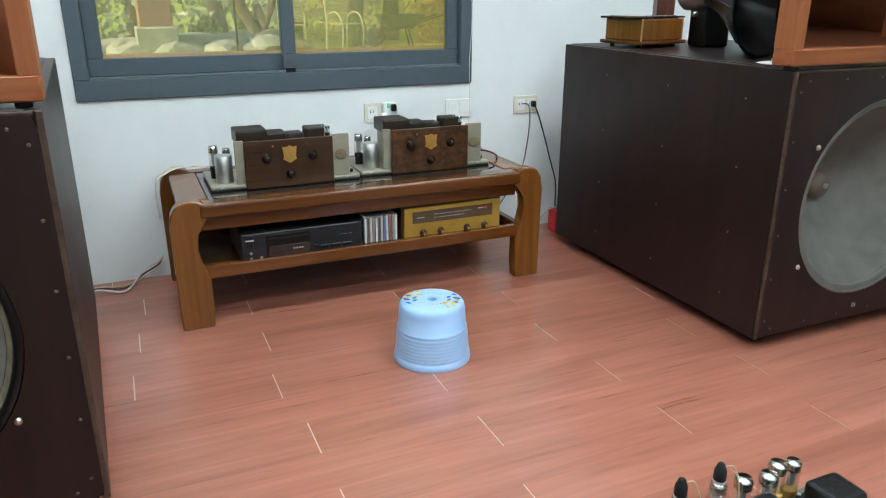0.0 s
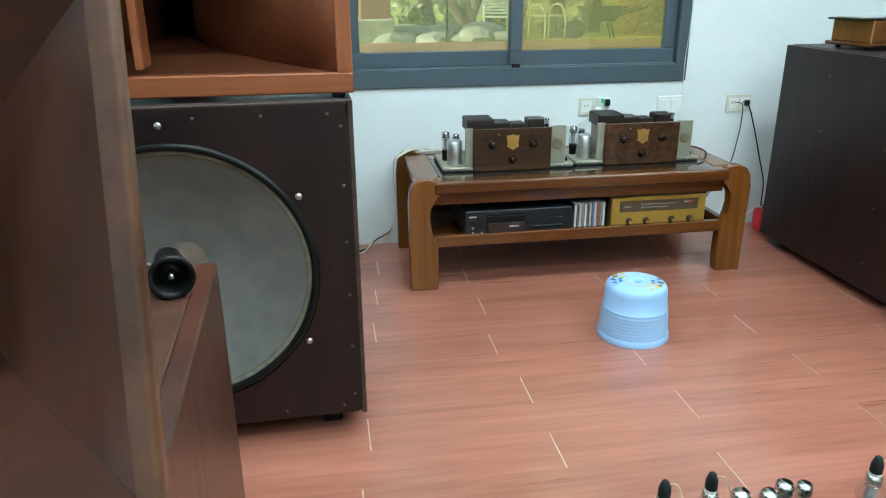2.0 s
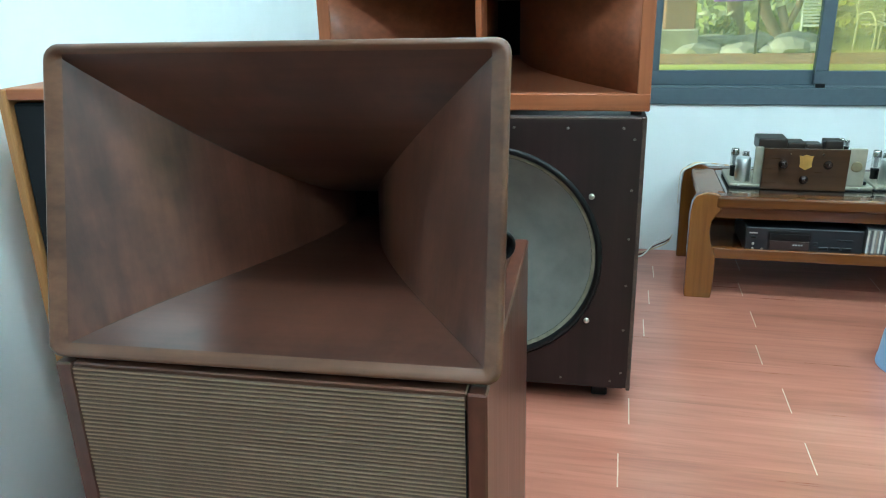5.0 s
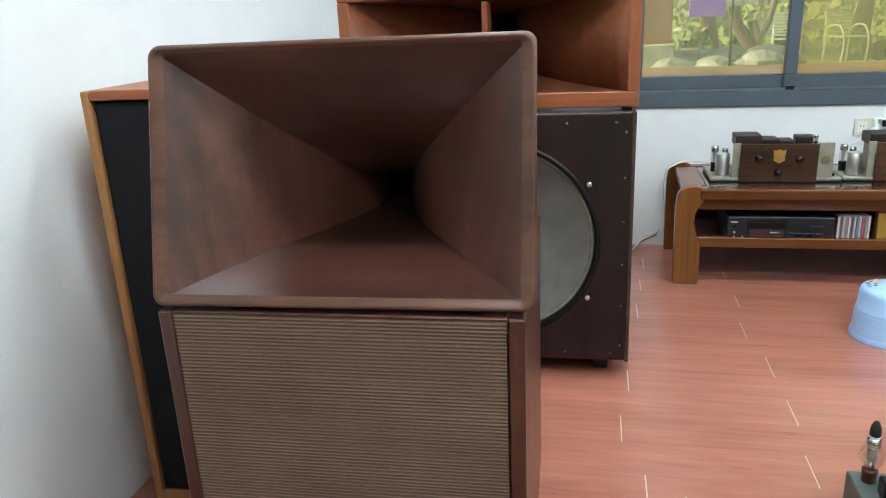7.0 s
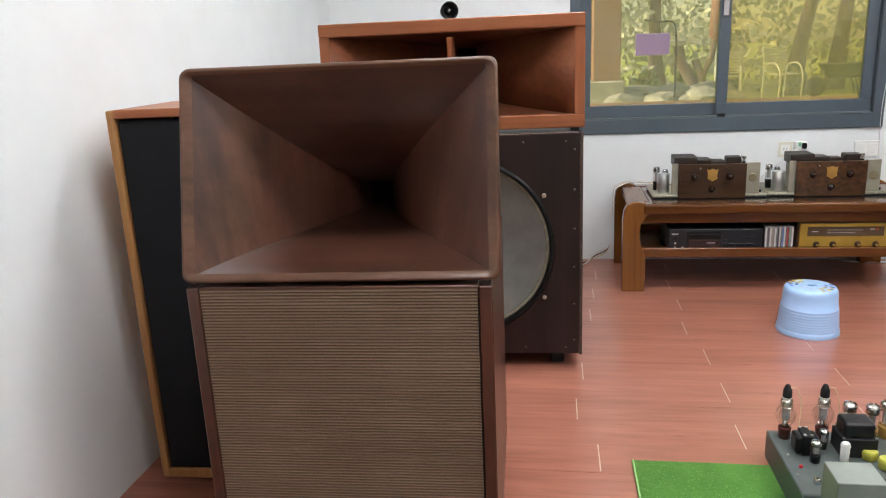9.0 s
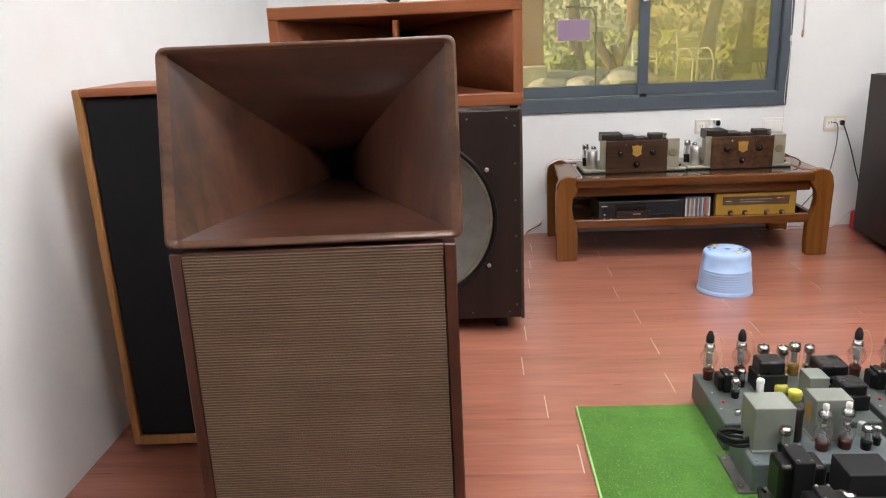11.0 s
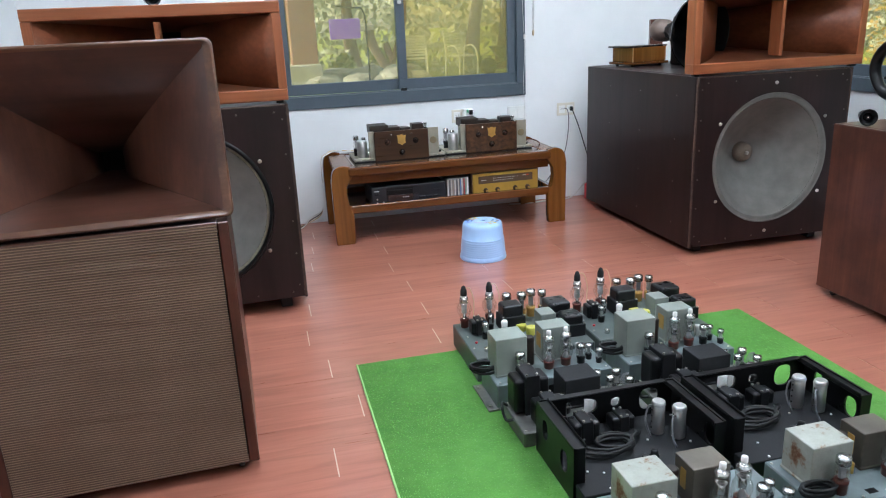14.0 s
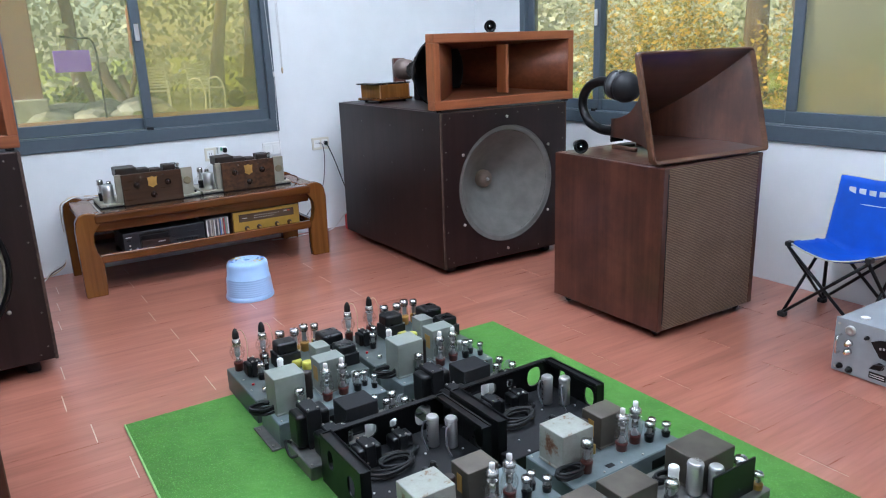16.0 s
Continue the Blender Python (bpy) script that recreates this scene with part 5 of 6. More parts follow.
def tuner():
    t = thing("radio_tuner", (0.786, 0.603, 0.190), "gold-faced vintage radio tuner in a dark wooden case", "radio")
    part("case", boxm((0, 0.13, 0.074), (0.418, 0.25, 0.146), 0.003), M_TUNERCASE, t)
    part("face", boxm((0, -0.001, 0.074), (0.402, 0.014, 0.130), 0.002), M_GOLDFACE, t, "gold metal face")
    part("dial", boxm((0, -0.0085, 0.102), (0.335, 0.003, 0.045), 0.001), M_DIAL, t, "brown glass dial")
    for row, n, z in ((0, 15, 0.109), (1, 12, 0.096)):
        for k in range(n):
            part("dial_mark", boxm((-0.075 + 0.0105 * k, -0.0105, z), (0.004 if k % 3 else 0.007, 0.0008, 0.003)), M_PRINT, t)
    part("dial_mark", boxm((-0.135, -0.0105, 0.101), (0.03, 0.0008, 0.003)), M_PRINT, t)
    part("tuning_lamp", boxm((0.135, -0.0105, 0.112), (0.014, 0.001, 0.007)), M_REDLAMP, t, "small red lamp")
    part("dial_mark", boxm((0.115, -0.0105, 0.112), (0.02, 0.0008, 0.004)), M_PRINT, t)
    for dx in (-0.125, -0.052, 0.058, 0.135):
        k = knob(t, (dx, -0.008, 0.040), r=0.0135, m=M_PANEL)
        part("knob_cap", can(0.006, 0.002, (dx, -0.026, 0.040), (0, -1, 0), 12, 0.0005), M_GOLD, k)
    for sx in (-0.17, 0.17):
        for y in (0.04, 0.22):
            part("foot", can(0.012, 0.003, (sx, y, -0.0015), seg=12, edge=0.0005), M_RUBBER, t)


tuner()


def discs():
    rnd = random.Random(7)
    cols = [(0.62, 0.60, 0.55), (0.10, 0.09, 0.09), (0.55, 0.52, 0.46), (0.30, 0.25, 0.2), (0.66, 0.65, 0.62), (0.07, 0.07, 0.08), (0.58, 0.56, 0.5), (0.12, 0.20, 0.42), (0.62, 0.6, 0.55), (0.45, 0.06, 0.05), (0.2, 0.3, 0.22), (0.68, 0.67, 0.64)]
    case_m = plain("clear_case_edge", (0.30, 0.30, 0.30), 0.15)
    for k, c in enumerate(cols):
        h = 0.124 + rnd.uniform(0, 0.004)
        t = thing("disc_case", (0.434 + 0.0108 * k, 0.595 + rnd.uniform(-0.004, 0.006), 0.190), "plastic disc case standing upright on the shelf", "disc case", "disc cases on the shelf")
        part("case", boxm((0, 0.072, h / 2), (0.0098, 0.140, h), 0.0008), case_m, t)
        part("spine", boxm((0, 0.0015, h / 2), (0.0066, 0.0018, h - 0.008)), plain("disc_spine", c, 0.4), t)


discs()

# wall plates, cords and plugs
M_IVORY = plain("ivory_plastic", (0.68, 0.64, 0.54), 0.4, vary=0.04)
M_WHITE_PL = plain("white_plastic", (0.78, 0.78, 0.76), 0.4, vary=0.04)
M_CORD_GREY = plain("grey_cord", (0.14, 0.14, 0.15), 0.5)
M_CORD_CREAM = plain("cream_cord", (0.58, 0.46, 0.30), 0.5)
M_CORD_WHITE = plain("white_cord", (0.70, 0.70, 0.68), 0.5)
M_RED = plain("red_plastic", (0.60, 0.020, 0.030), 0.35, vary=0.1)


def wall_plate(x, z, label, sockets):
    t = thing("wall_socket", (x, YN, z), label, "wall socket", "wall sockets")
    part("plate", boxm((0, -0.004, 0), (0.125, 0.008, 0.082), 0.003, 2), M_IVORY if sockets else M_WHITE_PL, t)
    for dx in (-0.028, 0.028):
        part("insert", boxm((dx, -0.008, 0), (0.044, 0.003, 0.050), 0.001), M_WHITE_PL, t)
        if sockets:
            for s in (-0.007, 0.007):
                part("slot", boxm((dx + s, -0.010, 0.004), (0.0025, 0.002, 0.011)), M_BLACK, t)
    return t


wall_plate(0.677, 0.606, "white wall socket plate with plugs in it", True)
wall_plate(1.053, 0.602, "blank white wall plate under the window", False)
wall_plate(1.398, 0.600, "ivory wall socket plate with two cords plugged in", True)
ad = thing("plug_adapter", (0.707, YN - 0.012, 0.611), "white multi-plug adapter with a green and an orange plug", "plug adapter")
part("body", boxm((0.01, -0.022, 0.012), (0.06, 0.035, 0.055), 0.006, 2), M_WHITE_PL, ad)
part("plug", boxm((0.02, -0.050, 0.02), (0.022, 0.024, 0.03), 0.004), M_BLACK, ad)
part("plug", boxm((-0.022, -0.048, -0.012), (0.03, 0.022, 0.024), 0.008, 2), M_WHITE_PL, ad)
part("tag", boxm((0.0, -0.042, 0.028), (0.012, 0.004, 0.02), 0.001), M_PR_GREEN, ad)
part("tag", boxm((0.012, -0.046, -0.022), (0.016, 0.010, 0.010), 0.003), plain("orange_plastic", (0.8, 0.2, 0.03), 0.4), ad)
single("mains_cable", cable([(0.689, YN - 0.05, 0.59), (0.629, YN - 0.07, 0.56), (0.549, YN - 0.08, 0.50), (0.489, YN - 0.10, 0.455)], 0.003), M_CORD_WHITE, "white cord hanging from a plug adapter", "cord")
c1 = thing("mains_cable", (0, 0, 0), "two grey cords hanging from a wall socket", "cord")
part("cord", cable([(1.384, YN - 0.012, 0.605), (1.391, YN - 0.05, 0.600), (1.407, YN - 0.035, 0.53), (1.404, YN - 0.025, 0.42), (1.374, YN - 0.03, 0.30), (1.279, YN - 0.05, 0.18), (1.179, YN - 0.1, 0.10)], 0.0032), M_CORD_GREY, c1)
part("cord", cable([(1.432, YN - 0.012, 0.600), (1.435, YN - 0.04, 0.585), (1.482, YN - 0.03, 0.48), (1.532, YN - 0.03, 0.33), (1.562, YN - 0.04, 0.22), (1.547, YN - 0.07, 0.12), (1.532, YN - 0.10, 0.09)], 0.0032), M_RUBBER, c1)
part("plug", boxm((1.432, YN - 0.022, 0.602), (0.019, 0.026, 0.028), 0.004), M_BLACK, c1)
red = thing("red_adapter", (1.532, 1.025, 0), "red plastic power adapter standing on the floor", "power adapter")
part("body", boxm((0, 0, 0.056), (0.062, 0.075, 0.112), 0.008, 2), M_RED, red)
part("collar", can(0.010, 0.014, (0, 0, 0.111), seg=12), M_RUBBER, red)
part("recess", boxm((-0.012, -0.0375, 0.06), (0.03, 0.003, 0.05), 0.001), plain("dark_red", (0.25, 0.01, 0.015), 0.4), red)
single("mains_cable", cable([(1.522, 1.02, 0.122), (1.492, 1.05, 0.10), (1.429, 1.06, 0.03), (1.369, 1.07, 0.006), (1.249, 1.08, 0.005), (1.109, 1.06, 0.005), (0.969, 1.08, 0.005)], 0.004), M_CORD_WHITE, "white cord lying along the wall", "cord")
fc = thing("speaker_cord", (0, 0, 0), "cream and brown cords lying along the wall", "cord")
for k, m in ((0, M_CORD_CREAM), (1, M_BASE_BROWN), (2, M_CORD_WHITE)):
    part("strand", cable([(-0.625, 1.07 - 0.02 * k, 0.006), (-0.505, 1.09 - 0.025 * k, 0.006 + 0.004 * k), (-0.405, 1.07 - 0.03 * k, 0.008), (-0.335, 1.105, 0.02 + 0.012 * k), (-0.275, 1.118, 0.05 + 0.01 * k), (-0.255, 1.124, 0.09)], 0.0035), m, fc)
tc = thing("table_cord", (0, 0, 0), "cream cords laid over the table's back corner", "cord")
for k in range(3):
    part("strand", cable([(-0.06 + 0.01 * k, 1.04, 0.455), (-0.115, 1.05, 0.460), (-0.17 - 0.006 * k, 1.03 + 0.01 * k, 0.462), (-0.210, 1.00 + 0.012 * k, 0.452), (-0.243, 0.99 + 0.012 * k, 0.43), (-0.250, 0.99 + 0.012 * k, 0.36), (-0.248, 1.0 + 0.01 * k, 0.28)], 0.0035), M_CORD_CREAM if k else M_CORD_WHITE, tc)
single("table_cord", cable([(0.992, 0.84, 0.465), (1.022, 0.82, 0.475), (1.062, 0.80, 0.462), (1.092, 0.83, 0.44), (1.102, 0.90, 0.43)], 0.004), M_BASE_BROWN, "brown cord lying on the table's end", "cord")
bl = thing("blind_cord", (0, 0, 0), "thin blind cord with a wooden toggle beside the window", "blind cord")
part("cord", tube(bmesh.new(), [(1.167, YN - 0.03, 2.3), (1.165, YN - 0.03, 1.12)], 0.0016, 6), M_CORD_WHITE, bl)
part("cord", tube(bmesh.new(), [(1.144, YN - 0.03, 2.3), (1.161, YN - 0.03, 1.12)], 0.0016, 6), M_CORD_WHITE, bl)
part("toggle", turned([(-0.001, 0), (0.006, 0.008), (0.007, 0.03), (0.000, 0.048), (0, 0.05)], (1.163, YN - 0.03, 1.075), seg=14), M_CORD_CREAM, bl)
part("long_cord", cable([(1.062, YN - 0.03, 2.3), (1.092, YN - 0.03, 1.3), (1.104, YN - 0.03, 1.0), (1.097, YN - 0.025, 0.8), (1.104, YN - 0.02, 0.62), (1.100, YN - 0.02, 0.53)], 0.0014), M_CORD_WHITE, bl)
part("cleat", boxm((1.109, YN - 0.022, 1.075), (0.015, 0.016, 0.03), 0.003), M_WHITE_PL, bl)


# ---- things on the bass box ----
def crystal_radio():
    t = thing("wooden_radio", (1.655, 0.655, 0.886), "small wooden radio box with a glass lid, on a bass speaker", "radio", rz=10)
    for sx in (-0.10, 0.10):
        for sy in (-0.07, 0.07):
            part("foot", can(0.010, 0.014, (sx, sy, 0), seg=12), M_BLACK, t)
    part("base", boxm((0, 0, 0.020), (0.265, 0.225, 0.014), 0.004), M_BENCH, t)
    part("box", boxm((0, 0, 0.068), (0.235, 0.195, 0.082), 0.004), M_BENCH_V, t, "golden brown wooden box")
    for sx in (-1, 1):
        part("corner_trim", boxm((sx * 0.1165, -0.097, 0.068), (0.006, 0.006, 0.082), 0.001), M_OAK, t)
    part("lid_frame", boxm((-0.01, 0, 0.114), (0.285, 0.19, 0.008), 0.002), M_BAKELITE, t)
    part("lid_glass", boxm((-0.01, 0, 0.1195), (0.235, 0.14, 0.003), 0.001), M_CHROME, t, "bright glass lid")


crystal_radio()


def metal_horn():
    t = thing("metal_horn", (0, 0, 0), "black ribbed metal horn lying on a bass speaker", "horn speaker")
    c, ax = Vector((1.655, 0.02, 1.075)), Vector((-0.16, 0.98, 0.05)).normalized()
    prof = [(0.184, 0.0), (0.187, -0.004), (0.189, 0.003), (0.172, 0.025), (0.143, 0.06), (0.110, 0.10), (0.075, 0.15), (0.048, 0.20), (0.036, 0.24)]
    bm = turned(prof + [(r - 0.004, h) for r, h in reversed(prof[3:])] + [(0.180, 0.0)], c, ax, 48, False)
    part("bell", bm, M_BLACK, t)
    rot = Vector((0, 0, 1)).rotation_difference(ax).to_matrix()
    for k in range(10):
        a = 2 * math.pi * k / 10
        pts = [c + rot @ Vector(((r + 0.001) * math.cos(a), (r + 0.001) * math.sin(a), h)) for r, h in prof[2:]]
        part("rib", tube(bmesh.new(), pts, 0.0035, 6), M_BLACK, t)
    part("neck", turned([(0.036, 0.235), (0.044, 0.24), (0.044, 0.26), (0.058, 0.265), (0.060, 0.33), (0.05, 0.345), (0, 0.346)], c, ax, 28), plain("grey_brown_driver", (0.16, 0.12, 0.10), 0.4, 0.3), t, "grey-brown driver pot")


metal_horn()
bx = thing("black_battery_box", (1.87, 0.52, 0.887), "black box with a terminal, on a bass speaker", "box", rz=-10)
part("case", boxm((0, 0, 0.085), (0.115, 0.115, 0.17), 0.010, 2), M_BLACK, bx)
part("terminal", can(0.010, 0.022, (-0.058, 0, 0.125), (-1, 0, 0), 12), M_STEEL, bx)
part("lid", boxm((0, 0, 0.176), (0.122, 0.122, 0.014), 0.004), M_BAKELITE, bx)
wb = thing("wooden_block", (1.80, 0.72, 0.887), "upright dark wooden block on a bass speaker", "block", rz=-20)
part("block", boxm((0, 0, 0.13), (0.075, 0.06, 0.26), 0.004), M_WALNUT_V, wb)
pp = thing("paper_packet", (1.545, -0.145, 0.887), "crumpled white paper with a clear packet on it", "paper", rz=20)
part("paper", turned([(0.055, 0), (0.062, 0.002), (0.040, 0.006), (0, 0.005)], (0, 0, 0), seg=9), M_WHITE_PL, pp)
part("packet", boxm((0.01, 0, 0.012), (0.055, 0.03, 0.012), 0.003), M_SILVER, pp)


# ---- folding chair ----
M_BLUE = plain("blue_polyester", (0.008, 0.075, 0.50), 0.7, vary=0.2, scale=9, bumps=0.25)
M_PIPING = plain("pale_piping", (0.62, 0.62, 0.52), 0.6)


def camp_chair():
    t = thing("camping_chair", (2.31, -1.915, 0), "low blue fabric camping chair with a black folding frame", "chair")
    D, W, S = 0.27, 0.345, 0.335
    r = 0.0085

    def seat_pt(u, v):
        """u: front to back and up the back; v: -1 to 1 across."""
        sag = (1 - v * v)
        if u <= 1:
            return Vector((u * D, v * W / 2 * (1 - 0.05 * u), S + 0.02 * u * 0 + 0.01 * abs(v) - 0.055 * sag * math.sin(math.pi * (0.22 + 0.6 * u)) - 0.03 * u))
        k = u - 1
        return Vector((D + 0.085 * k - 0.02 * sag * (1 - k) + 0.015 * sag, v * W / 2 * (0.95 + 0.02 * k), S - 0.03 + 0.01 * abs(v) - 0.055 * sag * math.sin(math.pi * 0.82) * (1 - k) + 0.285 * k))

    bm = bmesh.new()
    nu, nv = 24, 16
    grid = [[bm.verts.new(seat_pt(2 * i / nu, -1 + 2 * j / nv) + Vector((0, 0, 0.004 * noise.noise(Vector((i * 0.6, j * 0.5, 2)))))) for j in range(nv + 1)] for i in range(nu + 1)]
    for i in range(nu):
        for j in range(nv):
            bm.faces.new((grid[i][j], grid[i + 1][j], grid[i + 1][j + 1], grid[i][j + 1])).smooth = True
    bmesh.ops.recalc_face_normals(bm, faces=bm.faces)
    bmesh.ops.solidify(bm, geom=bm.faces[:], thickness=0.003)
    part("fabric", bm, M_BLUE, t, "blue fabric sling")
    edge = [seat_pt(0, -1 + 0.125 * j) for j in range(17)]
    part("front_piping", tube(bmesh.new(), edge, 0.004, 6), M_PIPING, t)
    for v in (-1, 1):
        part("side_piping", tube(bmesh.new(), [seat_pt(2 * i / 24, v) for i in range(25)], 0.004, 6), M_PIPING, t)
    part("top_piping", tube(bmesh.new(), [seat_pt(2, -1 + 0.125 * j) for j in range(17)], 0.004, 6), M_PIPING, t)
    # pale bars for the printing
    for j in range(6):
        v = 0.62 - 0.26 * j
        o = seat_pt(1.80, v)
        part("print_bar", boxm((o.x - 0.0045, o.y, o.z), (0.0012, 0.030, 0.036), 0.0005), M_PRINT_W, t)
    o = seat_pt(1.66, 0)
    part("print_line", boxm((o.x - 0.0045, o.y, o.z), (0.0012, 0.27, 0.004)), M_PRINT_W, t)
    fl, fr_, bl_, br_ = (0.0, W / 2, 0), (0.0, -W / 2, 0), (D + 0.03, W / 2 - 0.01, 0), (D + 0.03, -W / 2 + 0.01, 0)

    def up(p, z):
        return (p[0], p[1], z)

    for a, b in ((fl, fr_), (fr_, fl), (bl_, br_), (br_, bl_), (fl, bl_), (bl_, fl), (fr_, br_), (br_, fr_)):
        part("strut", tube(bmesh.new(), [up(a, 0.018), up(b, S - 0.012)], r * 0.85, 8), M_BLACK, t)
    for p in (bl_, br_):
        part("back_post", tube(bmesh.new(), [up(p, 0.02), (p[0] + 0.0, p[1], S), (p[0] + 0.058, p[1] * 0.96, S + 0.24)], r, 8), M_BLACK, t)
    for p in (fl, fr_, bl_, br_):
        part("foot", boxm((p[0], p[1], 0.012), (0.034, 0.034, 0.024), 0.006, 2), M_RUBBER, t)
    for p in (fl, fr_):
        part("corner_cap", boxm((p[0] + 0.004, p[1], S + 0.002), (0.036, 0.026, 0.022), 0.005, 2), M_RUBBER, t)


M_PRINT_W = plain("white_print", (0.75, 0.75, 0.75), 0.6)
camp_chair()


# ---- grey receiver on the floor ----
M_GREYBOX = plain("grey_receiver_paint", (0.30, 0.32, 0.335), 0.45, vary=0.10, scale=12)


def receiver():
    t = thing("radio_receiver", (1.955, -2.175, 0), "grey metal communications receiver standing on the floor", "radio receiver", rz=-90)
    W, D, H = 0.50, 0.37, 0.205
    part("case", boxm((W / 2, D / 2 + 0.01, H / 2 + 0.006), (W, D, H), 0.004), M_GREYBOX, t)
    part("front_panel", boxm((W / 2, 0.004, H / 2 + 0.006), (W + 0.006, 0.012, H + 0.004), 0.002), M_GREYBOX, t)
    for k in range(9):
        part("vent_slot", boxm((W / 2 - 0.02, 0.14 + 0.02 * k, H + 0.007), (0.2, 0.006, 0.003)), M_PLATE, t)
    part("cap", turned([(0.016, 0), (0.017, 0.004), (0.008, 0.006), (0, 0.006)], (0.07, 0.06, H + 0.006), seg=18), M_WHITE_PL, t)
    part("lamp_ring", turned([(0.018, 0), (0.018, 0.008), (0.012, 0.012), (0.007, 0.006), (0, 0.006)], (0.055, -0.002, 0.175), (0, -1, 0), 20), M_SILVER, t)
    for z in (0.125, 0.092):
        c = part("connector", turned([(0.013, 0), (0.013, 0.012), (0.009, 0.014), (0.009, 0.024), (0, 0.024)], (0.055, -0.002, z), (0, -1, 0), 16), M_CHROME, t)
        part("pin", can(0.003, 0.006, (0.055, -0.026, z), (0, -1, 0), 8, 0.001), M_GOLD, c)
    part("handle", tube(bmesh.new(), curve_pts([(0.022, 0, 0.15), (0.022, -0.03, 0.145), (0.022, -0.034, 0.115), (0.022, -0.03, 0.085), (0.022, 0, 0.08)], 4), 0.004, 8), M_CHROME, t, "chrome carrying handle")
    fan = [(0.13, 0.155), (0.16, 0.170), (0.20, 0.175), (0.24, 0.170), (0.27, 0.155), (0.235, 0.105), (0.20, 0.100), (0.165, 0.105)]
    part("dial_window", prism(fan, -0.006, -0.002), M_BLACK, t, "black fan-shaped dial window")
    for k in range(6):
        part("dial_mark", boxm((0.165 + 0.012 * k, -0.0068, 0.14 + 0.002 * (k % 2)), (0.007, 0.001, 0.008)), M_PRINT, t)
    for dx, z, r in ((0.115, 0.165, 0.008), (0.03, 0.028, 0.011), (0.065, 0.024, 0.012), (0.17, 0.072, 0.014), (0.32, 0.075, 0.02), (0.40, 0.075, 0.02), (0.44, 0.15, 0.012)):
        knob(t, (dx, -0.002, z), r=r, m=M_BLACK)
    part("pointer_knob", prism([(0.145, 0.064), (0.158, 0.082), (0.195, 0.09), (0.182, 0.068)], -0.028, -0.016), M_BLACK, t)
    part("name_plate", boxm((0.165, -0.003, 0.032), (0.06, 0.003, 0.024), 0.001), M_BLACK, t, "black name plate")
    for z in (0.036, 0.028):
        part("plate_bar", boxm((0.165, -0.005, z), (0.05, 0.001, 0.003)), M_PRINT, t)
    for dx in (0.012, W - 0.012):
        for z in (0.02, 0.19):
            part("panel_screw", can(0.005, 0.003, (dx, -0.002, z), (0, -1, 0), 10, 0.001), M_STEEL, t)
    for dx in (0.04, W - 0.04):
        for y in (0.05, D - 0.03):
            part("foot", can(0.014, 0.008, (dx, y, 0), seg=12, edge=0.001), M_RUBBER, t)


receiver()
fs = thing("floor_lead", (0, 0, 0), "black plug and cord lying on the floor by the wall", "cord")
part("plug", boxm((-1.60, -1.62, 0.014), (0.09, 0.045, 0.028), 0.006, 2), M_BLACK, fs)
part("cord", cable([(-1.56, -1.62, 0.016), (-1.50, -1.60, 0.04), (-1.47, -1.63, 0.02), (-1.50, -1.70, 0.006), (-1.58, -1.72, 0.005), (-1.66, -1.66, 0.005), (-1.72, -1.60, 0.005)], 0.004), M_BLACK, fs)
tw = thing("tweeter_wire", (0, 0, 0), "twisted red and white wire on a cabinet top", "wire")
for k, m in ((0, M_BASE_BROWN), (1, M_CORD_WHITE)):
    pts = [(-0.762 - 0.008 * i, -1.010 + 0.002 * i, 0.743 + 0.004 * math.sin(i + 3.14 * k) + 0.012 * math.sin(i / 18 * 3.14)) for i in range(14)]
    part("strand", tube(bmesh.new(), pts, 0.0017, 6), m, tw)


# ---- valve amplifiers on the turf ----
M_HAMMER = plain("grey_green_chassis", (0.105, 0.125, 0.118), 0.42, 0.2, vary=0.22, scale=18)
M_BLUEGREY = plain("blue_grey_chassis", (0.16, 0.195, 0.20), 0.42, 0.2, vary=0.2, scale=18)
M_POT_GREY = plain("sage_grey_can", (0.24, 0.265, 0.235), 0.4, 0.1, vary=0.18, scale=10)
M_POT_BROWN = plain("tarnished_can", (0.125, 0.110, 0.088), 0.4, 0.35, vary=0.35, scale=9)
M_ZINC = plain("dull_zinc", (0.20, 0.20, 0.185), 0.45, 0.6, vary=0.3)
M_OCHRE = plain("ochre_base", (0.42, 0.25, 0.06), 0.45, vary=0.15)
M_YELLOW = plain("yellow_green_can", (0.52, 0.50, 0.08), 0.4, vary=0.1)
M_TAR = plain("black_pitch", (0.010, 0.010, 0.011), 0.28, vary=0.2)


def rusty_mat():
    m, nt, b = shader("rusted_can_paint", 0.5, 0.1)
    v = coords(nt)
    n = noise_tex(nt, v, 16, 6, 0.7)
    c = ramp(nt, n, [(0.33, (0.13, 0.055, 0.025)), (0.39, (0.21, 0.15, 0.10)), (0.44, (0.29, 0.30, 0.26)), (0.75, (0.37, 0.385, 0.345))])
    nt.links.new(c, b.inputs["Base Color"])
    rough_from(nt, b, n, 0.75, 0.4)
    bump(nt, b, n, 0.25, 0.001)
    return m


M_RUSTY = rusty_mat()
G0 = 0.009


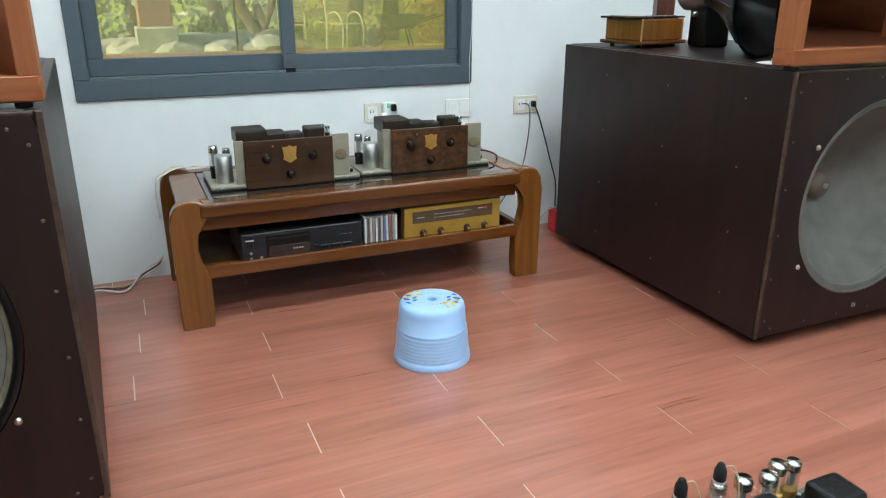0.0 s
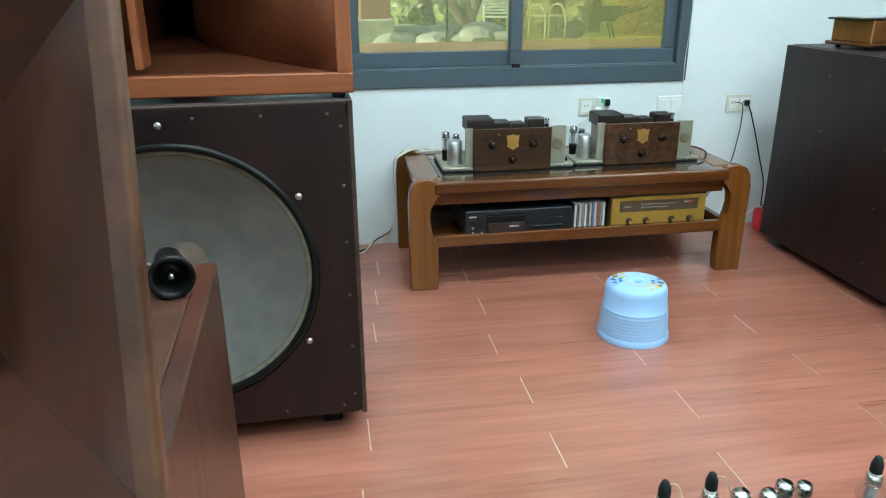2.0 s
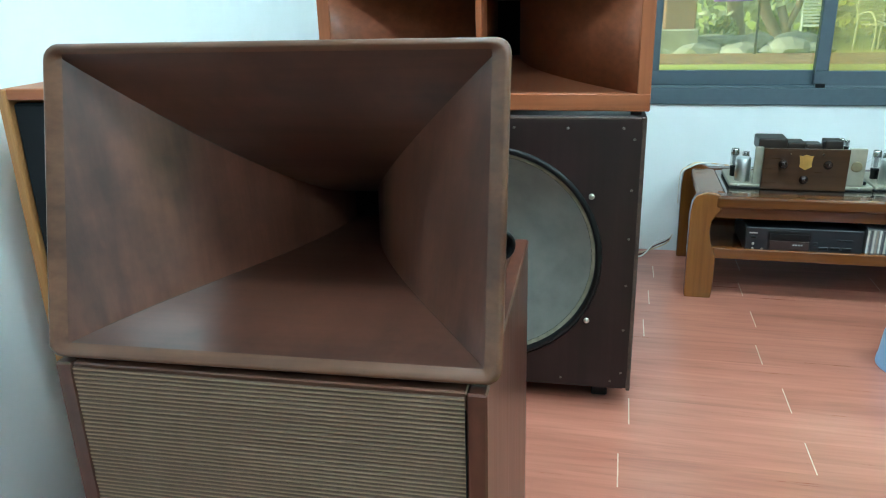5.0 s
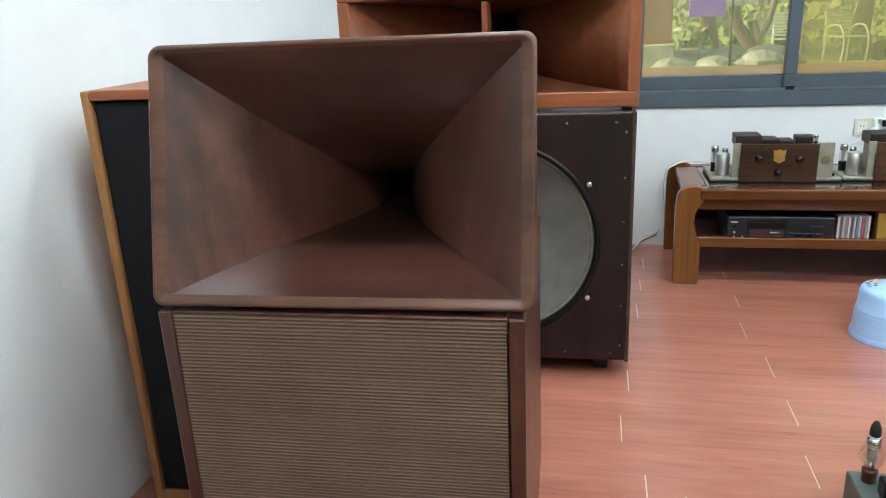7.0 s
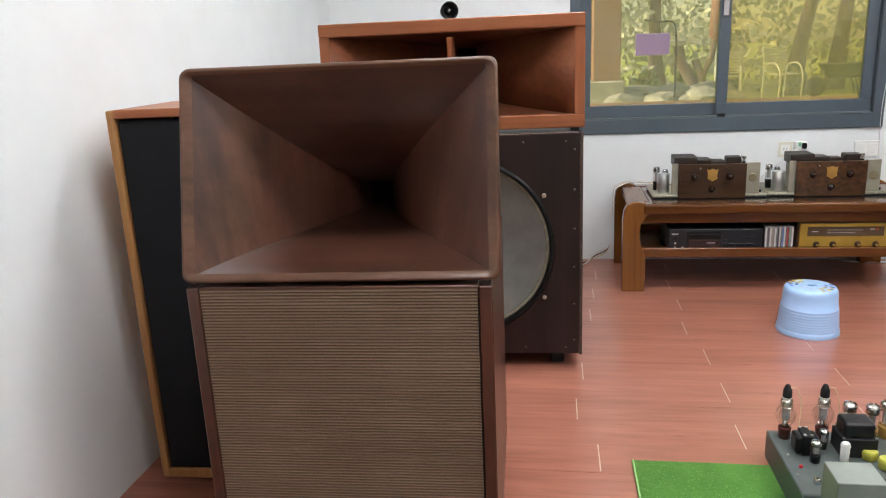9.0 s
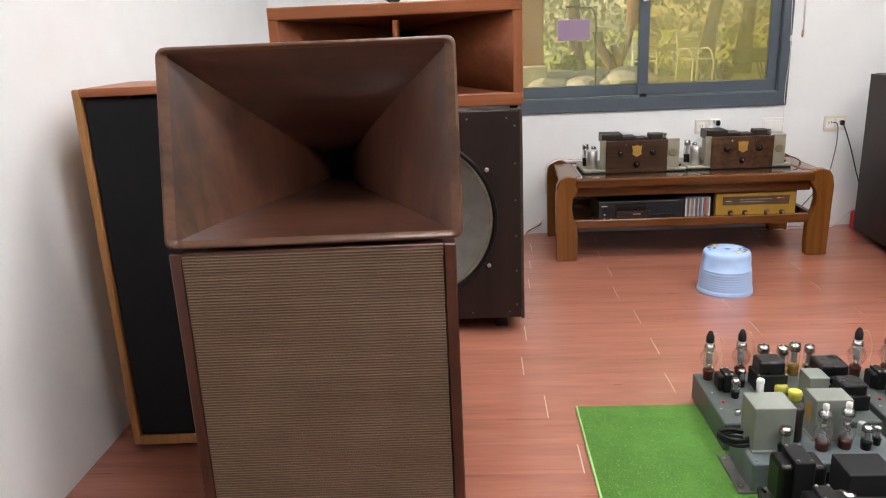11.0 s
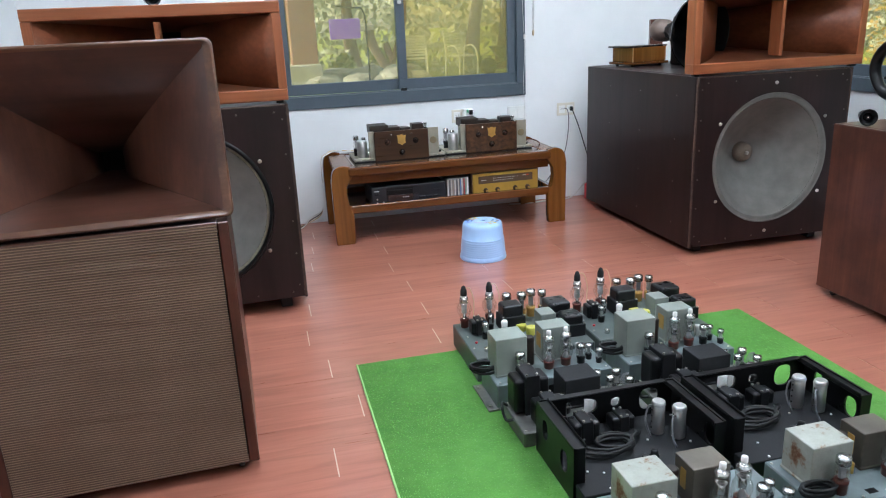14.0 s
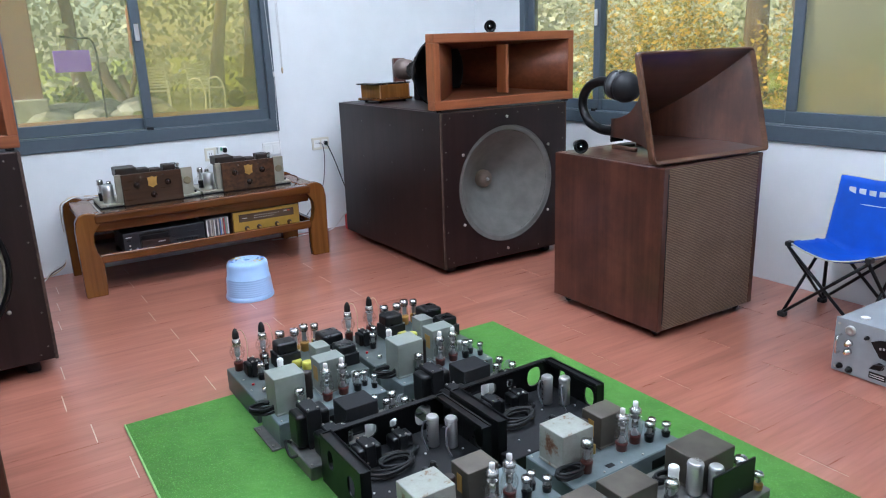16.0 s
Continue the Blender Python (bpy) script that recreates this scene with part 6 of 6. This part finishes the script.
def chassis(t, x0, x1, y0, y1, h, m, flange=0.0):
    c = part("chassis", boxm(((x0 + x1) / 2, (y0 + y1) / 2, G0 + h / 2), (x1 - x0, y1 - y0, h), 0.003), m, t)
    if flange:
        part("flange", boxm(((x0 + x1) / 2, (y0 + y1) / 2, G0 + 0.003), (x1 - x0 + 2 * flange, y1 - y0 + 0.006, 0.006), 0.001), M_ZINC, t)
        for x in (x0 - flange * 0.6, x1 + flange * 0.6):
            for y in (y0 + 0.02, y1 - 0.02):
                part("flange_bolt", can(0.005, 0.005, (x, y, G0 + 0.005), seg=8, edge=0.001), M_STEEL, t)
    return c


def trafo(t, x, y, z, sx, sy, sz, m=None):
    """A black mains transformer: core, two rounded end bells, four bolts."""
    m = m or M_BLACK
    k = part("transformer", boxm((x, y, z + sz / 2), (sx * 0.42, sy, sz), 0.002), M_BLACK_MATT, t, "black laminated transformer")
    for s in (-1, 1):
        part("end_bell", boxm((x + s * sx * 0.335, y, z + sz * 0.48), (sx * 0.33, sy * 0.88, sz * 0.84), min(sx, sy) * 0.13, 3), m, k)
    for s in (-1, 1):
        for q in (-1, 1):
            part("bolt", can(0.004, 0.004, (x + s * sx * 0.14, y + q * sy * 0.4, z + sz), seg=8, edge=0.001), M_STEEL, k)
    return k


def flat_trafo(t, x, y, z, sx, sy, sz):
    k = part("transformer", boxm((x, y, z + sz * 0.28), (sx, sy, sz * 0.56), 0.002), M_BLACK_MATT, t, "black transformer with a domed cover")
    part("cover", boxm((x, y, z + sz * 0.76), (sx * 0.86, sy * 0.86, sz * 0.46), min(sx, sy) * 0.12, 3), M_TAR, k)
    for s in (-1, 1):
        for q in (-1, 1):
            part("bolt", can(0.004, 0.004, (x + s * sx * 0.45, y + q * sy * 0.45, z + sz * 0.56), seg=8, edge=0.001), M_STEEL, k)
    return k


def potted(t, x, y, z, sx, sy, sz, m, label=""):
    k = part("potted_can", boxm((x, y, z + sz / 2), (sx, sy, sz), 0.0025, 2), m, t, label)
    part("seam", boxm((x, y, z + 0.004), (sx + 0.004, sy + 0.004, 0.008), 0.002), m, k)
    return k


def ecap(t, x, y, z, r, h, m, label=""):
    k = part("capacitor", can(r, h, (x, y, z), seg=20, edge=0.003), m, t, label)
    part("rim", turned([(r + 0.0012, 0), (r + 0.0016, 0.003), (r + 0.0006, 0.006)], (x, y, z + h - 0.012), seg=20, close=False), m, k)
    return k


def coil(t, x, y, z, r, turns=4, wire=0.0042, seed=1, m=None, squash=0.7):
    """A loose hank of mains lead with a tail."""
    rnd = random.Random(seed)
    pts = []
    n = turns * 14
    for k in range(n + 1):
        a = 2 * math.pi * k / 14
        q = r * (1 + 0.10 * math.sin(k * 0.37 + seed)) * (0.88 + 0.05 * rnd.random())
        pts.append((x + q * math.cos(a), y + squash * q * math.sin(a), z + wire + 0.0022 * k / 7 + 0.006 * (0.5 + 0.5 * math.sin(a * 1.5 + seed))))
    pts += [(x + r * 1.3, y + 0.02, z + wire + 0.012), (x + r * 1.6, y + 0.05, z + wire)]
    return part("mains_lead", tube(bmesh.new(), pts, wire, 6), m or M_RUBBER, t, "coiled black mains lead")


def screws(t, pts, m=None):
    for x, y, z in pts:
        part("screw", can(0.0035, 0.003, (x, y, z), seg=8, edge=0.0008), m or M_STEEL, t)


def resistor_tubes(t, x, y, z):
    for k in range(4):
        part("resistor", turned([(0.003, 0), (0.0045, 0.003), (0.0045, 0.022), (0.003, 0.025)], (x + 0.012 * k, y, z + 0.006), (0, 1, 0), 10), M_OCHRE if k % 2 else M_WHITE_PL, t)


def amp_rear(dx, label):
    """Power amplifier with two plug-capped valves at its back corner."""
    t = thing("power_amp", (dx, 0, 0), label, "amplifier", "valve amplifiers")
    z = G0 + 0.085
    chassis(t, 0.040, 0.470, -1.285, -0.965, 0.085, M_HAMMER)
    for k, (x, y) in enumerate(((0.076, -1.005), (0.176, -0.998))):
        valve(t, x, y, z, 0.145, 0.018, M_BASE_BROWN, "cap")
        part("anode_wire", cable([(x, y, z + 0.150), (x + 0.02, y - 0.012, z + 0.155), (x + 0.032, y - 0.02, z + 0.11), (x + 0.028, y - 0.025, z + 0.05), (x + 0.03, y - 0.03, z)], 0.0016, 6), M_CORD_CREAM, t)
    trafo(t, 0.108, -1.075, z, 0.060, 0.055, 0.058)
    valve(t, 0.118, -1.130, z, 0.062, 0.014)
    valve(t, 0.160, -1.060, z, 0.058, 0.012)
    flat_trafo(t, 0.236, -1.065, z, 0.090, 0.078, 0.098)
    valve(t, 0.245, -0.995, z, 0.108, 0.0185, M_OCHRE)
    valve(t, 0.300, -1.005, z, 0.108, 0.0185, M_OCHRE)
    valve(t, 0.345, -0.985, z, 0.108, 0.0185, M_OCHRE)
    valve(t, 0.390, -0.985, z, 0.100, 0.0165, M_OCHRE)
    flat_trafo(t, 0.412, -1.070, z, 0.100, 0.095, 0.090)
    potted(t, 0.345, -1.130, z, 0.058, 0.070, 0.075, M_POT_GREY, "pale grey metal can")
    flat_trafo(t, 0.420, -1.185, z, 0.085, 0.080, 0.080)
    ecap(t, 0.285, -1.150, z, 0.019, 0.030, M_YELLOW, "yellow-green capacitor")
    ecap(t, 0.262, -1.105, z, 0.019, 0.026, M_YELLOW, "yellow-green capacitor")
    ecap(t, 0.190, -1.130, z, 0.011, 0.060, M_WHITE_PL)
    screws(t, [(0.06, -1.10, z), (0.055, -1.20, z), (0.16, -1.2, z), (0.25, -1.22, z), (0.36, -1.22, z)])
    part("red_lamp", can(0.005, 0.006, (0.075, -1.16, z), seg=10, edge=0.001), M_RED, t)
    part("fuse_cap", can(0.009, 0.016, (0.09, -1.235, z), seg=12), M_CHROME, t)
    valve(t, 0.125, -1.245, z, 0.050, 0.011)
    return t


def amp_mid(dx, label):
    """Flanged chassis with tall grey cans and two cola-bottle valves."""
    t = thing("driver_amp", (dx, 0, 0), label, "amplifier", "valve amplifiers")
    z = G0 + 0.085
    chassis(t, 0.045, 0.435, -1.485, -1.315, 0.085, M_BLUEGREY, 0.03)
    potted(t, 0.112, -1.388, z, 0.104, 0.092, 0.128, M_POT_GREY, "sage-grey transformer can with rust spots")
    potted(t, 0.285, -1.345, z, 0.096, 0.072, 0.120, M_POT_GREY, "sage-grey transformer can")
    part("paper_label", boxm((0.2365, -1.345, z + 0.07), (0.0012, 0.035, 0.05)), M_OCHRE, t, "ochre paper label")
    ecap(t, 0.193, -1.372, z, 0.017, 0.098, M_BROWNBOX, "dark cardboard capacitor")
    valve(t, 0.135, -1.448, z, 0.085, 0.0165)
    valve(t, 0.243, -1.420, z, 0.132, 0.0185, M_BASE_BROWN, "coke")
    valve(t, 0.305, -1.412, z, 0.132, 0.0185, M_BASE_BROWN, "coke")
    valve(t, 0.355, -1.420, z, 0.068, 0.015)
    valve(t, 0.392, -1.400, z, 0.055, 0.0115)
    valve(t, 0.412, -1.435, z, 0.050, 0.0115)
    ecap(t, 0.375, -1.355, z, 0.011, 0.04, M_SILVER)
    coil(t, 0.034, -1.385, z + 0.001, 0.046, 5, 0.0042, 3)
    screws(t, [(0.06, -1.47, z), (0.2, -1.47, z), (0.3, -1.465, z), (0.42, -1.47, z), (0.42, -1.33, z)])
    part("socket", boxm((0.235, -1.487, G0 + 0.045), (0.05, 0.004, 0.03), 0.001), M_BLACK, t)
    part("tag", boxm((0.145, -1.487, G0 + 0.06), (0.022, 0.002, 0.01)), M_YELLOW, t)
    return t


def amp_front(dx, label):
    """Low chassis with two heavy black transformers and small valves."""
    t = thing("supply_unit", (dx, 0, 0), label, "amplifier", "valve amplifiers")
    z = G0 + 0.045
    chassis(t, 0.050, 0.460, -1.712, -1.520, 0.045, M_ZINC)
    trafo(t, 0.112, -1.578, z, 0.110, 0.085, 0.128)
    trafo(t, 0.140, -1.672, z, 0.095, 0.062, 0.085)
    potted(t, 0.270, -1.575, z, 0.112, 0.095, 0.095, M_BLACK_MATT, "black square transformer can")
    resistor_tubes(t, 0.178, -1.560, z)
    valve(t, 0.208, -1.632, z, 0.060, 0.020)
    for x, y, h in ((0.270, -1.665, 0.060), (0.300, -1.655, 0.064), (0.345, -1.675, 0.050)):
        ecap(t, x, y, z, 0.0135, h, M_WHITE_PL, "white capacitor")
    valve(t, 0.345, -1.560, z, 0.080, 0.0135)
    valve(t, 0.372, -1.595, z, 0.075, 0.0135)
    valve(t, 0.405, -1.570, z, 0.082, 0.0145)
    valve(t, 0.425, -1.620, z, 0.075, 0.014)
    valve(t, 0.385, -1.645, z, 0.066, 0.0165)
    for k in range(3):
        part("hook_wire", cable([(0.40 + 0.008 * k, -1.60, z + 0.05), (0.43 + 0.006 * k, -1.58, z + 0.065), (0.45, -1.60 + 0.01 * k, z + 0.04), (0.445, -1.63, z)], 0.0016, 6), M_CORD_GREY, t)
    part("mains_lead", cable([(0.055, -1.55, z + 0.005), (0.035, -1.56, z + 0.02), (0.032, -1.60, z - 0.01), (0.05, -1.62, z - 0.005)], 0.0045), M_RUBBER, t)
    screws(t, [(0.065, -1.53, z), (0.06, -1.70, z), (0.22, -1.70, z), (0.45, -1.70, z), (0.45, -1.53, z), (0.33, -1.70, z)])
    return t


def holed(bm, w, h, holes, thick, frame):
    """A panel w wide and h high made of cells, each with one rounded hole (centre, cell edges, radii); frame maps u, v, depth to a place."""
    seg = 28
    for u0, u1, cu, cv, ru, rv in holes:
        rows = []
        for dpt in (0.0, thick):
            inner, outer = [], []
            for i in range(seg):
                a = 2 * math.pi * i / seg
                c, s = math.cos(a), math.sin(a)
                p = 2.6
                q = (abs(c) ** p + abs(s) ** p) ** (-1 / p)
                iu, iv = cu + ru * q * c, cv + rv * q * s
                ks = []
                if c > 1e-6:
                    ks.append((u1 - cu) / c)
                if c < -1e-6:
                    ks.append((u0 - cu) / c)
                if s > 1e-6:
                    ks.append((h - cv) / s)
                if s < -1e-6:
                    ks.append((0 - cv) / s)
                k = min(ks)
                inner.append(bm.verts.new(frame(iu, iv, dpt)))
                outer.append(bm.verts.new(frame(cu + k * c, cv + k * s, dpt)))
            # corners pulled out to the cell's own
            for cu_, cv_ in ((u0, 0), (u1, 0), (u1, h), (u0, h)):
                tgt = frame(cu_, cv_, dpt)
                best = min(outer, key=lambda vv: (vv.co - tgt).length)
                best.co = tgt
            rows.append((inner, outer))
        (i0, o0), (i1, o1) = rows
        for k in range(seg):
            j = (k + 1) % seg
            bm.faces.new((i0[k], i0[j], o0[j], o0[k]))
            bm.faces.new((i1[k], o1[k], o1[j], i1[j]))
            bm.faces.new((i0[k], i1[k], i1[j], i0[j]))
            bm.faces.new((o0[k], o0[j], o1[j], o1[k]))
    return bm


def rack(dx, label):
    """Black steel chassis with tall holed walls on three sides."""
    t = thing("rack_amp", (dx, 0, 0), label, "amplifier", "valve amplifiers")
    x0, x1, yb, yf, top = 0.080, 0.505, -1.728, -2.045, 0.165
    z = 0.062
    h = top - G0
    part("deck", boxm(((x0 + x1) / 2, (yb + yf) / 2, z - 0.024), (x1 - x0 - 0.012, yb - yf - 0.012, 0.048), 0.002), M_BLACK_MATT, t, "dark grey deck plate")
    w = x1 - x0
    part("back_wall", holed(bmesh.new(), w, h, ((0, 0.20, 0.125, 0.112, 0.058, 0.026), (0.20, 0.29, 0.24, 0.112, 0.014, 0.014), (0.29, w, 0.345, 0.105, 0.030, 0.034)), 0.006,
                            lambda u, v, d: Vector((x0 + u, yb - d, G0 + v))), M_BLACK, t, "black wall with oval and round holes")
    d = yb - (yf + 0.06)
    for nm, x, s in (("left_wall", x0, 1), ("right_wall", x1, -1)):
        part(nm, holed(bmesh.new(), d, h, ((0, d * 0.5, d * 0.26, 0.10, 0.018, 0.030), (d * 0.5, d, d * 0.76, 0.085, 0.022, 0.030)), 0.006,
                       lambda u, v, dd, x=x, s=s: Vector((x + s * dd, yb - u, G0 + v))), M_BLACK, t, "black wall with keyhole slots")
        part("top_lip", boxm((x + s * 0.016, yb - d / 2, top - 0.006), (0.034, d - 0.006, 0.004), 0.001), M_BLACK, t)
        part("lip_rim", boxm((x + s * 0.0335, yb - d / 2, top - 0.003), (0.003, d - 0.006, 0.014), 0.001), M_BLACK, t)
        part("end_lip", boxm((x + s * 0.016, yb - d + 0.002, G0 + h / 2), (0.032, 0.004, h - 0.004), 0.001), M_BLACK, t)
    part("top_lip", boxm(((x0 + x1) / 2, yb - 0.010, top + 0.001), (w - 0.07, 0.020, 0.004), 0.001), M_BLACK, t)
    trafo(t, 0.190, -1.800, z, 0.078, 0.066, 0.072, M_TAR)
    trafo(t, 0.315, -1.775, z, 0.070, 0.055, 0.048, M_TAR)
    coil(t, 0.225, -1.862, z, 0.082, 4, 0.0042, 5, squash=0.62)
    coil(t, 0.250, -1.868, z + 0.006, 0.056, 3, 0.0042, 9, squash=0.7)
    for x, y, hh in ((0.400, -1.830, 0.100), (0.442, -1.868, 0.098)):
        c = ecap(t, x, y, z, 0.0185, hh, M_SILVER, "silver finned capacitor can")
        for k in range(4):
            part("vent", can(0.003, 0.001, (x - 0.0185, y, z + 0.02 + 0.018 * k), (-1, 0, 0), 8, 0.0002), M_BLACK, c)
    part("grey_lead", cable([(0.392, -1.832, z + 0.08), (0.374, -1.825, z + 0.085), (0.362, -1.83, z + 0.045), (0.372, -1.845, z)], 0.003, 6), M_CORD_GREY, t)
    part("grey_lead", cable([(0.43, -1.872, z + 0.07), (0.410, -1.888, z + 0.072), (0.402, -1.905, z + 0.03), (0.41, -1.915, z)], 0.003, 6), M_CORD_GREY, t)
    for x, y in ((0.30, -1.945), (0.335, -1.93)):
        knob(t, (x, y, z), (0, 0, 1), 0.013, M_BLACK)
    rnd = random.Random(11)
    screws(t, [(rnd.uniform(0.1, 0.49), rnd.uniform(-2.03, -1.75), z) for k in range(16)], M_WHITE_PL)
    return t


def amp_pair(dx, label):
    """Grey chassis in front of the rack: rusted can, tarnished can, cola-bottle valves."""
    t = thing("driver_amp", (dx, 0, 0), label, "amplifier", "valve amplifiers")
    z = G0 + 0.085
    chassis(t, 0.090, 0.510, -2.290, -2.085, 0.085, M_BLUEGREY)
    potted(t, 0.170, -2.165, z, 0.112, 0.098, 0.108, M_RUSTY, "pale green can with brown rust")
    potted(t, 0.328, -2.150, z, 0.096, 0.078, 0.100, M_POT_BROWN, "tarnished brown metal can")
    part("paper_label", boxm((0.2795, -2.150, z + 0.055), (0.0012, 0.022, 0.05)), M_OCHRE, t, "ochre paper label")
    ecap(t, 0.252, -2.145, z, 0.016, 0.085, M_BROWNBOX, "dark cardboard capacitor")
    valve(t, 0.172, -2.245, z, 0.100, 0.0175, M_BASE_BROWN)
    valve(t, 0.330, -2.222, z, 0.132, 0.0185, M_BASE_BROWN, "coke")
    valve(t, 0.390, -2.215, z, 0.132, 0.0185, M_BASE_BROWN, "coke")
    valve(t, 0.430, -2.235, z, 0.062, 0.015)
    valve(t, 0.462, -2.215, z, 0.055, 0.0125)
    valve(t, 0.490, -2.245, z, 0.045, 0.0135)
    coil(t, 0.115, -2.240, z, 0.046, 5, 0.0042, 8, squash=0.55)
    part("stamp", boxm((0.245, -2.262, z + 0.001), (0.025, 0.016, 0.001)), M_BLACK, t)
    part("socket", boxm((0.42, -2.292, G0 + 0.05), (0.075, 0.004, 0.028), 0.001), M_BLACK, t)
    part("spark_plug", can(0.006, 0.03, (0.252, -2.190, z), seg=10), M_GOLD, t)
    screws(t, [(0.10, -2.10, z), (0.5, -2.1, z), (0.28, -2.27, z), (0.36, -2.275, z), (0.21, -2.275, z)])
    return t


def amp_last(dx, label):
    """Nearest chassis: tarnished cans, silver cans and a dark upright panel."""
    t = thing("supply_unit", (dx, 0, 0), label, "amplifier", "valve amplifiers")
    z = G0 + 0.055
    chassis(t, 0.085, 0.560, -2.560, -2.320, 0.055, M_ZINC)
    potted(t, 0.185, -2.400, z, 0.125, 0.095, 0.082, M_POT_BROWN, "tarnished brown metal can")
    potted(t, 0.455, -2.410, z, 0.145, 0.115, 0.095, M_POT_BROWN, "tarnished brown metal can")
    ecap(t, 0.345, -2.415, z, 0.014, 0.075, M_WHITE_PL, "pale capacitor")
    ecap(t, 0.380, -2.455, z, 0.021, 0.095, M_SILVER, "silver capacitor can")
    ecap(t, 0.420, -2.490, z, 0.019, 0.085, M_SILVER, "silver capacitor can")
    valve(t, 0.290, -2.455, z, 0.075, 0.0185)
    valve(t, 0.500, -2.505, z, 0.09, 0.0185)
    part("panel", boxm((0.43, -2.535, z + 0.05), (0.17, 0.006, 0.10), 0.001), M_BLACK, t, "black upright panel")
    coil(t, 0.36, -2.375, z, 0.04, 4, 0.0042, 13, squash=0.55)
    valve(t, 0.53, -2.54, z, 0.05, 0.014, M_OCHRE)
    return t


P2 = 0.455
a1 = amp_rear(0.0, "grey-green valve power amp with plug-capped valves, on the turf")
a2 = amp_mid(0.0, "blue-grey valve driver amp with sage cans, on the turf")
a3 = amp_front(0.0, "low power supply with black transformers, on the turf")
a4 = rack(0.0, "black rack chassis with holed walls, on the turf")
a5 = amp_pair(0.0, "blue-grey valve amp with a rusted can, on the turf")
a6 = amp_last(0.0, "tarnished power supply with silver cans, on the turf")
copy_thing(a1, pose(P2 - 0.005, 0.0, 0))
copy_thing(a2, pose(P2 - 0.005, 0.0, 0))
copy_thing(a3, pose(P2 - 0.010, 0.0, 0))
copy_thing(a4, pose(P2 - 0.005, 0.0, 0))
copy_thing(a5, pose(P2 + 0.008, 0.005, 0))
copy_thing(a6, pose(P2 - 0.010, 0.010, 0))


# ---- floor planks ----
PW, PL, TH = 0.1524, 0.9144, 0.0014
ENDS = {5: 0.568, 4: 0.007, 3: 0.540, 2: 0.012, 1: 0.513, 0: -0.014, -1: 0.434, -2: 0.020, -3: 0.456, -4: 0.024, -5: 0.426, -6: 0.004, -7: 0.483, -8: 0.030, -9: 0.553, -11: 0.439, -13: 0.493, -15: 0.438, -16: -0.020, -17: 0.407}


def plank_mesh(length):
    g, e = 0.0019, 0.0
    bm = boxm((length / 2, PW / 2, -TH / 2), (length - 2 * g, PW - 2 * e, TH), 0.0)
    return mesh_of("plank", bm, M_FLOOR)


def planks():
    rnd = random.Random(2)
    cache = {}
    for k in range(int(math.floor(YS / PW)), int(math.ceil(YN / PW)) + 1):
        off = ENDS.get(k, (0.0 if k % 2 == 0 else 0.457) + rnd.uniform(-0.02, 0.05))
        n0 = math.floor((XW - off) / PL)
        x = off + n0 * PL
        while x < XE:
            a, b = max(x, XW - 0.02), min(x + PL, XE + 0.02)
            key = round(b - a, 3)
            if key > 0.02:
                if key not in cache:
                    cache[key] = plank_mesh(b - a)
                o = new("plank", cache[key])
                o.parent, o.location = floor, (a, k * PW, 0)
            x += PL


planks()
